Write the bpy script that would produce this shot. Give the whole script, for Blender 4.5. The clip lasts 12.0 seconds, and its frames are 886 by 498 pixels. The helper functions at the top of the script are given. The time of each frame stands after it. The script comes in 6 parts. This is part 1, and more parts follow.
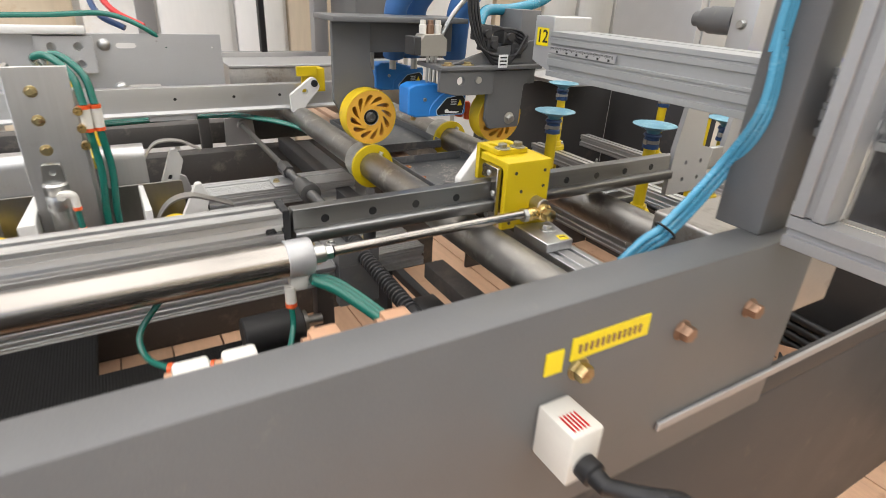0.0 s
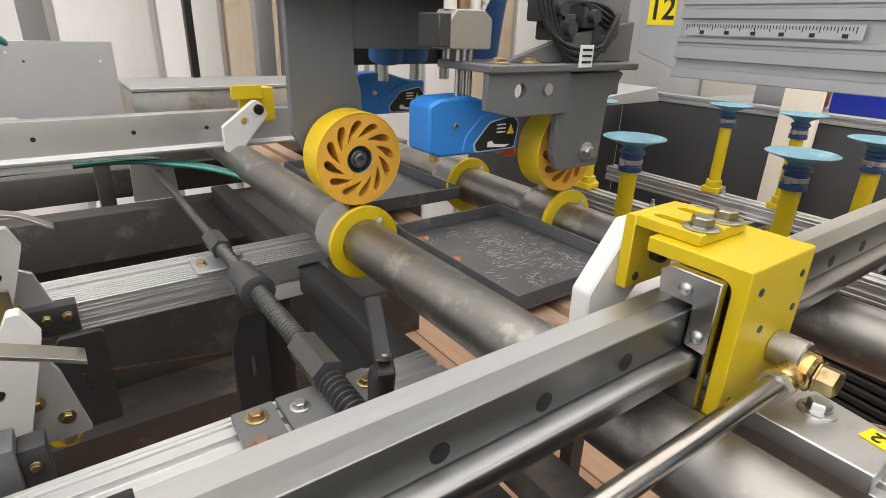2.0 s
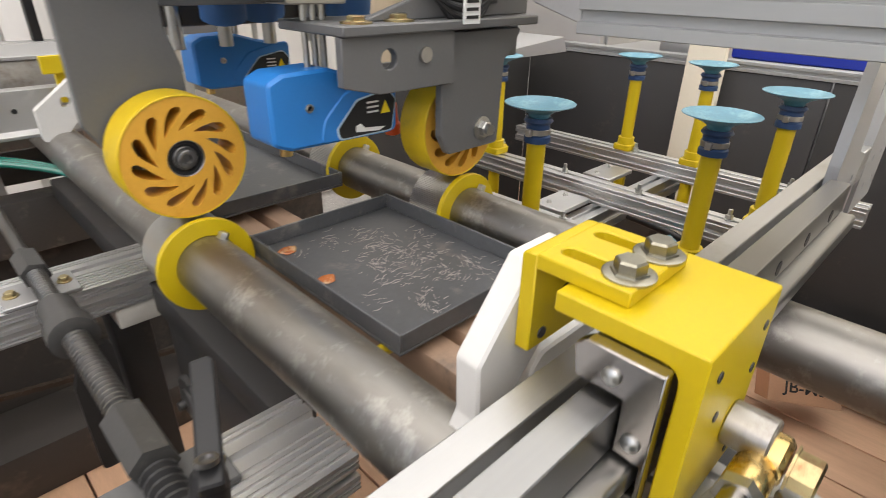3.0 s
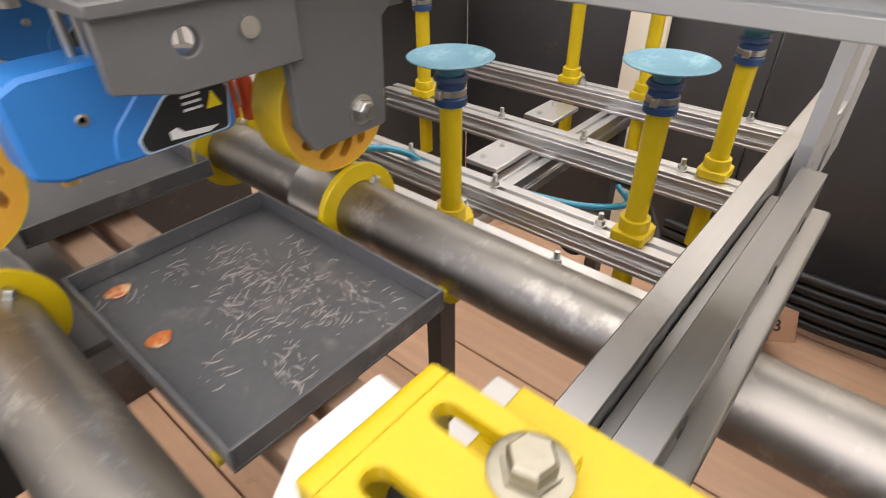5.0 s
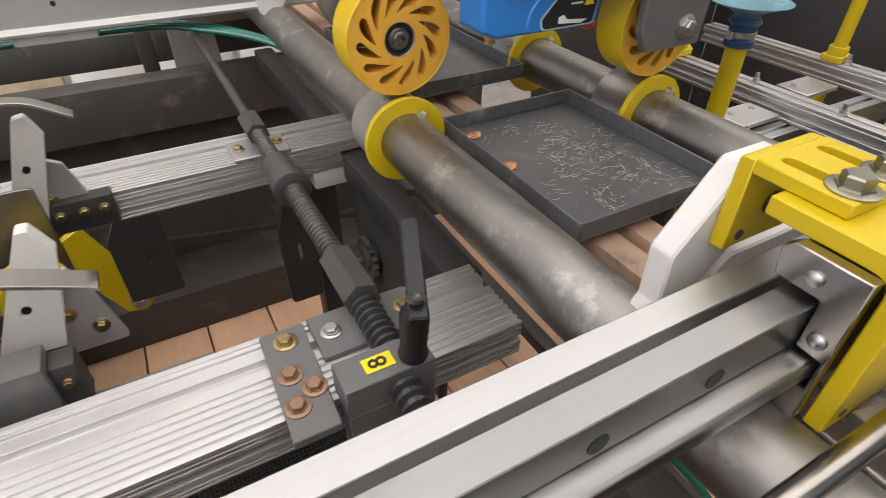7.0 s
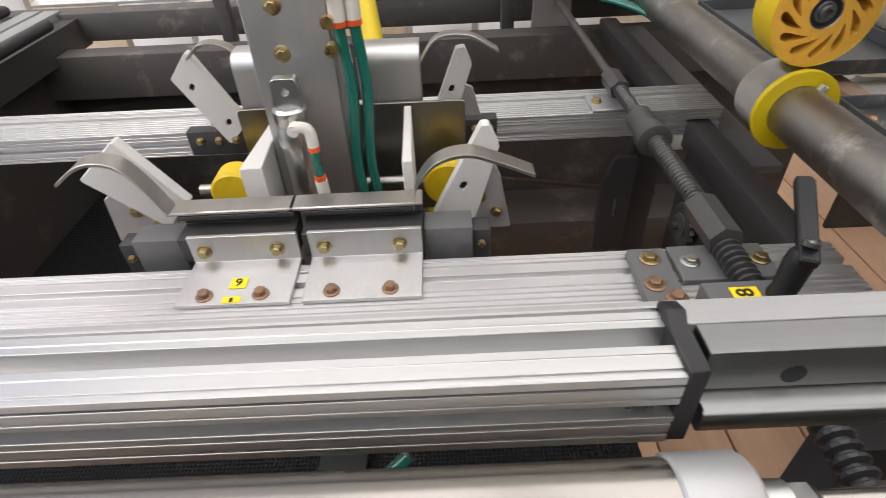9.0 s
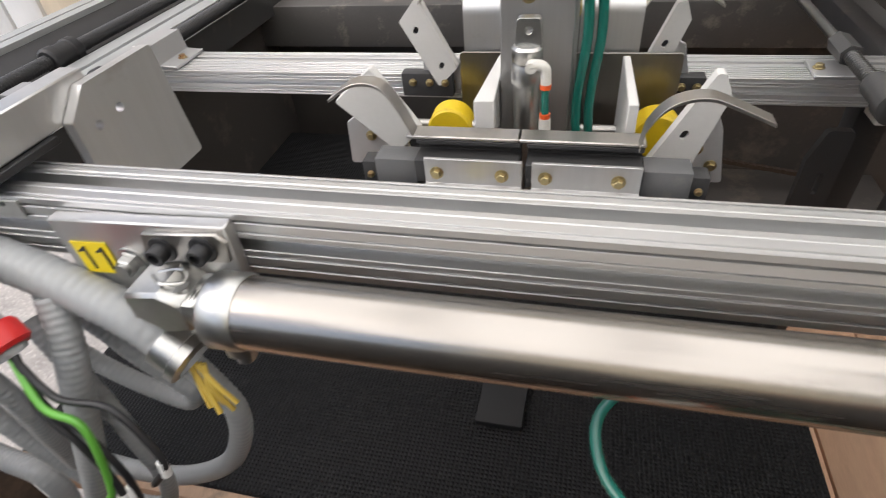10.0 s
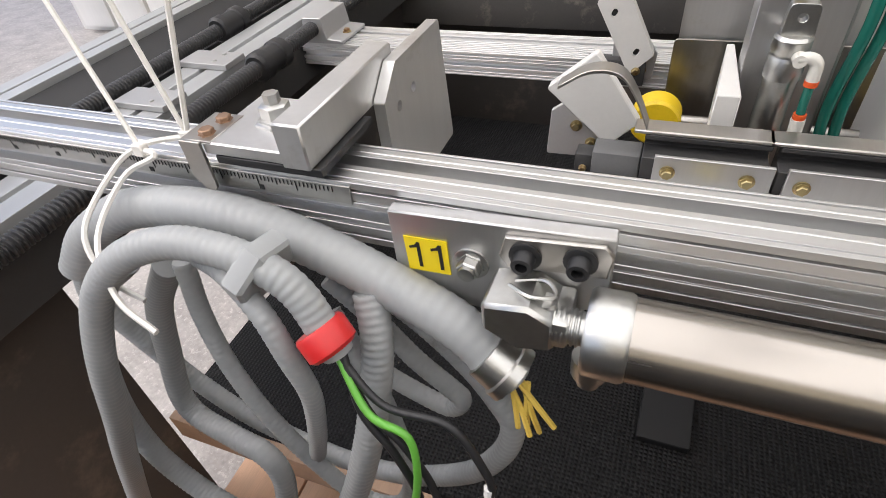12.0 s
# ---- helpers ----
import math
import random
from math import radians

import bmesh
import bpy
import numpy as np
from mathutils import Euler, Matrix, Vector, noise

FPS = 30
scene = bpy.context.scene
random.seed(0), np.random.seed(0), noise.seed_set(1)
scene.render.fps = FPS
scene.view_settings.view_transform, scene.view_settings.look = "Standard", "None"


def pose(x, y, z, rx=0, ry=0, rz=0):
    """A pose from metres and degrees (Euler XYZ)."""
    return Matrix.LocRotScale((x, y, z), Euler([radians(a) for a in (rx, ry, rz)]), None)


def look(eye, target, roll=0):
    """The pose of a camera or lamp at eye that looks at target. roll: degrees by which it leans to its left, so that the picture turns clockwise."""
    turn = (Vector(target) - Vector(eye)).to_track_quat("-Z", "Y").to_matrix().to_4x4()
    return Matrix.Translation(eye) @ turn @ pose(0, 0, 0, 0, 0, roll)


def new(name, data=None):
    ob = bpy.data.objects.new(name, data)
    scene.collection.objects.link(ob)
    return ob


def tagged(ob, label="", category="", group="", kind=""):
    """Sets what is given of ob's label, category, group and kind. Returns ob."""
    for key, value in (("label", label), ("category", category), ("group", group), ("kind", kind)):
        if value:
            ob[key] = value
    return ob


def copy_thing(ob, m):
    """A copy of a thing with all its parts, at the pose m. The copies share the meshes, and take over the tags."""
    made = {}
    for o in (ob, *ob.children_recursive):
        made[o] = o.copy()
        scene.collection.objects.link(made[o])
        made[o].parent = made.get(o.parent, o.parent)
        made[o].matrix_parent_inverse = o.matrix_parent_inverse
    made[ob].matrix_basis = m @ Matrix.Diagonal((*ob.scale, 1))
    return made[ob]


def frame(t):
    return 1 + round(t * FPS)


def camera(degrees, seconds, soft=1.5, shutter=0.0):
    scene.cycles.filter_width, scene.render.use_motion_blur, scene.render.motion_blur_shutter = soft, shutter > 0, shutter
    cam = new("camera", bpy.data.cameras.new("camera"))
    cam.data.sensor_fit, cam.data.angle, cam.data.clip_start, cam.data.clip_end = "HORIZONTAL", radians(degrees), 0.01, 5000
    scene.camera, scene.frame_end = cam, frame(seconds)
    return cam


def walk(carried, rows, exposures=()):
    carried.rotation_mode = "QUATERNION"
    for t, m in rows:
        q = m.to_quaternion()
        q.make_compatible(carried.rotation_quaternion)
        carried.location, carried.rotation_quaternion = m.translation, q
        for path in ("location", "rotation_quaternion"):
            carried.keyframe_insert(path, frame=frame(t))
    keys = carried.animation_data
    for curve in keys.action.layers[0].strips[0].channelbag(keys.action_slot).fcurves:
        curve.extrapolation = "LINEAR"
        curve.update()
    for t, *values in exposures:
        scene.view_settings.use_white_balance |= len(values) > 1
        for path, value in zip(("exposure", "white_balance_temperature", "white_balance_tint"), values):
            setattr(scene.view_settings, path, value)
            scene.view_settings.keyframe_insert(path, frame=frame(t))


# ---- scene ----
cam = camera(78.3, 12.0, soft=0.85, shutter=0.25)
ROWS = [
    (0.0, 0.0024, 0.0034, 1.4551, -30.08, -25.42, -2.71),
    (0.5, 0.0280, 0.2401, 1.4174, -34.19, -22.73, -2.51),
    (1.0, 0.0827, 0.3678, 1.3873, -34.30, -21.05, -2.03),
    (1.5, 0.1264, 0.4101, 1.3712, -34.44, -21.21, -2.02),
    (2.0, 0.1430, 0.4294, 1.3707, -35.39, -22.30, -1.77),
    (2.5, 0.1742, 0.4665, 1.3704, -38.65, -24.33, -1.37),
    (3.0, 0.2564, 0.5021, 1.3712, -44.38, -26.79, -0.95),
    (3.2, 0.2963, 0.5195, 1.3737, -46.45, -27.70, -0.80),
    (4.8, 0.4261, 0.5540, 1.3820, -51.25, -34.76, 0.58),
    (5.0, 0.3965, 0.5488, 1.3863, -49.36, -35.33, 0.70),
    (5.5, 0.3160, 0.5387, 1.3700, -45.07, -36.62, -0.02),
    (6.0, 0.2899, 0.5272, 1.3703, -39.94, -37.41, -0.24),
    (6.5, 0.2482, 0.5118, 1.3765, -34.45, -37.62, -0.28),
    (6.7, 0.2297, 0.5064, 1.3787, -32.20, -37.62, -0.23),
    (8.3, 0.1028, 0.4413, 1.3894, -11.66, -37.52, 0.66),
    (8.5, 0.0910, 0.4347, 1.3873, -8.62, -37.82, 1.10),
    (9.0, 0.0499, 0.4315, 1.3923, -1.31, -38.77, 2.24),
    (9.5, 0.0093, 0.4161, 1.3981, 5.88, -39.80, 3.50),
    (10.0, -0.0439, 0.3625, 1.3877, 12.46, -40.43, 4.43),
    (10.5, -0.0863, 0.3352, 1.3840, 17.45, -41.14, 4.82),
    (11.0, -0.1231, 0.3311, 1.3840, 20.93, -41.47, 5.07),
    (11.5, -0.1663, 0.3377, 1.3877, 22.10, -41.63, 5.12),
    (12.0, -0.2030, 0.3576, 1.3864, 20.60, -41.52, 5.12),
]
EXPOSURES = [(0.0, 0.70, 6450, 11), (2.5, 0.68, 6500, 11), (4.8, 0.85, 6700, 16), (5.5, 0.70, 6700, 16), (6.5, 0.55, 6600, 14), (9.0, 0.37, 6350, 13), (10.2, 0.50, 6350, 12), (12.0, 0.50, 6350, 13)]
walk(cam, [(t, pose(x, y, z, 90 + pitch, roll, yaw)) for t, x, y, z, yaw, pitch, roll in ROWS], EXPOSURES)

# ---- world and sun: bright overcast day ----
world = bpy.data.worlds.new("overcast_sky")
scene.world = world
world.use_nodes = True
wn = world.node_tree.nodes
sky = wn.new("ShaderNodeTexSky")
sky.sky_type = "NISHITA"
sky.sun_disc = False
sky.sun_elevation = radians(52)
sky.sun_rotation = radians(250)
sky.air_density, sky.dust_density = 1.0, 3.0
wn["Background"].inputs["Strength"].default_value = 0.13
world.node_tree.links.new(sky.outputs[0], wn["Background"].inputs["Color"])
sun = new("sun", bpy.data.lights.new("sun", "SUN"))
sun.data.energy = 0.9
sun.data.angle = radians(40)
sun.data.color = (1.0, 0.96, 0.9)
sun.matrix_world = look((-4.0, -1.0, 6.0), (0.2, 0.8, 1.0))


# ---- materials ----
def material(name, base, rough=0.5, metal=0.0, vary=0.12, scale=18.0, grain=220.0, bump=0.12, stretch=(1, 1, 1),
             dirt=None, dirt_at=0.62, dirt_scale=7.0, rough_vary=0.12, island=0.0, coat=0.0, trans=0.0, sss=0.0):
    """Two scales of variation in colour and gloss, fine relief, and dirt in patches of its own shape."""
    m = bpy.data.materials.new(name)
    m.use_nodes = True
    n, l = m.node_tree.nodes, m.node_tree.links
    p = n["Principled BSDF"]
    co = n.new("ShaderNodeTexCoord")
    mp = n.new("ShaderNodeMapping")
    mp.inputs["Scale"].default_value = stretch
    l.new(co.outputs["Object"], mp.inputs["Vector"])
    a = n.new("ShaderNodeTexNoise")
    a.inputs["Scale"].default_value, a.inputs["Detail"].default_value = scale, 5
    b = n.new("ShaderNodeTexNoise")
    b.inputs["Scale"].default_value, b.inputs["Detail"].default_value = grain, 3
    l.new(mp.outputs[0], a.inputs["Vector"])
    l.new(mp.outputs[0], b.inputs["Vector"])
    mix = n.new("ShaderNodeMix")
    mix.data_type = "RGBA"
    lo = [c * (1 - vary * 1.6) for c in base] + [1]
    hi = [min(1, c * (1 + vary)) for c in base] + [1]
    mix.inputs["A"].default_value, mix.inputs["B"].default_value = lo, hi
    add = n.new("ShaderNodeMath")
    add.operation = "MULTIPLY_ADD"
    add.inputs[1].default_value = 0.45
    l.new(b.outputs["Fac"], add.inputs[0])
    half = n.new("ShaderNodeMath")
    half.operation = "MULTIPLY"
    half.inputs[1].default_value = 0.6
    l.new(a.outputs["Fac"], half.inputs[0])
    l.new(half.outputs[0], add.inputs[2])
    l.new(add.outputs[0], mix.inputs["Factor"])
    colour = mix.outputs["Result"]
    if dirt:
        d = n.new("ShaderNodeTexNoise")
        d.inputs["Scale"].default_value, d.inputs["Detail"].default_value, d.inputs["Roughness"].default_value = dirt_scale, 8, 0.7
        l.new(co.outputs["Object"], d.inputs["Vector"])
        r = n.new("ShaderNodeValToRGB")
        r.color_ramp.elements[0].position, r.color_ramp.elements[1].position = dirt_at - 0.04, dirt_at + 0.12
        l.new(d.outputs["Fac"], r.inputs[0])
        mx = n.new("ShaderNodeMix")
        mx.data_type = "RGBA"
        mx.inputs["B"].default_value = (*dirt, 1)
        l.new(r.outputs[0], mx.inputs["Factor"])
        l.new(colour, mx.inputs["A"])
        colour = mx.outputs["Result"]
    if island:
        oi = n.new("ShaderNodeObjectInfo")
        hs = n.new("ShaderNodeHueSaturation")
        mr = n.new("ShaderNodeMapRange")
        mr.inputs["To Min"].default_value, mr.inputs["To Max"].default_value = 1 - island, 1 + island
        l.new(oi.outputs["Random"], mr.inputs["Value"])
        l.new(mr.outputs[0], hs.inputs["Value"])
        l.new(colour, hs.inputs["Color"])
        colour = hs.outputs[0]
    l.new(colour, p.inputs["Base Color"])
    rr = n.new("ShaderNodeMapRange")
    rr.inputs["To Min"].default_value, rr.inputs["To Max"].default_value = max(0.02, rough - rough_vary), min(1, rough + rough_vary)
    l.new(add.outputs[0], rr.inputs["Value"])
    l.new(rr.outputs[0], p.inputs["Roughness"])
    p.inputs["Metallic"].default_value = metal
    p.inputs["Coat Weight"].default_value = coat
    p.inputs["Transmission Weight"].default_value = trans
    p.inputs["Subsurface Weight"].default_value = sss
    p.inputs["Subsurface Radius"].default_value = (0.01, 0.01, 0.01)
    bp = n.new("ShaderNodeBump")
    bp.inputs["Strength"].default_value, bp.inputs["Distance"].default_value = bump, 0.0006
    l.new(b.outputs["Fac"], bp.inputs["Height"])
    l.new(bp.outputs[0], p.inputs["Normal"])
    return m


ALU_X = material("aluminium_drawn_x", (0.62, 0.62, 0.615), 0.38, 1.0, 0.06, 40, 620, 0.10, (0.02, 1, 1), (0.54, 0.53, 0.51), 0.66, 9)
ALU_Y = material("aluminium_drawn_y", (0.64, 0.64, 0.635), 0.38, 1.0, 0.06, 40, 620, 0.10, (1, 0.02, 1), (0.54, 0.53, 0.51), 0.66, 9)
ALU_Z = material("aluminium_brushed", (0.60, 0.597, 0.59), 0.42, 1.0, 0.12, 20, 240, 0.15, (1, 1, 0.05), (0.42, 0.40, 0.37), 0.64, 12)
DULLALU = material("dull_aluminium_bar", (0.50, 0.50, 0.495), 0.40, 1.0, 0.10, 30, 420, 0.12, (0.03, 1, 1), (0.40, 0.39, 0.37), 0.62, 14)
RAIL = material("ground_steel_rail", (0.30, 0.30, 0.297), 0.34, 1.0, 0.12, 30, 300, 0.08, (0.02, 1, 1), (0.25, 0.24, 0.23), 0.66, 14)
DULLSTEEL = material("dull_stainless_sheet", (0.30, 0.285, 0.26), 0.34, 1.0, 0.18, 10, 160, 0.1, (1, 1, 0.2), (0.22, 0.19, 0.15), 0.6, 14)
STEEL = material("bare_steel", (0.46, 0.44, 0.41), 0.36, 1.0, 0.2, 14, 160, 0.15, (1, 0.25, 1), (0.20, 0.16, 0.12), 0.60, 9)
SHAFT = material("worn_steel_shaft", (0.33, 0.315, 0.29), 0.42, 1.0, 0.38, 16, 110, 0.22, (1, 0.3, 1), (0.50, 0.485, 0.45), 0.58, 38)
ALUBAR = material("anodised_cross_bar", (0.66, 0.66, 0.655), 0.40, 0.8, 0.06, 40, 520, 0.10, (0.02, 1, 1), (0.66, 0.65, 0.63), 0.66, 9)
STAINLESS = material("stainless_tube", (0.40, 0.372, 0.34), 0.24, 1.0, 0.12, 18, 260, 0.05, (0.03, 1, 1), None)
ZINC = material("zinc_plated", (0.52, 0.52, 0.50), 0.32, 1.0, 0.15, 60, 300, 0.15)
BRASSY = material("yellow_zinc_bolt", (0.46, 0.38, 0.20), 0.34, 1.0, 0.25, 80, 300, 0.15, dirt=(0.30, 0.14, 0.07), dirt_at=0.55, dirt_scale=60)
BRASS = material("brass", (0.70, 0.50, 0.20), 0.28, 1.0, 0.15, 60, 260, 0.1)
COPPER = material("rusty_bolt", (0.33, 0.21, 0.14), 0.45, 0.8, 0.25, 90, 300, 0.2)
GREY = material("grey_machine_enamel", (0.125, 0.126, 0.126), 0.42, 0.0, 0.12, 12, 420, 0.25, dirt=(0.19, 0.18, 0.16), dirt_at=0.68, dirt_scale=16)
DARK = material("dark_machine_enamel", (0.042, 0.041, 0.041), 0.5, 0.0, 0.2, 9, 300, 0.2, dirt=(0.10, 0.085, 0.07), dirt_at=0.64, dirt_scale=11)
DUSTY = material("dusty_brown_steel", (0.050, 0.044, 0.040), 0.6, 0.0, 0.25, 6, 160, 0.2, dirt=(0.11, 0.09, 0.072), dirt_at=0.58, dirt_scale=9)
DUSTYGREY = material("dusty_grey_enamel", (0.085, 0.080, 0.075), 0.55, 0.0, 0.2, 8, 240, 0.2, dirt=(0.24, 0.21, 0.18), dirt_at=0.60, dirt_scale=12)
PAN = material("dark_grey_tray_paint", (0.092, 0.096, 0.100), 0.36, 0.0, 0.30, 16, 200, 0.18, dirt=(0.20, 0.185, 0.17), dirt_at=0.60, dirt_scale=26)
LIGHTGREY = material("light_grey_anodised", (0.42, 0.43, 0.43), 0.42, 0.55, 0.08, 16, 300, 0.1, (1, 0.03, 1))
LIGHTGREY_X = material("light_grey_plate", (0.50, 0.50, 0.50), 0.42, 0.55, 0.08, 16, 300, 0.1)
YELLOW = material("yellow_enamel", (0.56, 0.41, 0.003), 0.42, 0.0, 0.06, 22, 500, 0.2, dirt=(0.42, 0.30, 0.01), dirt_at=0.72, dirt_scale=26)
TYRE = material("yellow_polyurethane", (0.70, 0.49, 0.01), 0.45, 0.0, 0.10, 30, 300, 0.15, dirt=(0.42, 0.32, 0.03), dirt_at=0.62, dirt_scale=20)
WHEEL = material("amber_wheel_face", (0.72, 0.38, 0.045), 0.4, 0.0, 0.10, 30, 300, 0.12, dirt=(0.55, 0.27, 0.02), dirt_at=0.62, dirt_scale=24)
WHITE = material("white_polyethylene", (0.64, 0.63, 0.60), 0.4, 0.0, 0.05, 20, 240, 0.15, dirt=(0.62, 0.59, 0.54), dirt_at=0.66, dirt_scale=22, sss=0.15)
PALEBLUE = material("pale_blue_print", (0.42, 0.56, 0.68), 0.4, 0.0, 0.05, 20, 200, 0.03)
BLUE = material("blue_moulded_cover", (0.022, 0.20, 0.58), 0.42, 0.0, 0.08, 24, 420, 0.25, dirt=(0.06, 0.22, 0.50), dirt_at=0.66, dirt_scale=30)
CUP = material("teal_rubber_cup", (0.10, 0.27, 0.36), 0.35, 0.0, 0.25, 30, 240, 0.1, dirt=(0.22, 0.42, 0.48), dirt_at=0.58, dirt_scale=30)
NAVY = material("dark_blue_rubber", (0.015, 0.05, 0.14), 0.45, 0.0, 0.15, 40, 260, 0.1)
GUNMETAL = material("gunmetal_coupling", (0.10, 0.099, 0.097), 0.42, 0.5, 0.2, 40, 300, 0.15, dirt=(0.20, 0.19, 0.17), dirt_at=0.64, dirt_scale=40)
BLACKSCREW = material("black_plastic_screw", (0.035, 0.035, 0.036), 0.35, 0.0, 0.2, 40, 300, 0.1)
BLACK = material("black_plastic", (0.012, 0.012, 0.013), 0.48, 0.0, 0.15, 40, 300, 0.15)
THREAD = material("black_oxide_screw", (0.20, 0.197, 0.19), 0.33, 0.85, 0.25, 40, 300, 0.15)
CONDUIT = material("grey_flexible_conduit", (0.315, 0.327, 0.33), 0.45, 0.0, 0.08, 24, 320, 0.1, dirt=(0.18, 0.17, 0.16), dirt_at=0.66, dirt_scale=18)
GREEN = material("green_air_hose", (0.01, 0.14, 0.105), 0.22, 0.0, 0.12, 40, 300, 0.05, coat=0.3)
TEAL = material("blue_air_hose", (0.02, 0.22, 0.33), 0.25, 0.0, 0.12, 40, 300, 0.05, coat=0.3)
SKYHOSE = material("light_blue_air_hose", (0.07, 0.30, 0.46), 0.25, 0.0, 0.12, 40, 300, 0.05, coat=0.3)
BLUEHOSE = material("blue_sleeve_hose", (0.04, 0.13, 0.33), 0.5, 0.0, 0.15, 40, 500, 0.4)
RED = material("red_plastic", (0.55, 0.02, 0.02), 0.38, 0.0, 0.1, 30, 300, 0.1)
ORANGE = material("orange_release_ring", (0.70, 0.10, 0.02), 0.38, 0.0, 0.1, 30, 300, 0.1)
FITTING = material("ivory_fitting", (0.66, 0.64, 0.58), 0.4, 0.0, 0.06, 30, 300, 0.1)
PUTTY = material("taupe_module_body", (0.36, 0.34, 0.30), 0.4, 0.5, 0.08, 30, 300, 0.12)
DULLBOLT = material("dulled_zinc_bolt", (0.36, 0.34, 0.27), 0.36, 1.0, 0.25, 60, 260, 0.2, dirt=(0.20, 0.17, 0.11), dirt_at=0.58, dirt_scale=50)
COPPERTONE = material("copper_toned_plate", (0.52, 0.30, 0.18), 0.5, 0.2, 0.15, 12, 200, 0.1)
LABEL = material("yellow_label", (0.85, 0.66, 0.01), 0.35, 0.0, 0.03, 20, 200, 0.03)
INK = material("black_ink", (0.012, 0.012, 0.012), 0.5, 0.0, 0.05, 20, 200, 0.02)
PAPER = material("white_label", (0.78, 0.78, 0.76), 0.45, 0.0, 0.04, 20, 200, 0.03)
TIE = material("nylon_tie", (0.72, 0.70, 0.66), 0.35, 0.0, 0.05, 40, 300, 0.05, sss=0.1)
WOOD = material("pine_plank", (0.66, 0.41, 0.26), 0.55, 0.0, 0.22, 7, 90, 0.25, (8, 0.5, 8), dirt=(0.36, 0.19, 0.11), dirt_at=0.66, dirt_scale=9, island=0.16)
BAREWOOD = material("worn_batten_wood", (0.42, 0.28, 0.19), 0.6, 0.0, 0.25, 10, 120, 0.3, (8, 0.6, 8), dirt=(0.16, 0.12, 0.09), dirt_at=0.6, dirt_scale=14)
CONCRETE = material("gravelly_pavement", (0.45, 0.425, 0.40), 0.85, 0.0, 0.45, 8, 90, 0.9, dirt=(0.66, 0.63, 0.60), dirt_at=0.58, dirt_scale=75)
PANEL = material("white_wall_panel", (0.78, 0.77, 0.74), 0.5, 0.0, 0.06, 3, 60, 0.05, (1, 1, 0.15), dirt=(0.66, 0.60, 0.50), dirt_at=0.64, dirt_scale=2.2)
RUST = material("rust_streaked_panel", (0.62, 0.52, 0.38), 0.55, 0.0, 0.15, 5, 60, 0.05, (1, 1, 0.1), dirt=(0.45, 0.30, 0.15), dirt_at=0.6, dirt_scale=4)
FRAME = material("grey_frame_metal", (0.42, 0.42, 0.42), 0.42, 0.6, 0.1, 10, 200, 0.1)
CREAM = material("cream_board", (0.74, 0.68, 0.55), 0.6, 0.0, 0.06, 4, 90, 0.05)
PLASTICBLUE = material("blue_bin_plastic", (0.01, 0.03, 0.35), 0.35, 0.0, 0.08, 10, 200, 0.05)
CUPFOOD = material("amber_glue_drop", (0.50, 0.16, 0.05), 0.12, 0.0, 0.5, 90, 300, 0.02, dirt=(0.75, 0.60, 0.35), dirt_at=0.52, dirt_scale=45, coat=0.6)
YGREEN = material("earth_wire", (0.12, 0.38, 0.05), 0.35, 0.0, 0.05, 40, 300, 0.05)
YWIRE = material("yellow_wire", (0.72, 0.52, 0.10), 0.4, 0.0, 0.08, 40, 300, 0.05)
GLASS = bpy.data.materials.new("clear_guard_glazing")
GLASS.use_nodes = True
GLASS.node_tree.nodes["Principled BSDF"].inputs["Transmission Weight"].default_value = 1.0
GLASS.node_tree.nodes["Principled BSDF"].inputs["Roughness"].default_value = 0.03


# Glow for the added, unseen ceiling panels that brighten the scene.
LAMP = bpy.data.materials.new("fill_lamp_diffuser")
LAMP.use_nodes = True
LAMP.node_tree.nodes["Principled BSDF"].inputs["Emission Color"].default_value = (1.0, 0.985, 0.96, 1)
LAMP.node_tree.nodes["Principled BSDF"].inputs["Emission Strength"].default_value = 1.6


def belt_material():
    """Black conveyor belt with a small raised weave."""
    m = material("black_rough_top_belt", (0.009, 0.009, 0.0095), 0.55, 0.0, 0.3, 12, 300, 0.2, dirt=(0.04, 0.04, 0.04), dirt_at=0.66, dirt_scale=9)
    n, l = m.node_tree.nodes, m.node_tree.links
    co = n.new("ShaderNodeTexCoord")
    w1, w2 = n.new("ShaderNodeTexWave"), n.new("ShaderNodeTexWave")
    for w, d in ((w1, "X"), (w2, "Y")):
        w.bands_direction = d
        w.inputs["Scale"].default_value = 50
        l.new(co.outputs["Object"], w.inputs["Vector"])
    mu = n.new("ShaderNodeMath")
    mu.operation = "MULTIPLY"
    l.new(w1.outputs["Fac"], mu.inputs[0])
    l.new(w2.outputs["Fac"], mu.inputs[1])
    bp = n.new("ShaderNodeBump")
    bp.inputs["Strength"].default_value, bp.inputs["Distance"].default_value = 0.9, 0.002
    l.new(mu.outputs[0], bp.inputs["Height"])
    l.new(bp.outputs[0], n["Principled BSDF"].inputs["Normal"])
    n["Principled BSDF"].inputs["Specular IOR Level"].default_value = 0.25
    return m


BELT = belt_material()


# ---- mesh tools ----
def bm_new():
    return bmesh.new()


def root(ob):
    while ob.parent:
        ob = ob.parent
    return ob


def thing(name, at, label, category, group="", kind=""):
    e = new(name)
    e.location = at
    e.empty_display_size = 0.02
    return tagged(e, label, category, group, kind)


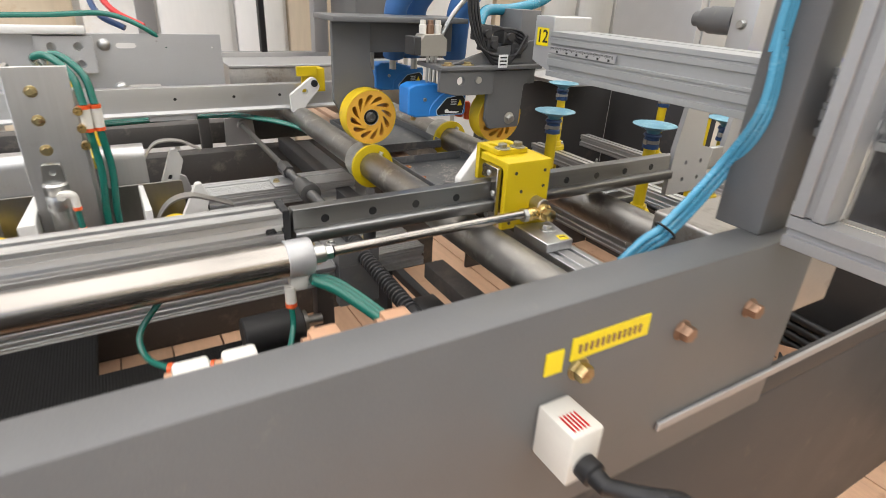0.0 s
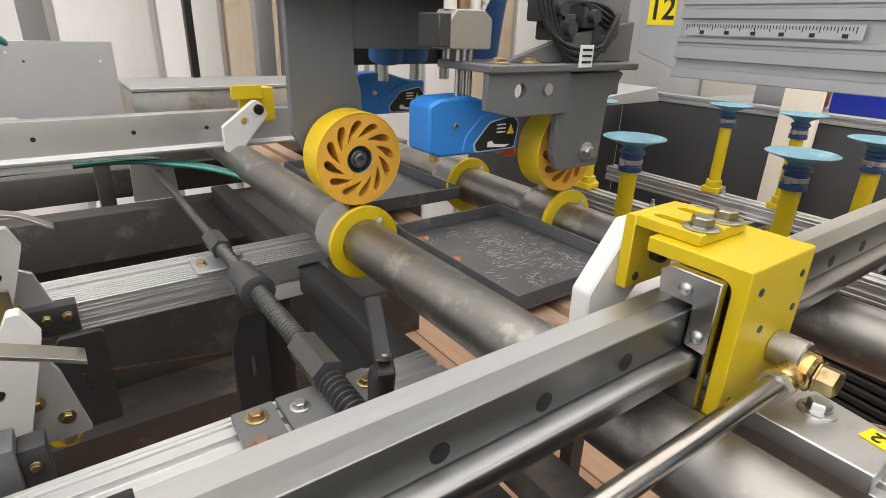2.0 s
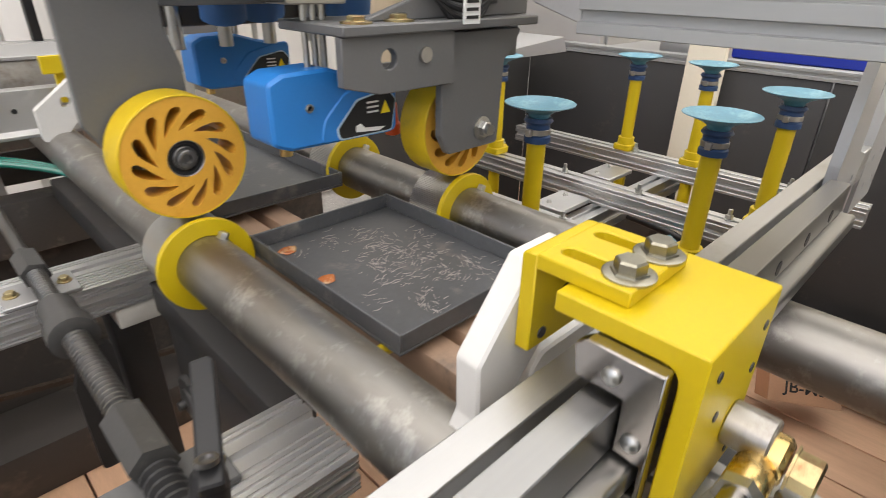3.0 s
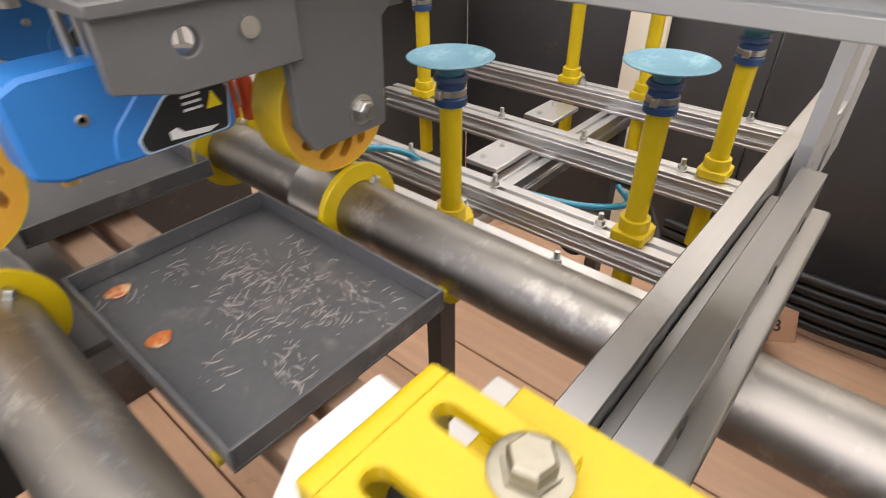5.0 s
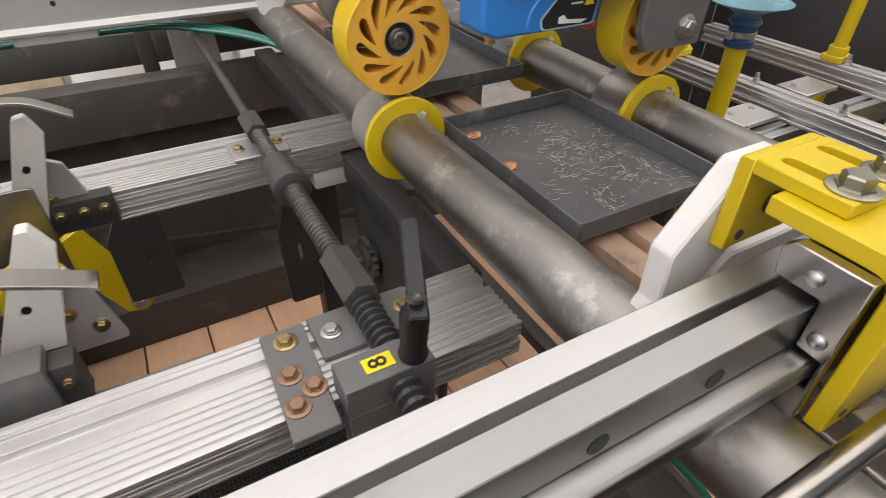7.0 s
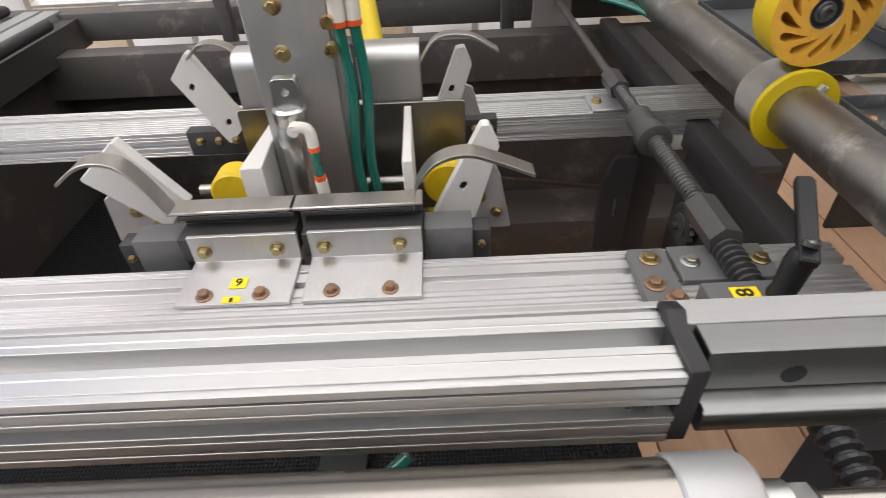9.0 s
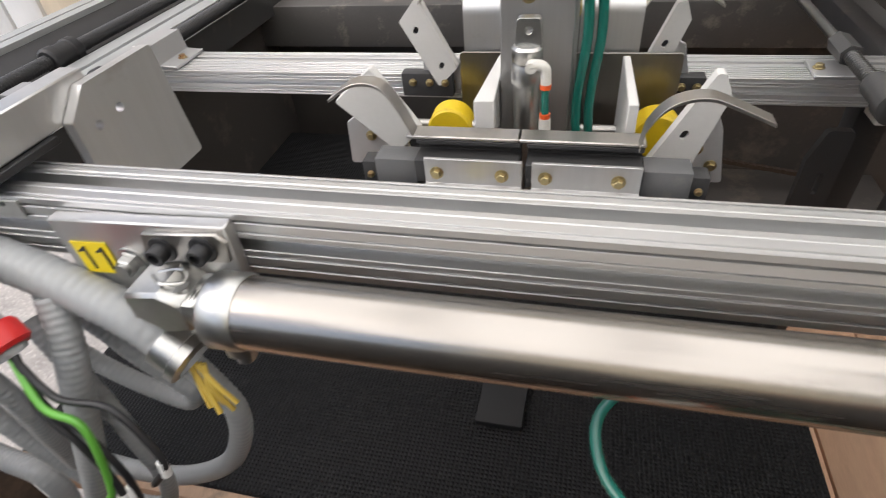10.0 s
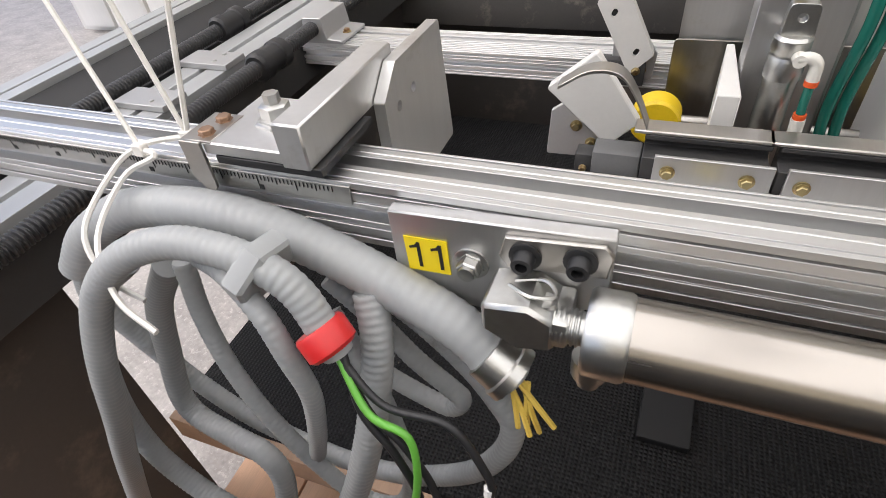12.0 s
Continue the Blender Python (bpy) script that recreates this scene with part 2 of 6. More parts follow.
def part(name, bm, mat, parent=None, label="", sharp=38):
    """Links a bmesh, built in world places, as one mesh object under its thing or part."""
    bmesh.ops.recalc_face_normals(bm, faces=bm.faces)
    me = bpy.data.meshes.new(name)
    if parent:
        bmesh.ops.translate(bm, verts=bm.verts, vec=-Vector(root(parent).location))
    bm.to_mesh(me)
    bm.free()
    me.shade_smooth()
    me.set_sharp_from_angle(angle=radians(sharp))
    me.materials.append(mat)
    ob = new(name, me)
    if parent:
        ob.parent = parent
    if label:
        ob["label"] = label
    return ob


def lone(name, bm, mat, label, category, group="", kind="", sharp=38):
    return tagged(part(name, bm, mat, None, "", sharp), label, category, group, kind)


def box(bm, lo, hi, bevel=0.001):
    c = [(a + b) / 2 for a, b in zip(lo, hi)]
    s = [abs(b - a) for a, b in zip(lo, hi)]
    made = bmesh.ops.create_cube(bm, size=1, matrix=Matrix.Translation(c) @ Matrix.Diagonal((*s, 1)))
    if bevel:
        edges = {e for v in made["verts"] for e in v.link_edges}
        bmesh.ops.bevel(bm, geom=list(edges), offset=min(bevel, min(s) * 0.4), segments=2 if bevel > 0.0012 else 1, affect="EDGES", profile=0.5)
    return bm


def lathe(bm, p0, p1, profile, seg=24):
    """Turns a profile of (distance along the axis, radius) round the line from p0 towards p1."""
    p0, p1 = Vector(p0), Vector(p1)
    d = (p1 - p0).normalized()
    u = d.orthogonal().normalized()
    w = d.cross(u)
    rows = []
    for s, r in profile:
        c = p0 + d * s
        if r <= 1e-6:
            rows.append([bm.verts.new(c)])
        else:
            rows.append([bm.verts.new(c + r * (math.cos(a) * u + math.sin(a) * w)) for a in (2 * math.pi * k / seg for k in range(seg))])
    for a, b in zip(rows, rows[1:]):
        for k in range(seg):
            k2 = (k + 1) % seg
            if len(a) == 1 and len(b) > 1:
                bm.faces.new((a[0], b[k], b[k2]))
            elif len(b) == 1 and len(a) > 1:
                bm.faces.new((a[k], b[0], a[k2]))
            elif len(a) > 1:
                bm.faces.new((a[k], b[k], b[k2], a[k2]))
    for r, flip in ((rows[0], True), (rows[-1], False)):
        if len(r) > 1:
            bm.faces.new(r[::-1] if flip else r)
    return bm


def rod(bm, p0, p1, r, seg=24, chamfer=0.0):
    h = (Vector(p1) - Vector(p0)).length
    c = min(chamfer, h * 0.3)
    prof = [(0, r - c), (c, r), (h - c, r), (h, r - c)] if c else [(0, r), (h, r)]
    return lathe(bm, p0, p1, prof, seg)


def pipe(bm, p0, p1, r, inner, seg=32, chamfer=0.0006):
    """A ring or a tube with a bore."""
    h = (Vector(p1) - Vector(p0)).length
    p0, p1 = Vector(p0), Vector(p1)
    d = (p1 - p0).normalized()
    u = d.orthogonal().normalized()
    w = d.cross(u)
    prof = [(chamfer, inner), (0, inner + chamfer), (0, r - chamfer), (chamfer, r), (h - chamfer, r), (h, r - chamfer), (h, inner + chamfer), (h - chamfer, inner)]
    rows = [[bm.verts.new(p0 + d * s + q * (math.cos(2 * math.pi * k / seg) * u + math.sin(2 * math.pi * k / seg) * w)) for k in range(seg)] for s, q in prof]
    for i, a in enumerate(rows):
        b = rows[(i + 1) % len(rows)]
        for k in range(seg):
            bm.faces.new((a[k], b[k], b[(k + 1) % seg], a[(k + 1) % seg]))
    return bm


def spline(points, steps=8):
    pts = [Vector(p) for p in points]
    ext = [2 * pts[0] - pts[1]] + pts + [2 * pts[-1] - pts[-2]]
    out = []
    for i in range(1, len(ext) - 2):
        a, b, c, d = ext[i - 1:i + 3]
        for k in range(steps):
            t = k / steps
            out.append(0.5 * (2 * b + (c - a) * t + (2 * a - 5 * b + 4 * c - d) * t * t + (3 * b - a - 3 * c + d) * t ** 3))
    out.append(pts[-1])
    return out


def tube(bm, points, r, seg=10, steps=8, ridge=0.0, pitch=0.006):
    """A hose along a smooth line; ridge adds the rings of a corrugated one."""
    pts = spline(points, steps * 2 if ridge else steps)
    if ridge:
        fine, gap, left = [pts[0]], pitch / 4, 0.0
        for a, b in zip(pts, pts[1:]):
            h = (b - a).length
            s = gap - left
            while s <= h:
                fine.append(a.lerp(b, s / h))
                s += gap
            left = h - (s - gap)
        pts = fine
    rows, u = [], None
    for i, p in enumerate(pts):
        d = (pts[min(i + 1, len(pts) - 1)] - pts[max(i - 1, 0)]).normalized()
        u = d.orthogonal().normalized() if u is None else (u - d * u.dot(d)).normalized()
        w = d.cross(u)
        q = r + ridge * (0.0, 0.7, 1.0, 0.7)[i % 4]
        rows.append([bm.verts.new(p + q * (math.cos(2 * math.pi * k / seg) * u + math.sin(2 * math.pi * k / seg) * w)) for k in range(seg)])
    for a, b in zip(rows, rows[1:]):
        for k in range(seg):
            bm.faces.new((a[k], b[k], b[(k + 1) % seg], a[(k + 1) % seg]))
    bm.faces.new(rows[0][::-1])
    bm.faces.new(rows[-1])
    return bm


AXES = {"x": Matrix(((0, 0, 1, 0), (1, 0, 0, 0), (0, 1, 0, 0), (0, 0, 0, 1))),
        "y": Matrix(((1, 0, 0, 0), (0, 0, 1, 0), (0, 1, 0, 0), (0, 0, 0, 1))),
        "z": Matrix.Identity(4)}


def prism(bm, outline, axis, a, b, holes=(), m=None, bevel=0.0):
    """Extrudes an outline with holes along an axis from a to b. Outline: (y, z) for x, (x, z) for y, (x, y) for z."""
    m = (m or Matrix.Identity(4)) @ AXES[axis]
    start = set(bm.faces)
    loops = [outline, *holes]
    edges, rim = [], []
    for k, loop in enumerate(loops):
        vs = [bm.verts.new((p[0], p[1], a)) for p in loop]
        es = [bm.edges.new((vs[i], vs[(i + 1) % len(vs)])) for i in range(len(vs))]
        edges += es
    if holes:
        faces = [g for g in bmesh.ops.triangle_fill(bm, edges=edges, use_beauty=True)["geom"] if isinstance(g, bmesh.types.BMFace)]
    else:
        faces = [bm.faces.new(vs)]
    made = bmesh.ops.extrude_face_region(bm, geom=faces, use_keep_orig=True)["geom"]
    top = [g for g in made if isinstance(g, bmesh.types.BMVert)]
    bmesh.ops.translate(bm, verts=top, vec=(0, 0, b - a))
    mine = [f for f in bm.faces if f not in start]
    verts = list({v for f in mine for v in f.verts})
    bmesh.ops.transform(bm, matrix=m, verts=verts)
    if bevel:
        bmesh.ops.recalc_face_normals(bm, faces=mine)
        sharp = [e for e in {e for f in mine for e in f.edges} if len(e.link_faces) == 2 and e.calc_face_angle(0) > radians(50)]
        bmesh.ops.bevel(bm, geom=sharp, offset=bevel, segments=1, affect="EDGES", clamp_overlap=True)
    return bm


def circle(cx, cy, r, n=12, start=0.0):
    return [(cx + r * math.cos(start + 2 * math.pi * k / n), cy + r * math.sin(start + 2 * math.pi * k / n)) for k in range(n)]


def slot(cx, cy, length, r, along=0.0, n=6):
    """A long hole."""
    c, s = math.cos(along), math.sin(along)
    out = []
    for sign in (1, -1):
        for k in range(n + 1):
            a = -math.pi / 2 + math.pi * k / n
            x, y = sign * (length / 2 + r * math.cos(a)), sign * r * math.sin(a)
            out.append((cx + c * x - s * y, cy + s * x + c * y))
    return out


def slotted(u0, u1, v0, v1, top=(), low=(), far=(), near=()):
    """Outline of an extruded bar. Grooves (centre, width, depth) in its top (v1), underside (v0), u1 and u0 sides."""
    pts = []
    for c, w, d in sorted(low):
        pts += [(c - w / 2, v0), (c - w / 2, v0 + d), (c + w / 2, v0 + d), (c + w / 2, v0)]
    pts = [(u0, v0)] + pts + [(u1, v0)]
    for c, w, d in sorted(far):
        pts += [(u1, c - w / 2), (u1 - d, c - w / 2), (u1 - d, c + w / 2), (u1, c + w / 2)]
    pts.append((u1, v1))
    for c, w, d in sorted(top, reverse=True):
        pts += [(c + w / 2, v1), (c + w / 2, v1 - d), (c - w / 2, v1 - d), (c - w / 2, v1)]
    pts.append((u0, v1))
    for c, w, d in sorted(near, reverse=True):
        pts += [(u0, c + w / 2), (u0 + d, c + w / 2), (u0 + d, c - w / 2), (u0, c - w / 2)]
    return pts


def bolt(parent, at, n, r=0.006, h=0.004, mat=None, washer=1.7, socket=False, name="bolt"):
    """A hexagon or socket head on its washer, standing on a face with the normal n."""
    at, n = Vector(at), Vector(n).normalized()
    bm = bm_new()
    t = 0.0
    if washer:
        lathe(bm, at, at + n, [(0, r * washer), (0.0012, r * washer), (0.0016, r * washer * 0.9), (0.0016, r * 0.5)], 20)
        t = 0.0016
    if socket:
        lathe(bm, at + n * t, at + n, [(0, r), (h * 0.9, r), (h, r * 0.9), (h, r * 0.55), (h * 0.4, r * 0.5), (h * 0.4, 0)], 18)
    else:
        lathe(bm, at + n * t, at + n, [(0, r * 1.2), (h * 0.15, r * 1.15), (h * 0.16, r), (h * 0.85, r), (h, r * 0.86), (h, 0)], 6)
    return part(name, bm, mat or ZINC, parent)


def thread(bm, p0, p1, r, pitch=0.004, depth=0.0016, seg=14):
    h = (Vector(p1) - Vector(p0)).length
    n = int(h / pitch)
    prof = [(0, r - depth)]
    for k in range(n):
        prof += [(k * pitch + 0.1 * pitch, r - depth), (k * pitch + 0.35 * pitch, r), (k * pitch + 0.65 * pitch, r), (k * pitch + 0.9 * pitch, r - depth)]
    return lathe(bm, p0, p1, prof + [(h, r - depth)], seg)


def lettering(text, parent, m, size, mat, name="lettering"):
    """Letters in the built-in font, as a thin mesh in the xy plane of m."""
    cu = bpy.data.curves.new(name, "FONT")
    cu.body, cu.size, cu.align_x, cu.align_y, cu.extrude, cu.offset = text, size, "CENTER", "CENTER", 0.0002, size * 0.012
    tmp = bpy.data.objects.new(name, cu)
    me = bpy.data.meshes.new_from_object(tmp)
    bpy.data.objects.remove(tmp)
    me.materials.clear()
    me.materials.append(mat)
    ob = new(name, me)
    base = Vector(root(parent).location)
    me.transform(Matrix.Translation(-base) @ m)
    ob.parent = parent
    return ob


def number_label(parent, text, at, right, up, w, h, size):
    """A yellow label with black figures lying on a face."""
    at, right, up = Vector(at), Vector(right).normalized(), Vector(up).normalized()
    n = right.cross(up)
    m = Matrix.Translation(at) @ Matrix((right, up, n)).transposed().to_4x4()
    bm = bm_new()
    prism(bm, [(-w / 2, -h / 2), (w / 2, -h / 2), (w / 2, h / 2), (-w / 2, h / 2)], "z", 0.0002, 0.0007, m=m)
    lab = part("number_label", bm, LABEL, parent, "yellow label with a black number")
    if text == "11":
        for x in (-0.25, 0.25):
            bm = bm_new()
            prism(bm, [(w * (x + u), h * v) for u, v in ((0.03, -0.36), (0.11, -0.36), (0.11, 0.37), (0.04, 0.37), (-0.02, 0.28), (-0.14, 0.24), (-0.14, 0.17), (0.03, 0.22))], "z", 0.0008, 0.0011, m=m)
            part("figure", bm, INK, lab)
    elif text:
        lettering(text, lab, m @ Matrix.Translation((0, 0, 0.001)), size, INK)
    return lab


# ---- ground, deck, walls ----
DECK = 0.45
bm = bm_new()
box(bm, (-40, -40, 0.05), (40, 40, 0.25), 0)
lone("ground", bm, CONCRETE, "grey-brown gravelly pavement under the machine", "ground", kind="structure")
bm = bm_new()
box(bm, (-0.82, -0.6, 0.28), (2.3, 2.35, DECK - 0.03), 0.004)
floor = lone("floor", bm, BAREWOOD, "reddish pine planks of a skid deck, lightly stained", "floor", kind="structure")


def wall_panels():
    """White profiled sheets on a grey frame, some streaked with rust."""
    bm = bm_new()
    box(bm, (-4.0, 3.05, 0.25), (4.2, 3.2, 4.0), 0)
    wall = lone("wall_north", bm, PANEL, "white panelled wall behind the machine", "wall", kind="structure")
    x = -3.9
    k = 0
    while x < 4.0:
        w = (0.30, 0.34, 0.26, 0.38)[k % 4]
        b = bm_new()
        prism(b, [(x, 3.05), (x, 3.0), (x + 0.02, 2.985), (x + w - 0.05, 2.985), (x + w - 0.03, 3.0), (x + w - 0.03, 3.05)], "z", 0.3, 3.9)
        part("panel", b, RUST if k % 4 == 3 else PANEL, wall)
        x += w
        k += 1


wall_panels()
bm = bm_new()
box(bm, (4.2, -4.0, 0.25), (4.35, 3.2, 4.0), 0)
lone("wall_east", bm, CREAM, "cream painted wall beyond the machine", "wall", kind="structure")


def added_ceiling():
    """White ceiling and lamp panels added unseen for light; open to the west and south."""
    b = bm_new()
    box(b, (-2.2, -4.5, 3.9), (4.35, 3.2, 4.05), 0)
    lone("ceiling", b, PANEL, "white ceiling added out of view", "ceiling", kind="structure")
    for x in (-1.4, -0.2, 1.0, 2.2, 3.4):
        t = thing("ceiling_lamp", (x, -0.6, 3.85), "long white lamp panel, lit, added out of view for overhead light", "lamp", "ceiling lamps")
        b = bm_new()
        box(b, (x - 0.54, -4.0, 3.80), (x + 0.54, 2.8, 3.899), 0.004)
        part("housing", b, FRAME, t)
        b = bm_new()
        box(b, (x - 0.52, -3.96, 3.792), (x + 0.52, 2.76, 3.7995), 0)
        part("diffuser", b, LAMP, t, "glowing white diffuser of the added lamp")


added_ceiling()


# Unseen wall, added to keep the southern sky off the front faces.
bm = bm_new()
box(bm, (-1.0, -4.6, 0.25), (4.35, -4.5, 4.0), 0)
lone("unseen_wall_south", bm, CREAM, "plain pale wall added out of view to block sky light", "wall", kind="structure")


# ---- front guide rail with its extrusion ----
def front_rail():
    t = thing("guide_rail", (0.0, 0.59, 1.19), "silver aluminium guide rail with a recessed bearing track", "rail")
    b = bm_new()
    prism(b, [(-1.15, 0.5915), (1.02, 0.5915), (1.02, 0.6070), (-1.15, 0.6070)], "z", 1.180, 1.2165, bevel=0.0008)
    part("back_bar", b, DULLALU, t)
    b = bm_new()
    prism(b, [(0.5910, 1.190), (0.5910, 1.205), (0.5825, 1.205), (0.5805, 1.207), (0.5805, 1.2280), (0.5800, 1.2285), (0.5660, 1.2285), (0.5655, 1.228), (0.5655, 1.206), (0.567, 1.2045), (0.557, 1.2045), (0.555, 1.203), (0.555, 1.193), (0.557, 1.190)], "x", 0.148, 0.775, bevel=0.0005)
    track = part("track", b, RAIL, t, "ground steel bearing track with screw holes")
    # Black discs on the face stand for the shaded inside of screw holes.
    for x in (0.185, 0.244, 0.302, 0.361, 0.55, 0.61, 0.67, 0.73):
        b = bm_new()
        lathe(b, (x, 0.5660, 1.2135), (x, 0.5, 1.2135), [(0, 0.0050), (0.0009, 0.0050), (0.0009, 0)], 16)
        part("hole_shade_disc", b, BLACK, track)
    return t


front_rail()


def front_extrusion():
    t = thing("aluminium_extrusion", (-0.5, 0.575, 1.195), "silver slotted aluminium extrusion along the guide rail", "extrusion")
    b = bm_new()
    prism(b, slotted(0.5515, 0.5880, 1.192, 1.2325, top=((0.5715, 0.009, 0.011), (0.5855, 0.0016, 0.002), (0.5800, 0.0008, 0.0005), (0.5625, 0.0008, 0.0005), (0.5550, 0.0012, 0.0012)),
                     near=((1.2125, 0.008, 0.009), (1.2275, 0.0016, 0.003), (1.2205, 0.0012, 0.0015), (1.2045, 0.0012, 0.0015), (1.1975, 0.0016, 0.003)), far=()), "x", -1.15, 0.134, bevel=0.0004)
    part("bar", b, ALU_X, t)
    b = bm_new()
    prism(b, [(0.552, 1.192), (0.588, 1.192), (0.588, 1.235), (0.580, 1.238), (0.576, 1.235), (0.552, 1.235)], "x", 0.134, 0.142, bevel=0.0006)
    part("end_cap", b, BLACK, t, "black plastic end cap")
    b = bm_new()
    lathe(b, (0.122, 0.5600, 1.209), (0.122, 0.4, 1.209), [(0, 0.0055), (0.004, 0.0055), (0.004, 0.003), (0.001, 0.003), (0.001, 0)], 18)
    part("set_screw", b, BLACK, t)
    b = bm_new()
    box(b, (-0.86, 0.5500, 1.2195), (-0.342, 0.5514, 1.2305), 0.0002)
    ruler = part("ruler", b, ZINC, t, "worn steel rule with fine graduations")
    b = bm_new()
    for k in range(200):
        x = -0.85 + k * 0.0025
        box(b, (x, 0.5495, 1.2295 - (0.006 if k % 10 == 0 else 0.0042 if k % 5 == 0 else 0.003)), (x + 0.0004, 0.5499, 1.2295), 0)
    for k in range(12):
        x = -0.84 + k * 0.04
        box(b, (x, 0.5495, 1.2205), (x + 0.003, 0.5499, 1.2235), 0)
    tagged(part("graduation", b, INK, ruler), kind="stuff")


front_extrusion()


def air_cylinder():
    t = thing("pneumatic_cylinder", (-0.03, 0.524, 1.19), "polished stainless pneumatic cylinder with extended rod", "cylinder")
    y, z, r = 0.524, 1.191, 0.0190
    b = bm_new()
    rod(b, (-0.196, y, z), (0.126, y, z), r, 48)
    part("barrel", b, STAINLESS, t)
    b = bm_new()
    lathe(b, (-0.196, y, z), (-0.3, y, z), [(0, 0.0195), (0.002, 0.0205), (0.017, 0.0205), (0.019, 0.019), (0.019, 0.0)], 40)
    lathe(b, (-0.215, y, z), (-0.3, y, z), [(0, 0.008), (0.010, 0.008), (0.010, 0)], 24)
    part("rear_cap", b, ZINC, t)
    b = bm_new()
    thread(b, (-0.217, y, z), (-0.236, y, z), 0.009, 0.0022, 0.001, 20)
    part("threaded_neck", b, ZINC, t)
    b = bm_new()
    lathe(b, (0.126, y, z), (0.3, y, z), [(0, 0.0195), (0.001, 0.0205), (0.026, 0.0205), (0.028, 0.019), (0.028, 0.0)], 40)
    part("front_cap", b, LIGHTGREY_X, t)
    b = bm_new()
    lathe(b, (0.154, y, z), (0.3, y, z), [(0, 0.010), (0.014, 0.010), (0.015, 0.009), (0.015, 0)], 24)
    lathe(b, (0.169, y, z), (0.3, y, z), [(0, 0.0085), (0.008, 0.0085), (0.008, 0)], 6)
    part("nose", b, ZINC, t)
    b = bm_new()
    rod(b, (0.17, y, z), (0.452, y, z + 0.002), 0.0058, 24)
    part("piston_rod", b, STAINLESS, t)
    b = bm_new()
    rod(b, (0.176, y, z), (0.179, y, z), 0.0072, 20)
    part("seal", b, BLACK, t)
    b = bm_new()
    lathe(b, (0.440, y, z), (0.6, y, z), [(0, 0.0095), (0.006, 0.0095), (0.006, 0)], 6)
    part("lock_nut", b, ZINC, t)
    b = bm_new()
    lathe(b, (0.446, y, z), (0.6, y, z), [(0, 0.0075), (0.002, 0.0085), (0.016, 0.0085), (0.020, 0.007), (0.022, 0)], 18)
    lathe(b, (0.473, y - 0.009, z + 0.001), (0.473, y + 0.1, z + 0.001), [(0, 0.009), (0.002, 0.0115), (0.014, 0.0115), (0.016, 0.009)], 24)
    eye = part("rod_end", b, BRASS, t, "brassy spherical rod end")
    b = bm_new()
    lathe(b, (0.473, y - 0.010, z + 0.001), (0.473, y - 0.1, z + 0.001), [(0, 0.010), (0.001, 0.010), (0.0012, 0.0085), (0.010, 0.0085), (0.011, 0.007), (0.011, 0)], 6)
    part("bolt", b, BRASSY, eye)
    # rear clevis and air fittings
    b = bm_new()
    box(b, (-0.236, y - 0.008, z - 0.008), (-0.222, y + 0.018, z + 0.008), 0.002)
    lathe(b, (-0.234, y + 0.002, z + 0.012), (-0.234, y + 0.002, z - 0.5), [(0, 0.0), (0, 0.005), (0.028, 0.005), (0.028, 0)], 16)
    part("clevis", b, ZINC, t)
    b = bm_new()
    lathe(b, (-0.211, y, z - 0.018), (-0.211, y, z - 0.1), [(0, 0.009), (0.012, 0.009), (0.014, 0.006), (0.014, 0)], 16)
    lathe(b, (-0.211, y, z - 0.030), (-0.211, y, z - 0.1), [(0, 0.0055), (0.008, 0.006), (0.010, 0.0045), (0.010, 0)], 12)
    part("port_plug", b, ZINC, t)
    b = bm_new()
    box(b, (0.128, y - 0.007, z - 0.036), (0.148, y + 0.007, z - 0.018), 0.003)
    rod(b, (0.128, y - 0.003, z - 0.03), (0.128, y - 0.003, z - 0.05), 0.006, 14)
    elbow = part("elbow_fitting", b, FITTING, t)
    b = bm_new()
    rod(b, (0.128, y - 0.003, z - 0.05), (0.128, y - 0.003, z - 0.055), 0.0065, 14)
    part("release_ring", b, ORANGE, elbow)


air_cylinder()


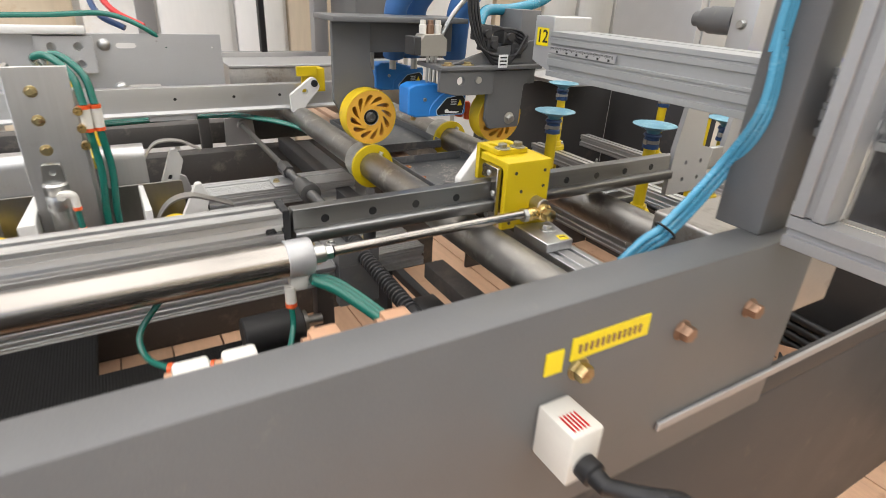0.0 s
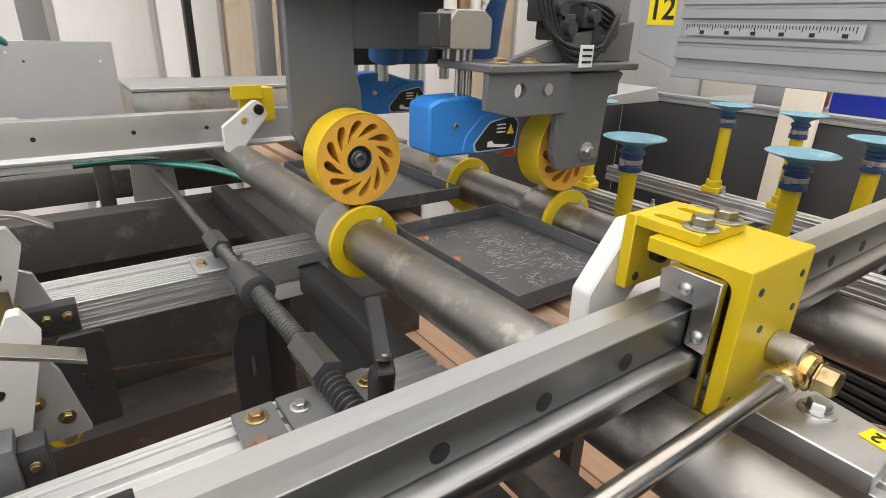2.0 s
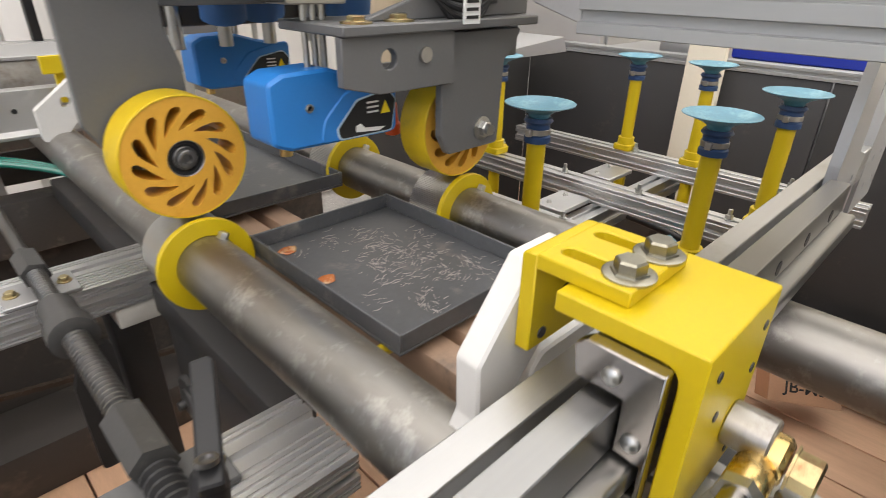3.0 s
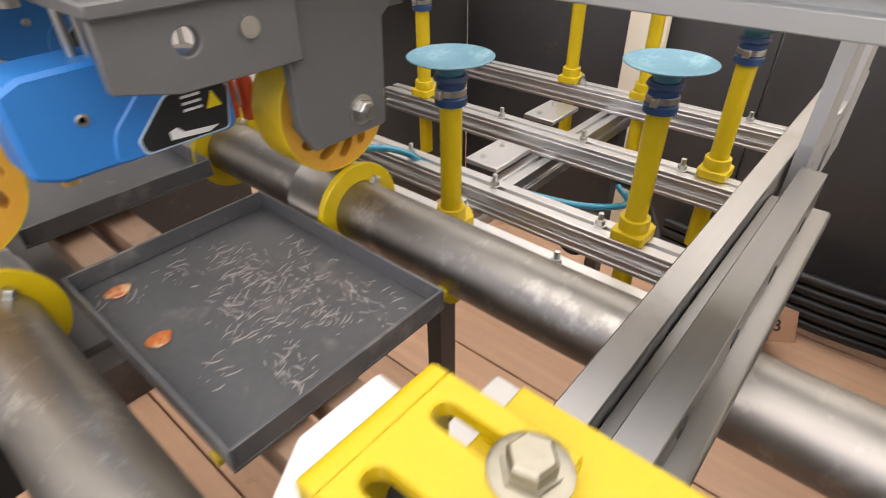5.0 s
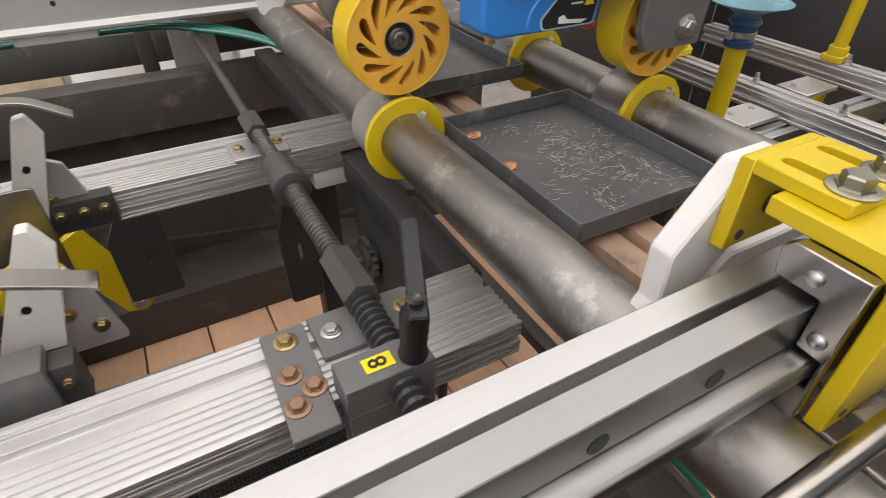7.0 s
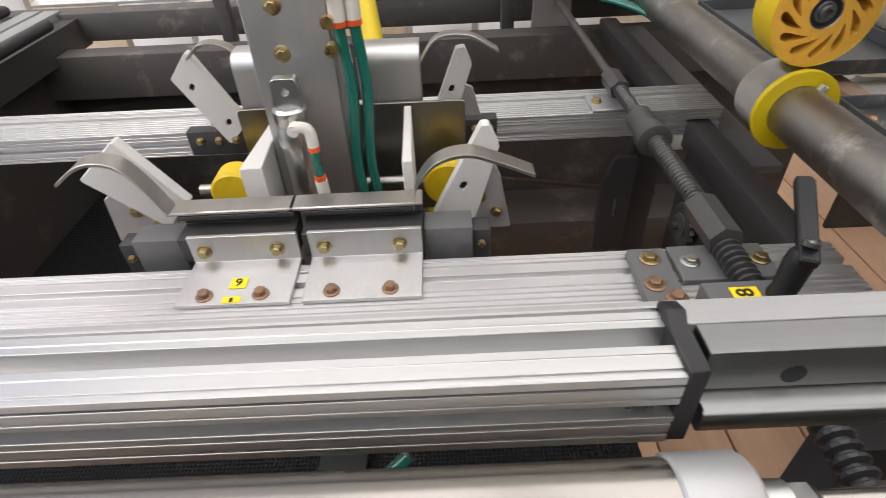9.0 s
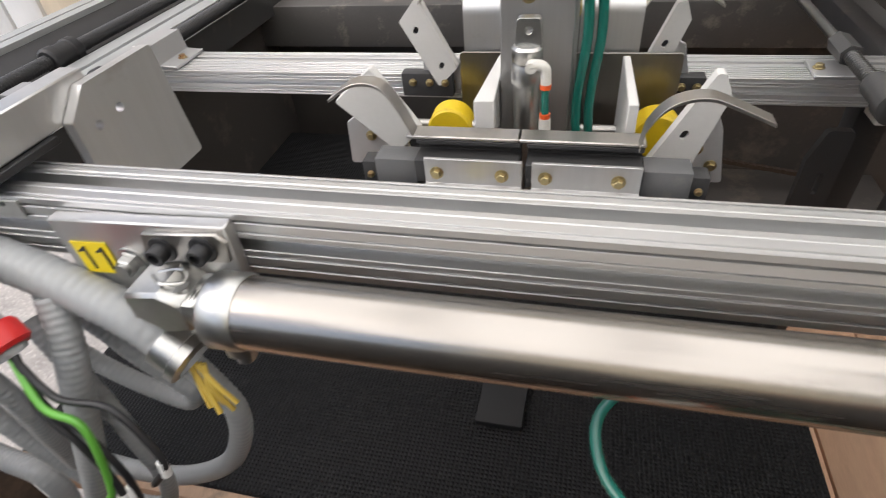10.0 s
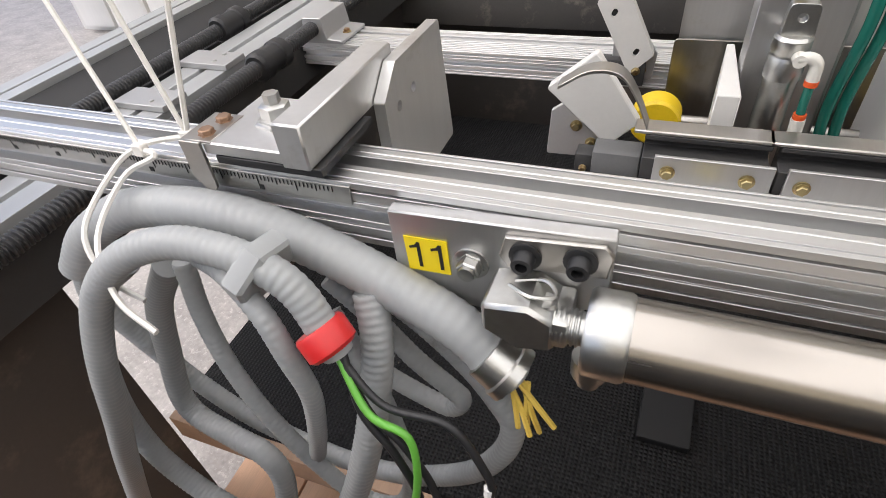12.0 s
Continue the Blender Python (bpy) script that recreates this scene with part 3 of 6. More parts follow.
def cylinder_mount():
    t = thing("mounting_plate", (-0.262, 0.546, 1.17), "aluminium anchor plate bolted to the extrusion, numbered 11", "bracket")
    b = bm_new()
    prism(b, [(-0.318, 1.1705), (-0.262, 1.168), (-0.208, 1.186), (-0.208, 1.230), (-0.318, 1.226)], "y", 0.5425, 0.5512, bevel=0.0008)
    part("plate", b, ALU_Z, t)
    b = bm_new()
    prism(b, [(-0.257, 1.224), (-0.212, 1.2275), (-0.208, 1.222), (-0.210, 1.209), (-0.256, 1.206), (-0.260, 1.212)], "y", 0.5395, 0.5425, bevel=0.0006)
    part("clamp_strap", b, STEEL, t)
    for x, z in ((-0.247, 1.215), (-0.222, 1.2175)):
        bolt(t, (x, 0.5395, z), (0, -1, 0), 0.0052, 0.007, BLACK, 1.5, True)
    bolt(t, (-0.275, 0.5425, 1.201), (0, -1, 0), 0.0062, 0.006, ZINC, 1.5)
    b = bm_new()
    rod(b, (-0.275, 0.538, 1.201), (-0.275, 0.533, 1.201), 0.0042, 14)
    part("stud", b, ZINC, t)
    b = bm_new()
    prism(b, [(-0.262, 1.203), (-0.240, 1.206), (-0.228, 1.199), (-0.228, 1.180), (-0.245, 1.176), (-0.262, 1.186)], "y", 0.515, 0.5425, bevel=0.002)
    part("clevis_bracket", b, ZINC, t)
    b = bm_new()
    tube(b, [(-0.252, 0.530, 1.204), (-0.240, 0.522, 1.2075), (-0.230, 0.527, 1.2055), (-0.236, 0.535, 1.206), (-0.250, 0.533, 1.2045)], 0.0011, 6, 5)
    part("split_pin", b, ZINC, t)
    number_label(t, "11", (-0.2985, 0.5424, 1.2010), (1, 0, 0.03), (-0.03, 0, 1), 0.0235, 0.0225, 0.0255)


cylinder_mount()


# ---- yellow carriage on the rail ----
def rounded(points, r, n=4):
    """Rounds the corners of an outline whose entries are (x, y) or (x, y, own radius)."""
    out = []
    k = len(points)
    for i in range(k):
        p = Vector(points[i][:2])
        q = points[i][2] if len(points[i]) > 2 else r
        a, b = Vector(points[i - 1][:2]), Vector(points[(i + 1) % k][:2])
        if q <= 0:
            out.append(tuple(p))
            continue
        da, db = (a - p), (b - p)
        ang = da.angle(db)
        cut = min(q / math.tan(ang / 2), da.length * 0.48, db.length * 0.48)
        s, e = p + da.normalized() * cut, p + db.normalized() * cut
        for j in range(n + 1):
            t = j / n
            out.append(tuple((1 - t) ** 2 * s + 2 * t * (1 - t) * p + t * t * e))
    return out


def yellow_carriage():
    t = thing("carriage_bracket", (0.458, 0.575, 1.165), "yellow painted steel carriage bracket riding on the guide rail", "bracket")
    x0, x1 = 0.421, 0.494
    b = bm_new()
    prism(b, rounded([(0.5408, 1.166), (0.5495, 1.166), (0.5495, 1.2495, 0.008), (0.603, 1.2495), (0.603, 1.259), (0.5408, 1.259)], 0.0015), "x", x0, x1, bevel=0.0008)
    body = part("channel", b, YELLOW, t)
    b = bm_new()
    prism(b, [(0.429, 0.5755), (0.479, 0.5755), (0.479, 0.6190), (0.429, 0.6190)], "z", 1.2592, 1.2664, holes=[slot(x, 0.597, 0.026, 0.0042, math.pi / 2) for x in (0.4415, 0.467)], bevel=0.0007)
    prism(b, rounded([(0.6188, 1.215), (0.6268, 1.215), (0.6268, 1.266, 0.004), (0.6188, 1.266, 0)], 0.001), "x", 0.429, 0.479, bevel=0.0007)
    angle = part("slotted_angle", b, YELLOW, t)
    for x in (0.4415, 0.467):
        bolt(t, (x, 0.5835, 1.266), (0, 0, 1), 0.0066, 0.0060, DULLBOLT, 1.65)
    for x, z in ((0.436, 1.244), (0.447, 1.218), (0.484, 1.222), (0.484, 1.244), (0.432, 1.175), (0.484, 1.175)):
        b = bm_new()
        rod(b, (x, 0.5415, z), (x, 0.5402, z), 0.0024, 12)
        part("socket_screw", b, DARK, body)
    b = bm_new()
    rod(b, (0.473, 0.541, 1.199), (0.473, 0.522, 1.199), 0.0104, 28, 0.001)
    part("pivot_pin", b, STEEL, t, "bare steel pivot pin")
    # bearing carriage with its end plates
    b = bm_new()
    prism(b, [(0.555, 1.186), (0.582, 1.186), (0.582, 1.19), (0.553, 1.19), (0.553, 1.2065), (0.565, 1.2065), (0.565, 1.232), (0.583, 1.232), (0.583, 1.248), (0.555, 1.248)][::-1], "x", 0.420, 0.486, bevel=0.0005)
    part("bearing_block", b, STEEL, t)
    b = bm_new()
    prism(b, [(0.551, 1.170), (0.592, 1.170), (0.592, 1.186), (0.553, 1.190), (0.553, 1.206), (0.5645, 1.207), (0.5645, 1.232), (0.585, 1.232), (0.587, 1.246), (0.582, 1.250), (0.551, 1.250)][::-1], "x", 0.413, 0.4198, bevel=0.0006)
    plate = part("end_plate", b, STAINLESS, t, "stainless end plate")
    for y, z in ((0.570, 1.240), (0.558, 1.215), (0.568, 1.181)):
        b = bm_new()
        lathe(b, (0.413, y, z), (0.3, y, z), [(0, 0.004), (0.0012, 0.0038), (0.0026, 0.002), (0.0028, 0)], 14)
        part("screw", b, ZINC, plate)
    # white finger and its twin, flat against the far side of the angle's leg
    b = bm_new()
    prism(b, rounded([(0.440, 1.256), (0.405, 1.213, 0.006), (0.406, 1.180), (0.400, 1.171), (0.411, 1.162), (0.452, 1.203), (0.472, 1.222), (0.472, 1.256)], 0.003), "y", 0.6272, 0.6425, bevel=0.0014)
    part("finger", b, WHITE, t, "thick white plastic pusher finger")
    b = bm_new()
    prism(b, rounded([(0.449, 1.160), (0.447, 1.188, 0.008), (0.456, 1.1965, 0.008), (0.540, 1.1965), (0.540, 1.160)], 0.003), "y", 0.6272, 0.6425, bevel=0.0014)
    part("pusher_pad", b, WHITE, t)
    b = bm_new()
    lathe(b, (0.456, 0.6188, 1.236), (0.456, 0, 1.236), [(0, 0.0062), (0.007, 0.0062), (0.0078, 0.0055), (0.0078, 0.0034), (0.004, 0.003), (0.004, 0)], 18)
    part("finger_screw", b, BLACK, t)
    b = bm_new()
    lathe(b, (0.4385, 0.6188, 1.222), (0.4385, 0, 1.222), [(0, 0.003), (0.0008, 0.003), (0.001, 0.0018), (0.0002, 0)], 12)
    part("finger_screw", b, DARK, t)
    return t


yellow_carriage()


# ---- drive shafts with collars ----
def drive_shaft(x, collars, y0, y1, r=0.0265, z=1.1465):
    t = thing("drive_shaft", (x, 1.2, z), "worn bare steel drive shaft with yellow flanged collars", "shaft", "drive shafts")
    b = bm_new()
    rod(b, (x, y0, z), (x, y1, z), r, 48, 0.001)
    part("shaft", b, SHAFT, t)
    for y in collars:
        b = bm_new()
        pipe(b, (x, y, z), (x, y + 0.006, z), 0.0415, r, 48)
        fl = part("flange", b, YELLOW, t, "yellow painted collar flange")
        b = bm_new()
        prism(b, [(x + (0.0366 if k % 2 else 0.0361) * math.cos(math.pi * k / 120), z + (0.0366 if k % 2 else 0.0361) * math.sin(math.pi * k / 120)) for k in range(240)],
              "y", y + 0.006, y + 0.052, holes=[circle(x, z, r, 48)])
        part("knurled_sleeve", b, ZINC, t, "knurled steel feed sleeve")
        a = radians(62)
        bolt(fl, (x + r * math.cos(a), y - 0.006, z + r * math.sin(a)), (math.cos(a), 0, math.sin(a)), 0.0045, 0.006, ZINC, 0)
    return t


drive_shaft(0.402, (0.930,), 0.350, 1.95)
drive_shaft(0.650, (0.862, 1.06), 0.40, 1.95)


# ---- rubber wheels ----
def pinch_wheel():
    """One wheel with slanted drop-shaped openings, round the origin, its face towards -y."""
    t = thing("pinch_wheel", (0, 0, 0), "yellow rubber pinch wheel with twelve slanted drop-shaped openings", "wheel", "pinch wheels")
    R = 0.050
    holes = []
    for k in range(12):
        a = 2 * math.pi * k / 12 + 0.1
        loop = []
        for (rad, off) in ((0.0225, -0.0095), (0.0265, -0.0085), (0.031, -0.0068), (0.036, -0.0045), (0.040, -0.001), (0.0415, 0.002), (0.0405, 0.0050), (0.037, 0.0052), (0.032, 0.0018), (0.027, -0.0035)):
            ang = a - off / rad * 1.25
            loop.append((rad * math.cos(ang), rad * math.sin(ang)))
        holes.append(loop)
    b = bm_new()
    prism(b, circle(0, 0, 0.0485, 64), "y", 0.0, 0.034, holes=holes + [circle(0, 0, 0.0151, 32)])
    part("wheel_body", b, WHEEL, t)
    b = bm_new()
    pipe(b, (0, -0.0005, 0), (0, 0.0345, 0), R, 0.0484, 64, 0.0012)
    part("tyre", b, TYRE, t)
    b = bm_new()
    pipe(b, (0, 0.0005, 0), (0, 0.034, 0), 0.0152, 0.0142, 32, 0.0003)
    part("bearing_race", b, ZINC, t)
    b = bm_new()
    lathe(b, (0, 0.03, 0), (0, -1, 0), [(0, 0.0142), (0.027, 0.0142), (0.0272, 0.0118), (0.0262, 0.0112), (0.0262, 0)], 32)
    part("bearing_seal", b, BLACK, t)
    b = bm_new()
    lathe(b, (0, 0.004, 0), (0, -0.1, 0), [(0, 0.0095), (0.0022, 0.0095), (0.0026, 0.0090), (0.0026, 0.0074), (0.0034, 0.0074), (0.0056, 0.0072), (0.0062, 0.0064), (0.0062, 0.0040), (0.002, 0.0036), (0.002, 0)], 24)
    part("axle_bolt", b, THREAD, t)
    return t


wheel = pinch_wheel()
wheel.location = (0.406, 0.945, 1.236)
copy_thing(wheel, pose(0.643, 0.868, 1.238))


# ---- arm that carries the first wheel ----
def wheel_arm():
    t = thing("wheel_support", (0.39, 0.985, 1.28), "dark grey painted steel arm holding a pinch wheel", "bracket")
    b = bm_new()
    prism(b, rounded([(0.349, 1.40), (0.349, 1.262), (0.372, 1.222), (0.430, 1.222), (0.430, 1.30), (0.422, 1.33), (0.422, 1.40)], 0.006), "y", 0.984, 0.994, bevel=0.001)
    part("upright_plate", b, GREY, t)
    b = bm_new()
    box(b, (0.335, 0.935, 1.400), (0.60, 1.04, 1.409), 0.0015)
    part("top_plate", b, GREY, t)
    b = bm_new()
    box(b, (0.422, 0.992, 1.345), (0.60, 1.000, 1.400), 0.0015)
    part("web", b, GREY, t)
    b = bm_new()
    rod(b, (0.406, 0.975, 1.236), (0.406, 0.99, 1.236), 0.009, 18)
    part("axle", b, ZINC, t)


wheel_arm()


def wheel_bracket():
    t = thing("wheel_bracket", (0.60, 0.85, 1.22), "dark grey painted angle bracket holding a pinch wheel", "bracket")
    b = bm_new()
    prism(b, rounded([(0.594, 1.328), (0.594, 1.240), (0.604, 1.222), (0.672, 1.222), (0.676, 1.30), (0.684, 1.306), (0.70, 1.328)], 0.004), "y", 0.846, 0.855, bevel=0.001)
    part("hanger_plate", b, GREY, t)
    b = bm_new()
    prism(b, [(0.487, 1.331), (0.487, 1.296), (0.520, 1.288), (0.600, 1.288), (0.600, 1.331)], "y", 0.838, 0.846, holes=[circle(0.530, 1.313, 0.0075, 18)], bevel=0.0008)
    part("side_plate", b, GREY, t)
    b = bm_new()
    box(b, (0.485, 0.832, 1.331), (0.705, 0.92, 1.3385), 0.0012)
    part("shelf_plate", b, GREY, t)
    b = bm_new()
    prism(b, [(0.515, 1.3387), (0.7135, 1.3387), (0.7135, 1.382), (0.610, 1.366)], "y", 0.853, 0.8605, bevel=0.0008)
    part("gusset", b, GREY, t)
    for x in (0.508, 0.548):
        bolt(t, (x, 0.848, 1.3385), (0, 0, 1), 0.007, 0.004, BRASSY, 1.7)
    bolt(t, (0.648, 0.846, 1.240), (0, -1, 0), 0.0075, 0.006, ZINC, 1.5)
    b = bm_new()
    rod(b, (0.648, 0.8385, 1.240), (0.648, 0.834, 1.240), 0.005, 16)
    part("stud_end", b, ZINC, t)
    b = bm_new()
    rod(b, (0.566, 0.838, 1.314), (0.566, 0.835, 1.314), 0.006, 18)
    part("cap_screw", b, ZINC, t)
    b = bm_new()
    box(b, (0.668, 0.8625, 1.300), (0.714, 0.93, 1.43), 0.0015)
    part("head_block", b, GREY, t)
    b = bm_new()
    prism(b, [(0.604, 1.3305), (0.604, 1.300), (0.6675, 1.292), (0.6675, 1.3305)], "y", 0.880, 0.888, holes=[slot(0.640, 1.312, 0.006, 0.0022, 1.57)], bevel=0.0006)
    part("rear_plate", b, GREY, t)
    b = bm_new()
    box(b, (0.602, 0.8305, 1.335), (0.622, 0.8318, 1.357), 0.0002)
    tag = part("tag", b, PAPER, t, "small white printed tag")
    b = bm_new()
    for k in range(3):
        box(b, (0.605, 0.8298, 1.351 - 0.006 * k), (0.619, 0.8304, 1.3535 - 0.006 * k), 0)
    part("print", b, INK, tag)
    b = bm_new()
    for k, (x, z) in enumerate(((0.60, 1.372), (0.635, 1.385), (0.655, 1.36), (0.585, 1.39))):
        box(b, (x - 0.012, 0.85, z - 0.012), (x + 0.012, 0.885, z + 0.014), 0.002)
        rod(b, (x, 0.85, z), (x, 0.842, z), 0.007, 12)
    part("clamp_block", b, DARK, t)


wheel_bracket()


def gantry_beam():
    t = thing("gantry_beam", (0.71, 0.3, 1.33), "light grey anodised gantry extrusion with a rule and number 12", "beam")
    b = bm_new()
    prism(b, slotted(0.645, 0.735, 1.332, 1.403, near=((1.345, 0.008, 0.006), (1.362, 0.003, 0.002), (1.376, 0.016, 0.004), (1.394, 0.003, 0.002)), top=((0.70, 0.01, 0.008),), low=((0.70, 0.012, 0.006),)),
          "y", -0.35, 0.752, bevel=0.0006)
    part("bar", b, LIGHTGREY, t)
    b = bm_new()
    prism(b, rounded([(0.752, 1.338), (0.800, 1.352), (0.800, 1.425), (0.752, 1.425)], 0.003), "x", 0.6515, 0.735, bevel=0.001)
    part("end_bracket", b, LIGHTGREY_X, t)
    number_label(t, "12", (0.6513, 0.777, 1.392), (0, -1, 0), (0, 0, 1), 0.030, 0.0285, 0.029)
    b = bm_new()
    box(b, (0.6432, 0.60, 1.370), (0.6448, 0.745, 1.3805), 0.0001)
    ruler = part("ruler", b, LIGHTGREY_X, t, "pale rule with fine graduations")
    b = bm_new()
    for k in range(56):
        y = 0.605 + k * 0.0025
        box(b, (0.6426, y, 1.3795 - (0.005 if k % 5 == 0 else 0.003)), (0.6431, y + 0.0005, 1.3795), 0)
    for k in range(6):
        y = 0.61 + k * 0.023
        box(b, (0.6426, y, 1.3712), (0.6431, y + 0.004, 1.3742), 0)
    tagged(part("graduation", b, INK, ruler), kind="stuff")


gantry_beam()


# ---- glue heads ----
def glue_head(dx, dy, dz=0.0):
    t = thing("glue_applicator", (0.50 + dx, 0.90 + dy, 1.25 + dz), "blue hot-glue applicator head with a metal valve module above", "applicator", "glue heads")
    o = Matrix.Translation((dx, dy, dz))
    b = bm_new()
    prism(b, rounded([(0.447, 1.252), (0.462, 1.246), (0.566, 1.245), (0.566, 1.290, 0.003), (0.530, 1.2965), (0.500, 1.305), (0.460, 1.304), (0.447, 1.298)], 0.006), "y", 0.876, 0.915, m=o, bevel=0.004)
    cover = part("cover", b, BLUE, t)
    b = bm_new()
    prism(b, rounded([(0.487, 1.2465), (0.5662, 1.2465), (0.5662, 1.2935), (0.545, 1.2925, 0.012), (0.512, 1.285, 0.02), (0.492, 1.266, 0.02)], 0.006), "y", 0.8748, 0.880, m=o, bevel=0.0015)
    part("cover_step", b, BLUE, cover)
    b = bm_new()
    prism(b, rounded([(0.5045, 1.2475), (0.560, 1.2475), (0.5652, 1.274), (0.557, 1.284, 0.008), (0.524, 1.2785, 0.010), (0.5025, 1.257)], 0.004), "y", 0.8741, 0.8752, m=o)
    part("badge_edge", b, PALEBLUE, cover, "pale blue badge outline")
    b = bm_new()
    prism(b, rounded([(0.506, 1.2488), (0.5588, 1.2488), (0.5637, 1.274), (0.556, 1.2826, 0.008), (0.5245, 1.2772, 0.010), (0.5042, 1.2568)], 0.004), "y", 0.8735, 0.8745, m=o)
    badge = part("badge", b, BLACK, cover, "black badge with plain pale marks")
    b = bm_new()
    prism(b, [(0.521, 1.252), (0.545, 1.250), (0.552, 1.2525), (0.530, 1.2545), (0.526, 1.2585), (0.521, 1.257)], "y", 0.8727, 0.8734, m=o)
    for k in range(3):
        prism(b, [(0.533, 1.266 + 0.004 * k), (0.545, 1.266 + 0.004 * k), (0.545, 1.2675 + 0.004 * k), (0.533, 1.2675 + 0.004 * k)], "y", 0.8727, 0.8734, m=o)
    part("mark", b, PAPER, badge)
    b = bm_new()
    prism(b, [(0.5475, 1.264), (0.5575, 1.264), (0.5525, 1.2745)], "y", 0.8727, 0.8734, m=o)
    part("warning_sign", b, LABEL, badge)
    for x, z in ((0.480, 1.277), (0.560, 1.276)):
        b = bm_new()
        lathe(b, (x + dx, 0.877 + dy, z + dz), (x + dx, 0, z + dz), [(0, 0.0035), (0.002, 0.0035), (0.0025, 0.002), (0.001, 0.0015), (0.001, 0)], 14)
        part("cover_screw", b, ZINC, cover)
    b = bm_new()
    rod(b, (0.467 + dx, 0.895 + dy, 1.247 + dz), (0.467 + dx, 0.895 + dy, 1.238 + dz), 0.005, 14)
    part("nozzle", b, BRASS, t)
    for x in (0.492, 0.500, 0.508):
        b = bm_new()
        rod(b, (x + dx, 0.893 + dy, 1.30 + dz), (x + dx, 0.893 + dy, 1.352 + dz), 0.0026, 12)
        part("valve_stem", b, ZINC, t)
    b = bm_new()
    prism(b, rounded([(0.470, 1.350), (0.522, 1.350), (0.522, 1.378), (0.512, 1.386), (0.478, 1.386), (0.470, 1.376)], 0.003), "y", 0.878, 0.91, m=o, bevel=0.001)
    mod = part("valve_module", b, PUTTY, t, "taupe metal valve module")
    b = bm_new()
    prism(b, [(0.456, 1.352), (0.4698, 1.352), (0.4698, 1.382), (0.456, 1.382)], "y", 0.876, 0.912, m=o, bevel=0.001)
    part("side_block", b, DARK, mod)
    for x, mt in ((0.481, FITTING), (0.496, COPPER), (0.511, FITTING)):
        b = bm_new()
        lathe(b, (x + dx, 0.894 + dy, 1.386 + dz), (x + dx, 0.894 + dy, 2), [(0, 0.0065), (0.014, 0.0065), (0.015, 0.005), (0.022, 0.005), (0.022, 0)], 14)
        part("air_fitting", b, mt, mod)
    return t


glue_head(0, 0)
glue_head(0.06, 0.28)


# ---- shallow trays ----
def tray(x0, x1, y0, y1):
    t = thing("catch_tray", ((x0 + x1) / 2, (y0 + y1) / 2, 1.138), "shallow dark grey steel catch tray, scratched and dusty inside", "tray", "catch trays")
    b = bm_new()
    box(b, (x0, y0, 1.138), (x1, y1, 1.1405), 0.0005)
    part("base", b, PAN, t)
    for lo, hi in (((x0, y0, 1.1407), (x0 + 0.0025, y1, 1.156)), ((x1 - 0.0025, y0, 1.1407), (x1, y1, 1.156)),
                   ((x0 + 0.0027, y0, 1.1407), (x1 - 0.0027, y0 + 0.0025, 1.1555)), ((x0 + 0.0027, y1 - 0.0025, 1.1407), (x1 - 0.0027, y1, 1.1555))):
        b = bm_new()
        box(b, lo, hi, 0.0006)
        part("rim", b, PAN, t)
    return t


tray(0.446, 0.607, 0.732, 0.944)
tray(0.447, 0.612, 1.035, 1.30)
for x, y, r in ((0.466, 0.850, 0.0070), (0.470, 0.919, 0.0074)):
    bm = bm_new()
    prism(bm, [(x + r * (1 + 0.18 * math.sin(3 * a)) * math.cos(a) * 1.2, y + r * math.sin(a)) for a in (2 * math.pi * k / 20 for k in range(20))], "z", 1.1405, 1.1425, bevel=0.0008)
    lone("glue_drop", bm, CUPFOOD, "dried amber glue drop lying in the tray", "glue")
random.seed(4)
bm = bm_new()
clumps = [(random.gauss(0.533, 0.028), random.gauss(0.835, 0.052), random.uniform(-0.4, 1.9)) for k in range(60)]
for k in range(620):
    cx, cy, ca = clumps[k % 60]
    x, y = cx + random.gauss(0, 0.005), cy + random.gauss(0, 0.008)
    a, h = ca + random.gauss(0, 0.35), random.choice((0.0005, 0.0009, 0.0016, 0.003, 0.0055)) * random.uniform(0.7, 1.3)
    if 0.456 < x < 0.597 and 0.744 < y < 0.933:
        q, bow = random.uniform(0.00012, 0.00042), random.gauss(0, 0.25)
        mid = []
        for f in (-1.0, -0.5, 0.0, 0.5, 1.0):
            b2 = a + bow * f
            mid.append((x + h * f * math.cos(b2), y + h * f * math.sin(b2)))
        nx, ny = -math.sin(a) * q, math.cos(a) * q
        prism(bm, [mid[0]] + [(u + nx, v + ny) for u, v in mid[1:4]] + [mid[4]] + [(u - nx, v - ny) for u, v in mid[3:0:-1]], "z", 1.1404, 1.1408)
DUST = material("pale_glue_threads", (0.42, 0.39, 0.36), 0.7, 0.0, 0.4, 40, 300, 0.1)
lone("glue_threads", bm, DUST, "pale dried glue threads scattered in the tray", "residue", kind="stuff")
for x in (0.470, 0.508):
    bm = bm_new()
    box(bm, (x, 0.60, 1.100), (x + 0.026, 1.90, 1.128), 0.002)
    lone("wooden_batten", bm, BAREWOOD, "worn brown wooden batten under the tray", "batten", "battens under the trays")


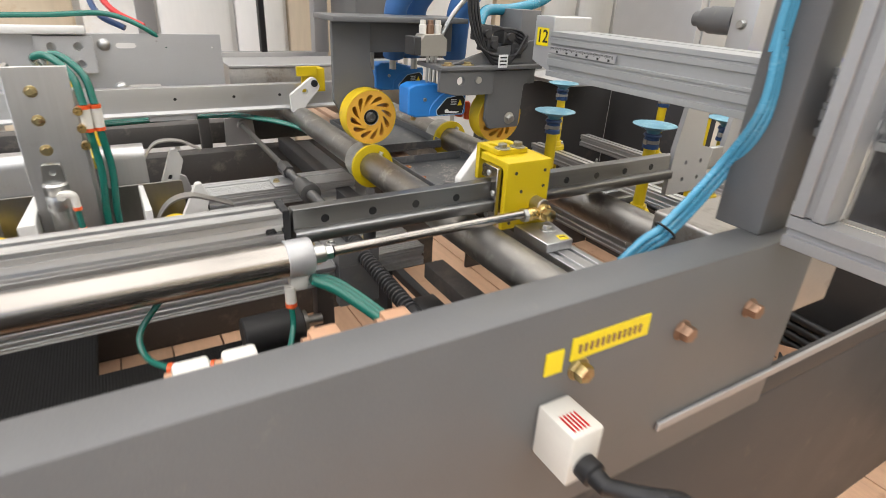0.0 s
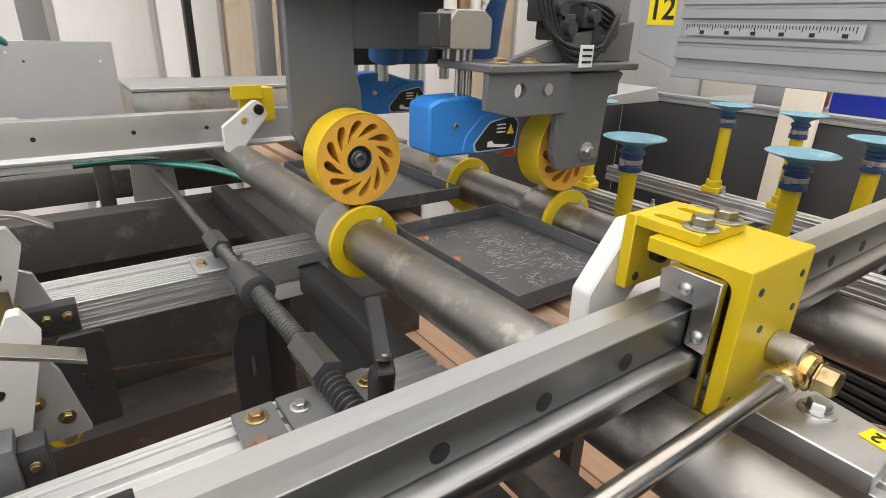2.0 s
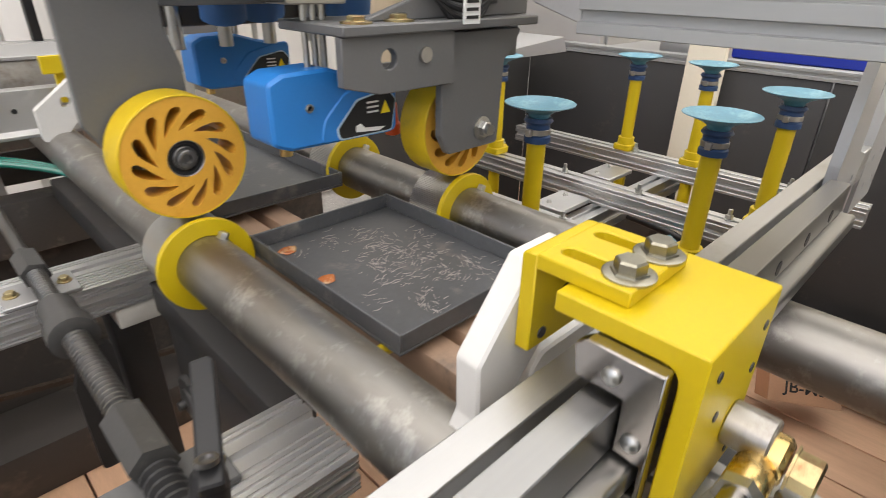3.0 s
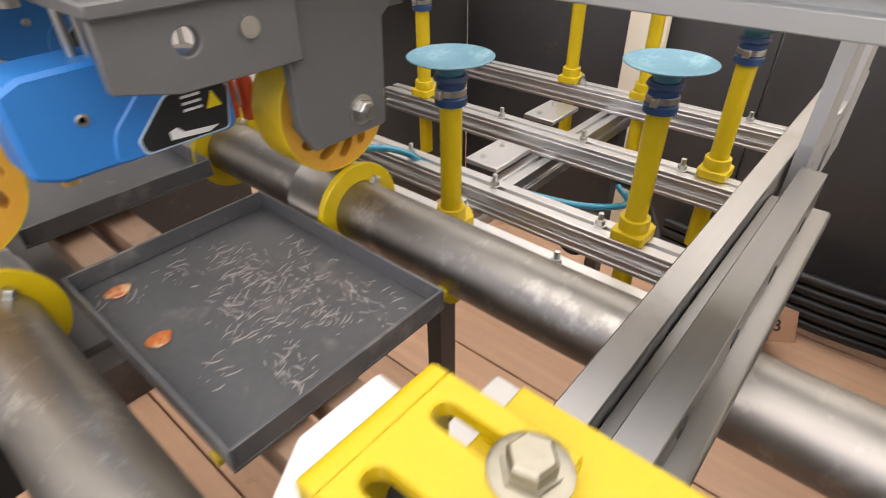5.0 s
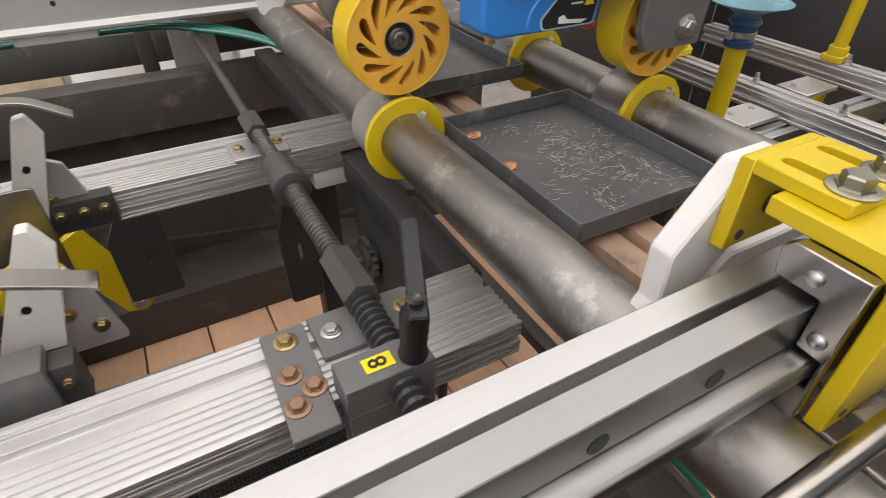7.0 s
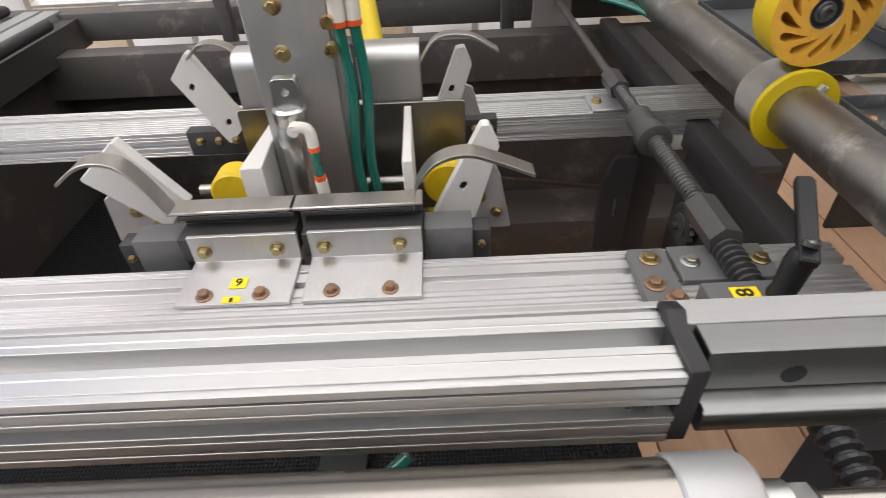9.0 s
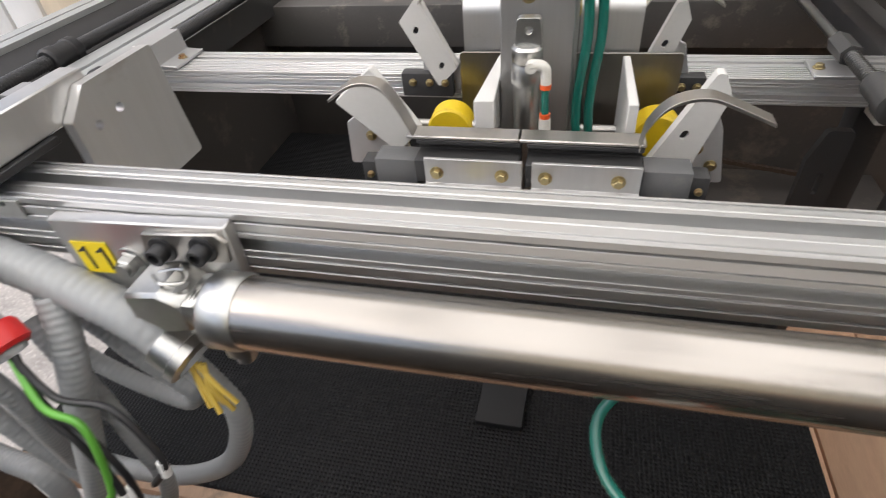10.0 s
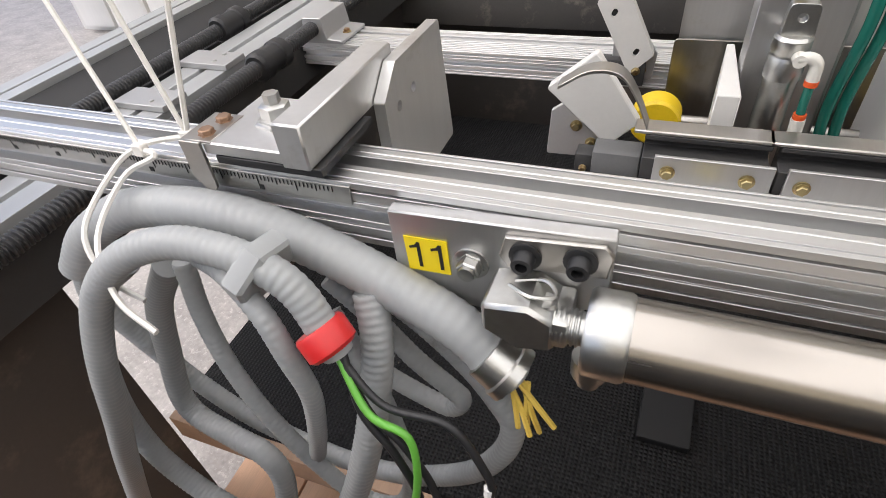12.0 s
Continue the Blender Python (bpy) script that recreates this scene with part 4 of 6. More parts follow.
# ---- cross bars ----
def cross_bar(y0, y1, z0, z1, x0, x1, name="cross_bar"):
    t = thing(name, ((x0 + x1) / 2, (y0 + y1) / 2, z0), "wide ribbed aluminium cross bar", "extrusion", "cross bars")
    w = y1 - y0
    top = [(y0 + w * f, 0.003, 0.0025) for f in (0.07, 0.15, 0.23, 0.31, 0.39, 0.47)] + [(y0 + w * 0.66, 0.009, 0.007), (y0 + w * 0.86, 0.003, 0.003), (y0 + w * 0.93, 0.002, 0.002)]
    h = z1 - z0
    near = [(z0 + h * f, d * 0.9, d) for f, d in ((0.10, 0.0025), (0.22, 0.003), (0.5, 0.008), (0.74, 0.003), (0.86, 0.0025))]
    b = bm_new()
    prism(b, slotted(y0, y1, z0, z1, top=top, near=near, far=near), "x", x0, x1, bevel=0.0004)
    part("bar", b, ALUBAR, t)
    return t


cross_bar(0.748, 0.836, 1.020, 1.056, -0.80, 0.418)
cross_bar(1.150, 1.236, 1.012, 1.050, -0.80, 0.452)
bm = bm_new()
box(bm, (0.362, 1.152, 0.984), (0.438, 1.195, 1.0115), 0.002)
lone("spacer_block", bm, FITTING, "ivory plastic spacer under the rear cross bar", "spacer")
bm = bm_new()
rod(bm, (0.444, 0.752, 1.1329), (0.632, 0.750, 1.1329), 0.0048, 16)
lone("yellow_rod", bm, YELLOW, "thin yellow painted rod lying under the tray", "rod")


# ---- belt and dark machine body ----
bm = bm_new()
prism(bm, [(-0.84, 0.64), (0.32, 0.64), (0.32, 1.20), (-0.14, 1.20), (-0.14, 1.65), (-0.84, 1.65)], "z", 0.640, 0.655, bevel=0.003)
belt = thing("belt_conveyor", (-0.3, 1.2, DECK), "black rough-top conveyor belt low inside the machine", "conveyor")
part("belt", bm, BELT, belt)
for x in (-0.70, 0.02):
    for y in (0.70, 1.13):
        bm = bm_new()
        box(bm, (x, y, 0.45 if x > -0.6 else 0.25), (x + 0.05, y + 0.05, 0.640), 0.002)
        part("leg", bm, DARK, belt)
bm = bm_new()
box(bm, (-0.84, 0.62, 0.600), (0.32, 0.639, 0.655), 0.002)
part("edge_strip", bm, BAREWOOD, belt, "bare wooden edge strip")
bm = bm_new()
prism(bm, rounded([(-0.150, 0.80), (-0.080, 0.80), (-0.075, 0.92), (-0.145, 0.92)], 0.004), "z", 0.656, 0.668, bevel=0.001)
part("bracket_tab", bm, BLACK, belt)


def machine_frame():
    """Dark welded frame that carries the bars."""
    t = thing("machine_frame", (0.0, 1.0, 0.25), "dark grey welded steel machine frame, dusty and worn", "frame")

    def beam(name, lo, hi, mat=GREY, bevel=0.003):
        b = bm_new()
        box(b, lo, hi, bevel)
        return part(name, b, mat, t)

    front = beam("front_beam", (-0.60, 0.284, 0.96), (0.70, 0.332, 1.222))
    beam("skirt_panel", (-0.60, 0.290, 0.26), (1.7, 0.300, 0.96), DARK)
    beam("right_panel", (0.705, 0.290, 0.96), (1.7, 0.300, 1.008), DARK)
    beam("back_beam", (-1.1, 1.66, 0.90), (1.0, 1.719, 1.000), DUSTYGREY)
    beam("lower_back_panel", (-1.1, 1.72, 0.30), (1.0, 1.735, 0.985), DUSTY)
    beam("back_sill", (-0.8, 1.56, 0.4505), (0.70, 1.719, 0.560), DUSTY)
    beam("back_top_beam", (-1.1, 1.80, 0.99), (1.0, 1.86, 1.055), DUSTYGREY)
    beam("middle_rail", (0.405, 0.845, 0.990), (0.441, 1.6595, 1.030), DARK)
    beam("right_rail", (0.72, 0.34, 0.56), (0.75, 1.66, 0.59), DARK)
    beam("diagonal_strip", (0.42, 1.05, 1.0), (0.50, 1.66, 1.012))
    for x, y in ((0.37, 0.66), (0.60, 0.55), (0.36, 1.2)):
        beam("upright", (x, y, 0.45), (x + 0.045, y + 0.045, 0.985 if y > 0.6 else 1.05), DARK)
    beam("low_tie", (0.416, 0.70, 0.62), (0.645, 0.735, 0.655), DARK)
    beam("channel", (0.392, 0.34, 1.022), (0.428, 0.70, 1.050), DUSTY)
    # uprights standing on the back beam
    for x in (-0.45, 0.20):
        beam("stub_post", (x, 1.74, 0.985), (x + 0.03, 1.77, 1.15), DUSTYGREY)
    for x in (0.30,):
        b = bm_new()
        prism(b, [(x - 0.045, 1.02), (x + 0.04, 1.02), (x + 0.035, 1.098), (x - 0.042, 1.098)], "y", 1.650, 1.659, holes=[circle(x, 1.075, 0.008, 12)], bevel=0.0006)
        part("screw_bearing_plate", b, FRAME, t)
    for x, z, m in ((0.325, 1.148, BRASSY), (0.470, 1.147, COPPER), (0.590, 1.142, COPPER)):
        bolt(t, (x, 0.284, z), (0, -1, 0), 0.0095, 0.012, m, 1.3)
    for x0, x1, z in ((0.283, 0.303, 1.165), (0.312, 0.412, 1.172)):
        b = bm_new()
        prism(b, [(x0, z - 0.012), (x1, z - 0.012), (x1, z + 0.012), (x0, z + 0.012)], "y", 0.2825, 0.2838)
        lab = part("label_strip", b, LABEL, front, "yellow label strip with unreadable print")
        if x1 - x0 > 0.05:
            b = bm_new()
            for k in range(12):
                box(b, (x0 + 0.008 + k * 0.007, 0.2817, z - 0.005), (x0 + 0.0115 + k * 0.007, 0.2824, z + 0.004), 0)
            part("print", b, COPPER, lab)
    b = bm_new()
    box(b, (0.47, 0.279, 1.010), (1.2, 0.2838, 1.022), 0.001)
    part("panel_edge", b, FRAME, t, "bare aluminium edge strip")
    return t


machine_frame()


def sensor_box():
    t = thing("sensor_switch", (0.31, 0.284, 1.09), "small white switch box with a black cable on the frame", "switch")
    b = bm_new()
    box(b, (0.282, 0.236, 1.066), (0.318, 0.2835, 1.122), 0.003)
    body = part("housing", b, FITTING, t)
    b = bm_new()
    for k in range(5):
        box(b, (0.288 + k * 0.004, 0.242, 1.1222), (0.290 + k * 0.004, 0.262, 1.1226), 0)
    part("print", b, RED, body)
    b = bm_new()
    lathe(b, (0.300, 0.236, 1.085), (0.300, 0.1, 1.085), [(0, 0.012), (0.014, 0.012), (0.015, 0.009), (0.028, 0.008), (0.028, 0)], 18)
    part("cable_gland", b, BLACK, t)
    b = bm_new()
    tube(b, [(0.300, 0.210, 1.085), (0.315, 0.185, 1.092), (0.345, 0.170, 1.085), (0.375, 0.180, 1.05), (0.40, 0.22, 0.99), (0.41, 0.25, 0.90)], 0.0075, 12)
    part("cable", b, BLACK, t)


sensor_box()
for x, mt in ((0.014, FITTING), (0.046, FITTING), (0.108, COPPERTONE), (0.168, COPPERTONE)):
    bm = bm_new()
    tee = thing("push_fitting", (x, 0.345, 1.205), "small push-in hose fitting on the frame edge", "fitting", "fittings on the frame")
    box(bm, (x - 0.012, 0.333, 1.194), (x + 0.012, 0.352, 1.2175), 0.003)
    part("body", bm, mt, tee)
    bm = bm_new()
    rod(bm, (x - 0.017, 0.343, 1.207), (x - 0.0118, 0.343, 1.207), 0.0075, 14)
    part("release_ring", bm, COPPERTONE, tee)


def guard_door():
    t = thing("machine_guard", (0.66, 0.31, 1.2), "grey guard post and framed clear guard door", "guard")
    b = bm_new()
    box(b, (0.60, 0.305, 1.2221), (0.655, 0.36, 2.4), 0.002)
    part("post", b, GREY, t)
    b = bm_new()
    prism(b, slotted(0.60, 0.65, 1.222, 1.257, near=((1.239, 0.008, 0.006),)), "y", -0.60, 0.28, bevel=0.0008)
    part("bottom_rail", b, FRAME, t)
    b = bm_new()
    prism(b, slotted(0.60, 0.65, 0.245, 0.28, near=((0.262, 0.008, 0.006),)), "z", 1.258, 2.4, bevel=0.0008)
    part("stile", b, FRAME, t)
    b = bm_new()
    box(b, (0.628, -0.60, 1.2575), (0.632, 0.243, 2.4), 0)
    pane = part("pane", b, GLASS, t, "clear scuffed glazing")
    pane.visible_shadow = False


guard_door()


def air_hose(points, r, mat, label, group="", ridge=0.0, name="air_hose", seg=12):
    b = bm_new()
    tube(b, points, r, seg, 8, ridge)
    return lone(name, b, mat, label, "hose", group)


for k in range(3):
    d = 0.0072 * (k - 1)
    air_hose([(0.44 + d, 0.378, 1.15 - d), (0.484 + d, 0.362, 1.207 - d), (0.509 + d, 0.358, 1.223 - d), (0.592 + d, 0.366, 1.276 - d), (0.590 + d, 0.333, 1.350 - d), (0.590 + d, 0.336, 1.427 - d), (0.590 + d, 0.338, 1.463 - d), (0.592 + d, 0.33, 2.1)], 0.0045, SKYHOSE,
             "light blue air hose bundled beside the guard post", "hoses on the guard post")
tie = thing("zip_tie", (0.509, 0.358, 1.223), "black cable tie round the blue hoses", "cable tie", "black cable ties")
bm = bm_new()
tube(bm, [(0.497, 0.352, 1.233), (0.511, 0.349, 1.223), (0.522, 0.354, 1.213), (0.519, 0.366, 1.214), (0.507, 0.368, 1.225), (0.497, 0.362, 1.234), (0.496, 0.353, 1.234)], 0.0014, 6, 5)
part("band", bm, BLACK, tie)


# ---- gripper heads on the cross bars ----
def corner_plate(x0, x1, number):
    t = thing("angle_bracket", ((x0 + x1) / 2, 0.81, 1.062), "dull stainless angle bracket bolted on the cross bar", "bracket", "gripper angle brackets")
    b = bm_new()
    prism(b, rounded([(0.781, 1.0622), (0.846, 1.0622), (0.846, 1.096), (0.8415, 1.096), (0.8415, 1.0665), (0.781, 1.0665)], 0.0008), "x", x0, x1, bevel=0.0006)
    part("angle", b, ALU_Z, t)
    w = x1 - x0
    for f in (0.13, 0.80):
        bolt(t, (x0 + w * f, 0.8412, 1.0795), (0, -1, 0), 0.0052, 0.005, BRASSY, 1.4)
    for f in (0.24, 0.73):
        bolt(t, (x0 + w * f, 0.792, 1.0665), (0, 0, 1), 0.0052, 0.005, COPPER, 1.5)
    if number:
        number_label(t, "9", (x0 + w * 0.50, 0.808, 1.0666), (1, 0, 0), (0, 1, 0), 0.0155, 0.0145, 0.014)
        number_label(t, "", (x0 + w * 0.49, 0.786, 1.0666), (1, 0, 0), (0, 1, 0), 0.0165, 0.008, 0.012)
        b = bm_new()
        box(b, (x0 + w * 0.49 - 0.0015, 0.783, 1.0674), (x0 + w * 0.49 + 0.0015, 0.788, 1.0677), 0)
        part("mark", b, INK, t)
    t.location.z -= 0.0062


corner_plate(-0.195, -0.091, True)
corner_plate(-0.081, 0.027, False)


def clamp_jaw(x0, x1, side):
    t = thing("clamp_jaw", ((x0 + x1) / 2, 0.87, 1.06), "dark grey clamp jaw with a worn steel top lip", "clamp", "clamp jaws")
    b = bm_new()
    prism(b, [(0.8465, 1.063), (0.884, 1.063), (0.884, 1.106), (0.862, 1.106), (0.862, 1.101), (0.874, 1.101), (0.874, 1.090), (0.8465, 1.090)], "x", x0, x1, bevel=0.0006)
    part("channel", b, DARK, t)
    b = bm_new()
    box(b, (x0 - 0.011, 0.862, 1.1062), (x1 + 0.001, 0.886, 1.1105), 0.0012)
    part("lip", b, STEEL, t, "worn bare steel lip")
    b = bm_new()
    sx0, sx1 = (x0 - 0.048, x0 - 0.001) if side < 0 else (x1 + 0.001, x1 + 0.048)
    box(b, (sx0, 0.852, 1.036), (sx1, 0.882, 1.086), 0.0015)
    part("side_block", b, GREY, t)
    ex = sx0 - 0.018 if side < 0 else sx1
    b = bm_new()
    box(b, (ex, 0.858, 1.036), (ex + 0.018, 0.880, 1.078), 0.0015)
    ear = part("ear", b, DARK, t)
    bolt(ear, (ex + 0.009, 0.858, 1.062), (0, -1, 0), 0.0035, 0.003, BRASSY, 1.2)
    b = bm_new()
    fx0, fx1 = (x0 - 0.15, x0 + 0.01) if side < 0 else (x1 - 0.01, x1 + 0.155)
    prism(b, rounded([(fx0, 0.832), (fx1, 0.832), (fx1, 0.866), (fx0, 0.866)], 0.004), "z", 1.030, 1.036, bevel=0.0006)
    part("base_flat", b, GREY, t)
    t.location.z -= 0.0058


clamp_jaw(-0.207, -0.095, -1)
clamp_jaw(-0.088, 0.028, 1)


def guide_finger(name_y, white, back, strap, span, holes=()):
    """A slanted white guide block on a plate with a bent steel strap over it."""
    xs = [p[0] for p in white]
    t = thing("guide_finger", (sum(xs) / len(xs), name_y, 1.03), "slanted white plastic guide block with a bent steel strap", "guide", "guide fingers")
    b = bm_new()
    prism(b, rounded(white, 0.004), "y", name_y - 0.007, name_y + 0.007, holes=[slot(*h, 0.004, 0.0035, 1.1) for h in holes], bevel=0.0012)
    part("block", b, WHITE, t)
    for h in holes:
        b = bm_new()
        prism(b, slot(*h, 0.004, 0.0033, 1.1), "y", name_y - 0.003, name_y + 0.006)
        part("screw_recess", b, BLACK, t)
    b = bm_new()
    prism(b, rounded(back, 0.004), "y", name_y + 0.008, name_y + 0.014, bevel=0.0008)
    part("side_plate", b, LIGHTGREY_X, t)
    b = bm_new()
    up = [Vector((p[0], p[1])) for p in spline([(x, z, 0) for x, z in strap], 5)]
    low = [Vector((p.x, p.y - 0.0035)) for p in up]
    prism(b, [tuple(p) for p in up] + [tuple(p) for p in reversed(low)], "y", span[0], span[1], bevel=0.0005)
    part("strap", b, STEEL, t, "bent bare steel strap")
    x, z = sum(p[0] for p in back) / len(back), sum(p[1] for p in back) / len(back)
    for dx, dz in ((-0.008, 0.006), (0.010, -0.014)):
        bolt(t, (x + dx, name_y + 0.008, z + dz), (0, -1, 0), 0.0048, 0.004, BRASSY, 1.4)
    return t


guide_finger(0.915, [(-0.316, 1.118), (-0.266, 1.160), (-0.215, 1.086), (-0.246, 1.055)], [(-0.312, 1.085), (-0.262, 1.120), (-0.235, 1.050), (-0.250, 1.030), (-0.316, 1.028)],
             [(-0.293, 1.150), (-0.265, 1.167), (-0.238, 1.166), (-0.221, 1.146), (-0.206, 1.114)], (0.848, 0.868))
guide_finger(0.915, [(0.036, 1.052), (0.088, 1.158), (0.096, 1.158), (0.106, 1.136), (0.082, 1.050)], [(0.070, 1.05), (0.100, 1.115), (0.110, 1.092), (0.123, 1.026), (0.080, 1.026)],
             [(0.021, 1.106), (0.026, 1.132), (0.044, 1.154), (0.072, 1.161), (0.100, 1.152), (0.132, 1.138)], (0.848, 0.868), ((0.070, 1.092),))
guide_finger(1.134, [(-0.298, 1.136), (-0.268, 1.171), (-0.216, 1.070), (-0.246, 1.040)], [(-0.272, 1.088), (-0.232, 1.094), (-0.212, 1.066), (-0.215, 1.030), (-0.240, 1.020), (-0.272, 1.040)],
             [(-0.264, 1.166), (-0.243, 1.182), (-0.212, 1.178), (-0.192, 1.155), (-0.186, 1.130)], (1.114, 1.132), ((-0.274, 1.124), (-0.240, 1.073)))
guide_finger(1.134, [(0.029, 1.042), (0.073, 1.158), (0.084, 1.160), (0.093, 1.137), (0.056, 1.021)], [(0.040, 1.040), (0.080, 1.108), (0.095, 1.100), (0.112, 1.040), (0.100, 1.022), (0.046, 1.022)],
             [(0.020, 1.128), (0.032, 1.156), (0.052, 1.178), (0.090, 1.178), (0.126, 1.158)], (1.114, 1.132), ((0.066, 1.106), (0.050, 1.062)))


def end_clamp(x0, x1):
    t = thing("clamp_bar", ((x0 + x1) / 2, 1.14, 1.01), "dark steel clamp bar with brass-coloured screws", "clamp", "clamp bars")
    b = bm_new()
    box(b, (x0, 1.128, 1.024), (x1, 1.149, 1.060), 0.0015)
    part("bar", b, DARK, t)
    for f in (0.22, 0.55, 0.85):
        bolt(t, (x0 + (x1 - x0) * f, 1.128, 1.046), (0, -1, 0), 0.0046, 0.004, BRASSY, 1.3)


end_clamp(-0.305, -0.225)
end_clamp(0.06, 0.128)


def lift_column():
    t = thing("lift_column", (-0.09, 0.965, 0.92), "aluminium lift column with a small upright air cylinder", "column")
    b = bm_new()
    prism(b, [(-0.128, 0.955), (-0.050, 0.955), (-0.050, 0.963), (-0.120, 0.963), (-0.120, 1.00), (-0.128, 1.00)], "z", 0.92, 1.335, bevel=0.0008)
    part("angle_plate", b, ALU_Z, t)
    b = bm_new()
    prism(b, slotted(-0.078, -0.046, 0.9632, 0.992, near=((0.978, 0.006, 0.005),), far=((0.978, 0.006, 0.005),)), "z", 0.92, 1.30, bevel=0.0006)
    part("profile", b, ALU_Z, t)
    for z in (1.219, 1.262, 1.302):
        bolt(t, (-0.098, 0.955, z), (0, -1, 0), 0.0055, 0.004, BRASSY, 1.5)
    b = bm_new()
    lathe(b, (-0.096, 0.930, 0.93), (-0.096, 0.930, 2), [(0, 0.0145), (0.207, 0.0145), (0.208, 0.0165), (0.228, 0.0165), (0.229, 0.0158), (0.233, 0.0158), (0.234, 0.0165), (0.245, 0.0165), (0.248, 0.014), (0.248, 0)], 32)
    part("cylinder_barrel", b, ZINC, t)
    b = bm_new()
    prism(b, rounded([(-0.109, 1.176), (-0.081, 1.176), (-0.083, 1.206), (-0.107, 1.206)], 0.005), "y", 0.924, 0.936, holes=[circle(-0.095, 1.194, 0.004, 12)], bevel=0.0006)
    part("clevis_tang", b, ZINC, t)
    b = bm_new()
    rod(b, (-0.090, 0.915, 1.163), (-0.090, 0.903, 1.163), 0.0058, 14)
    tube(b, [(-0.091, 0.908, 1.164), (-0.082, 0.908, 1.165), (-0.0755, 0.908, 1.160), (-0.0745, 0.908, 1.144)], 0.0056, 12, 6)
    part("elbow_fitting", b, FITTING, t)
    b = bm_new()
    rod(b, (-0.0745, 0.908, 1.145), (-0.0745, 0.908, 1.140), 0.0060, 14)
    rod(b, (-0.074, 0.908, 1.112), (-0.074, 0.908, 1.107), 0.0058, 14)
    rod(b, (-0.073, 0.908, 1.084), (-0.073, 0.908, 1.080), 0.0066, 14)
    part("release_ring", b, ORANGE, t, "orange push-in release ring")
    b = bm_new()
    rod(b, (-0.074, 0.908, 1.1068), (-0.073, 0.908, 1.0845), 0.0064, 14)
    part("straight_fitting", b, FITTING, t)
    b = bm_new()
    tube(b, [(-0.0745, 0.908, 1.1395), (-0.0745, 0.908, 1.126), (-0.074, 0.908, 1.1125)], 0.0042, 10, 5)
    part("short_hose", b, GREEN, t)
    for k, (x, y) in enumerate(((-0.040, 0.950), (-0.026, 0.955))):
        b = bm_new()
        rod(b, (x, y, 1.248), (x, y, 1.276), 0.0075, 14)
        part("hose_connector", b, FITTING, t)
        b = bm_new()
        rod(b, (x, y, 1.243), (x, y, 1.248), 0.0078, 14)
        rod(b, (x, y, 1.276), (x, y, 1.281), 0.0078, 14)
        part("release_ring", b, ORANGE, t)
        b = bm_new()
        tube(b, [(x, y, 1.243), (x + 0.004, y + 0.002, 1.18), (x - 0.002, y + 0.004, 1.10), (x + 0.004, y + 0.006, 1.02), (x, y + 0.01, 0.93)], 0.0055, 10, 6)
        part("lower_hose", b, GREEN, t)
        b = bm_new()
        tube(b, [(x, y, 1.281), (x - 0.006, y + 0.01, 1.32), (x - 0.03, y + 0.03, 1.345), (x - 0.05, y + 0.05, 1.34), (x - 0.05, y + 0.2, 1.30)], 0.0055, 10, 6)
        part("upper_hose", b, GREEN, t)
    for k in range(3):
        b = bm_new()
        rod(b, (-0.048, 0.948, 1.225 + 0.025 * k), (-0.048, 0.936, 1.225 + 0.025 * k), 0.006, 12)
        part("brass_port", b, BRASS, t)


lift_column()


def stainless_chute():
    t = thing("sheet_metal_housing", (0.0, 1.08, 0.98), "bent stainless housing behind the lift column", "housing")
    b = bm_new()
    out = rounded([(1.060, 0.96), (1.060, 1.185, 0.02), (1.110, 1.185, 0.02), (1.110, 0.96)], 0.0, 6)
    inner = rounded([(1.063, 0.96), (1.063, 1.182, 0.017), (1.107, 1.182, 0.017), (1.107, 0.96)], 0.0, 6)
    prism(b, out + inner[::-1], "x", -0.045, 0.028)
    part("bent_sheet", b, ALU_Z, t)
    b = bm_new()
    prism(b, rounded([(-0.195, 0.97), (0.080, 0.97), (0.080, 1.123), (-0.195, 1.123)], 0.006), "y", 1.050, 1.054, bevel=0.0005)
    part("back_sheet", b, DULLSTEEL, t, "dull brownish stainless back sheet")
    b = bm_new()
    out = rounded([(1.060, 0.96), (1.060, 1.185, 0.02), (1.110, 1.185, 0.02), (1.110, 0.96)], 0.0, 6)
    inner = rounded([(1.063, 0.96), (1.063, 1.182, 0.017), (1.107, 1.182, 0.017), (1.107, 0.96)], 0.0, 6)
    prism(b, out + inner[::-1], "x", -0.190, -0.105)
    part("bent_sheet", b, ALU_Z, t)


stainless_chute()
for pts in ([(-0.188, 1.045), (-0.178, 1.045), (-0.128, 1.128), (-0.134, 1.130)], [(0.010, 1.03), (0.020, 1.03), (0.020, 1.130), (0.011, 1.130)]):
    bm = bm_new()
    xs = [p[0] for p in pts]
    prism(bm, [(min(xs) + (0.038 if max(xs) < 0 else 0.0), 0.90), (max(xs), 0.90), (max(xs), 0.905), (max(xs) - 0.004, 1.03), (max(xs) - 0.012, 1.03)], "z", 1.035, 1.128, bevel=0.001)
    lone("guide_plate", bm, WHITE, "thin white plastic guide plate standing on edge", "guide", "white guide plates")
for x in (-0.200, 0.055):
    bm = bm_new()
    lathe(bm, (x, 0.985, 1.045), (x, 2, 1.045), [(0, 0.008), (0, 0.026), (0.003, 0.029), (0.030, 0.029), (0.033, 0.026), (0.033, 0.008)], 32)
    lone("feed_roller", bm, TYRE, "small yellow rubber roller behind the guide finger", "roller", "small rollers")
bm = bm_new()
rod(bm, (-0.245, 1.0, 1.045), (0.10, 1.0, 1.045), 0.007, 16)
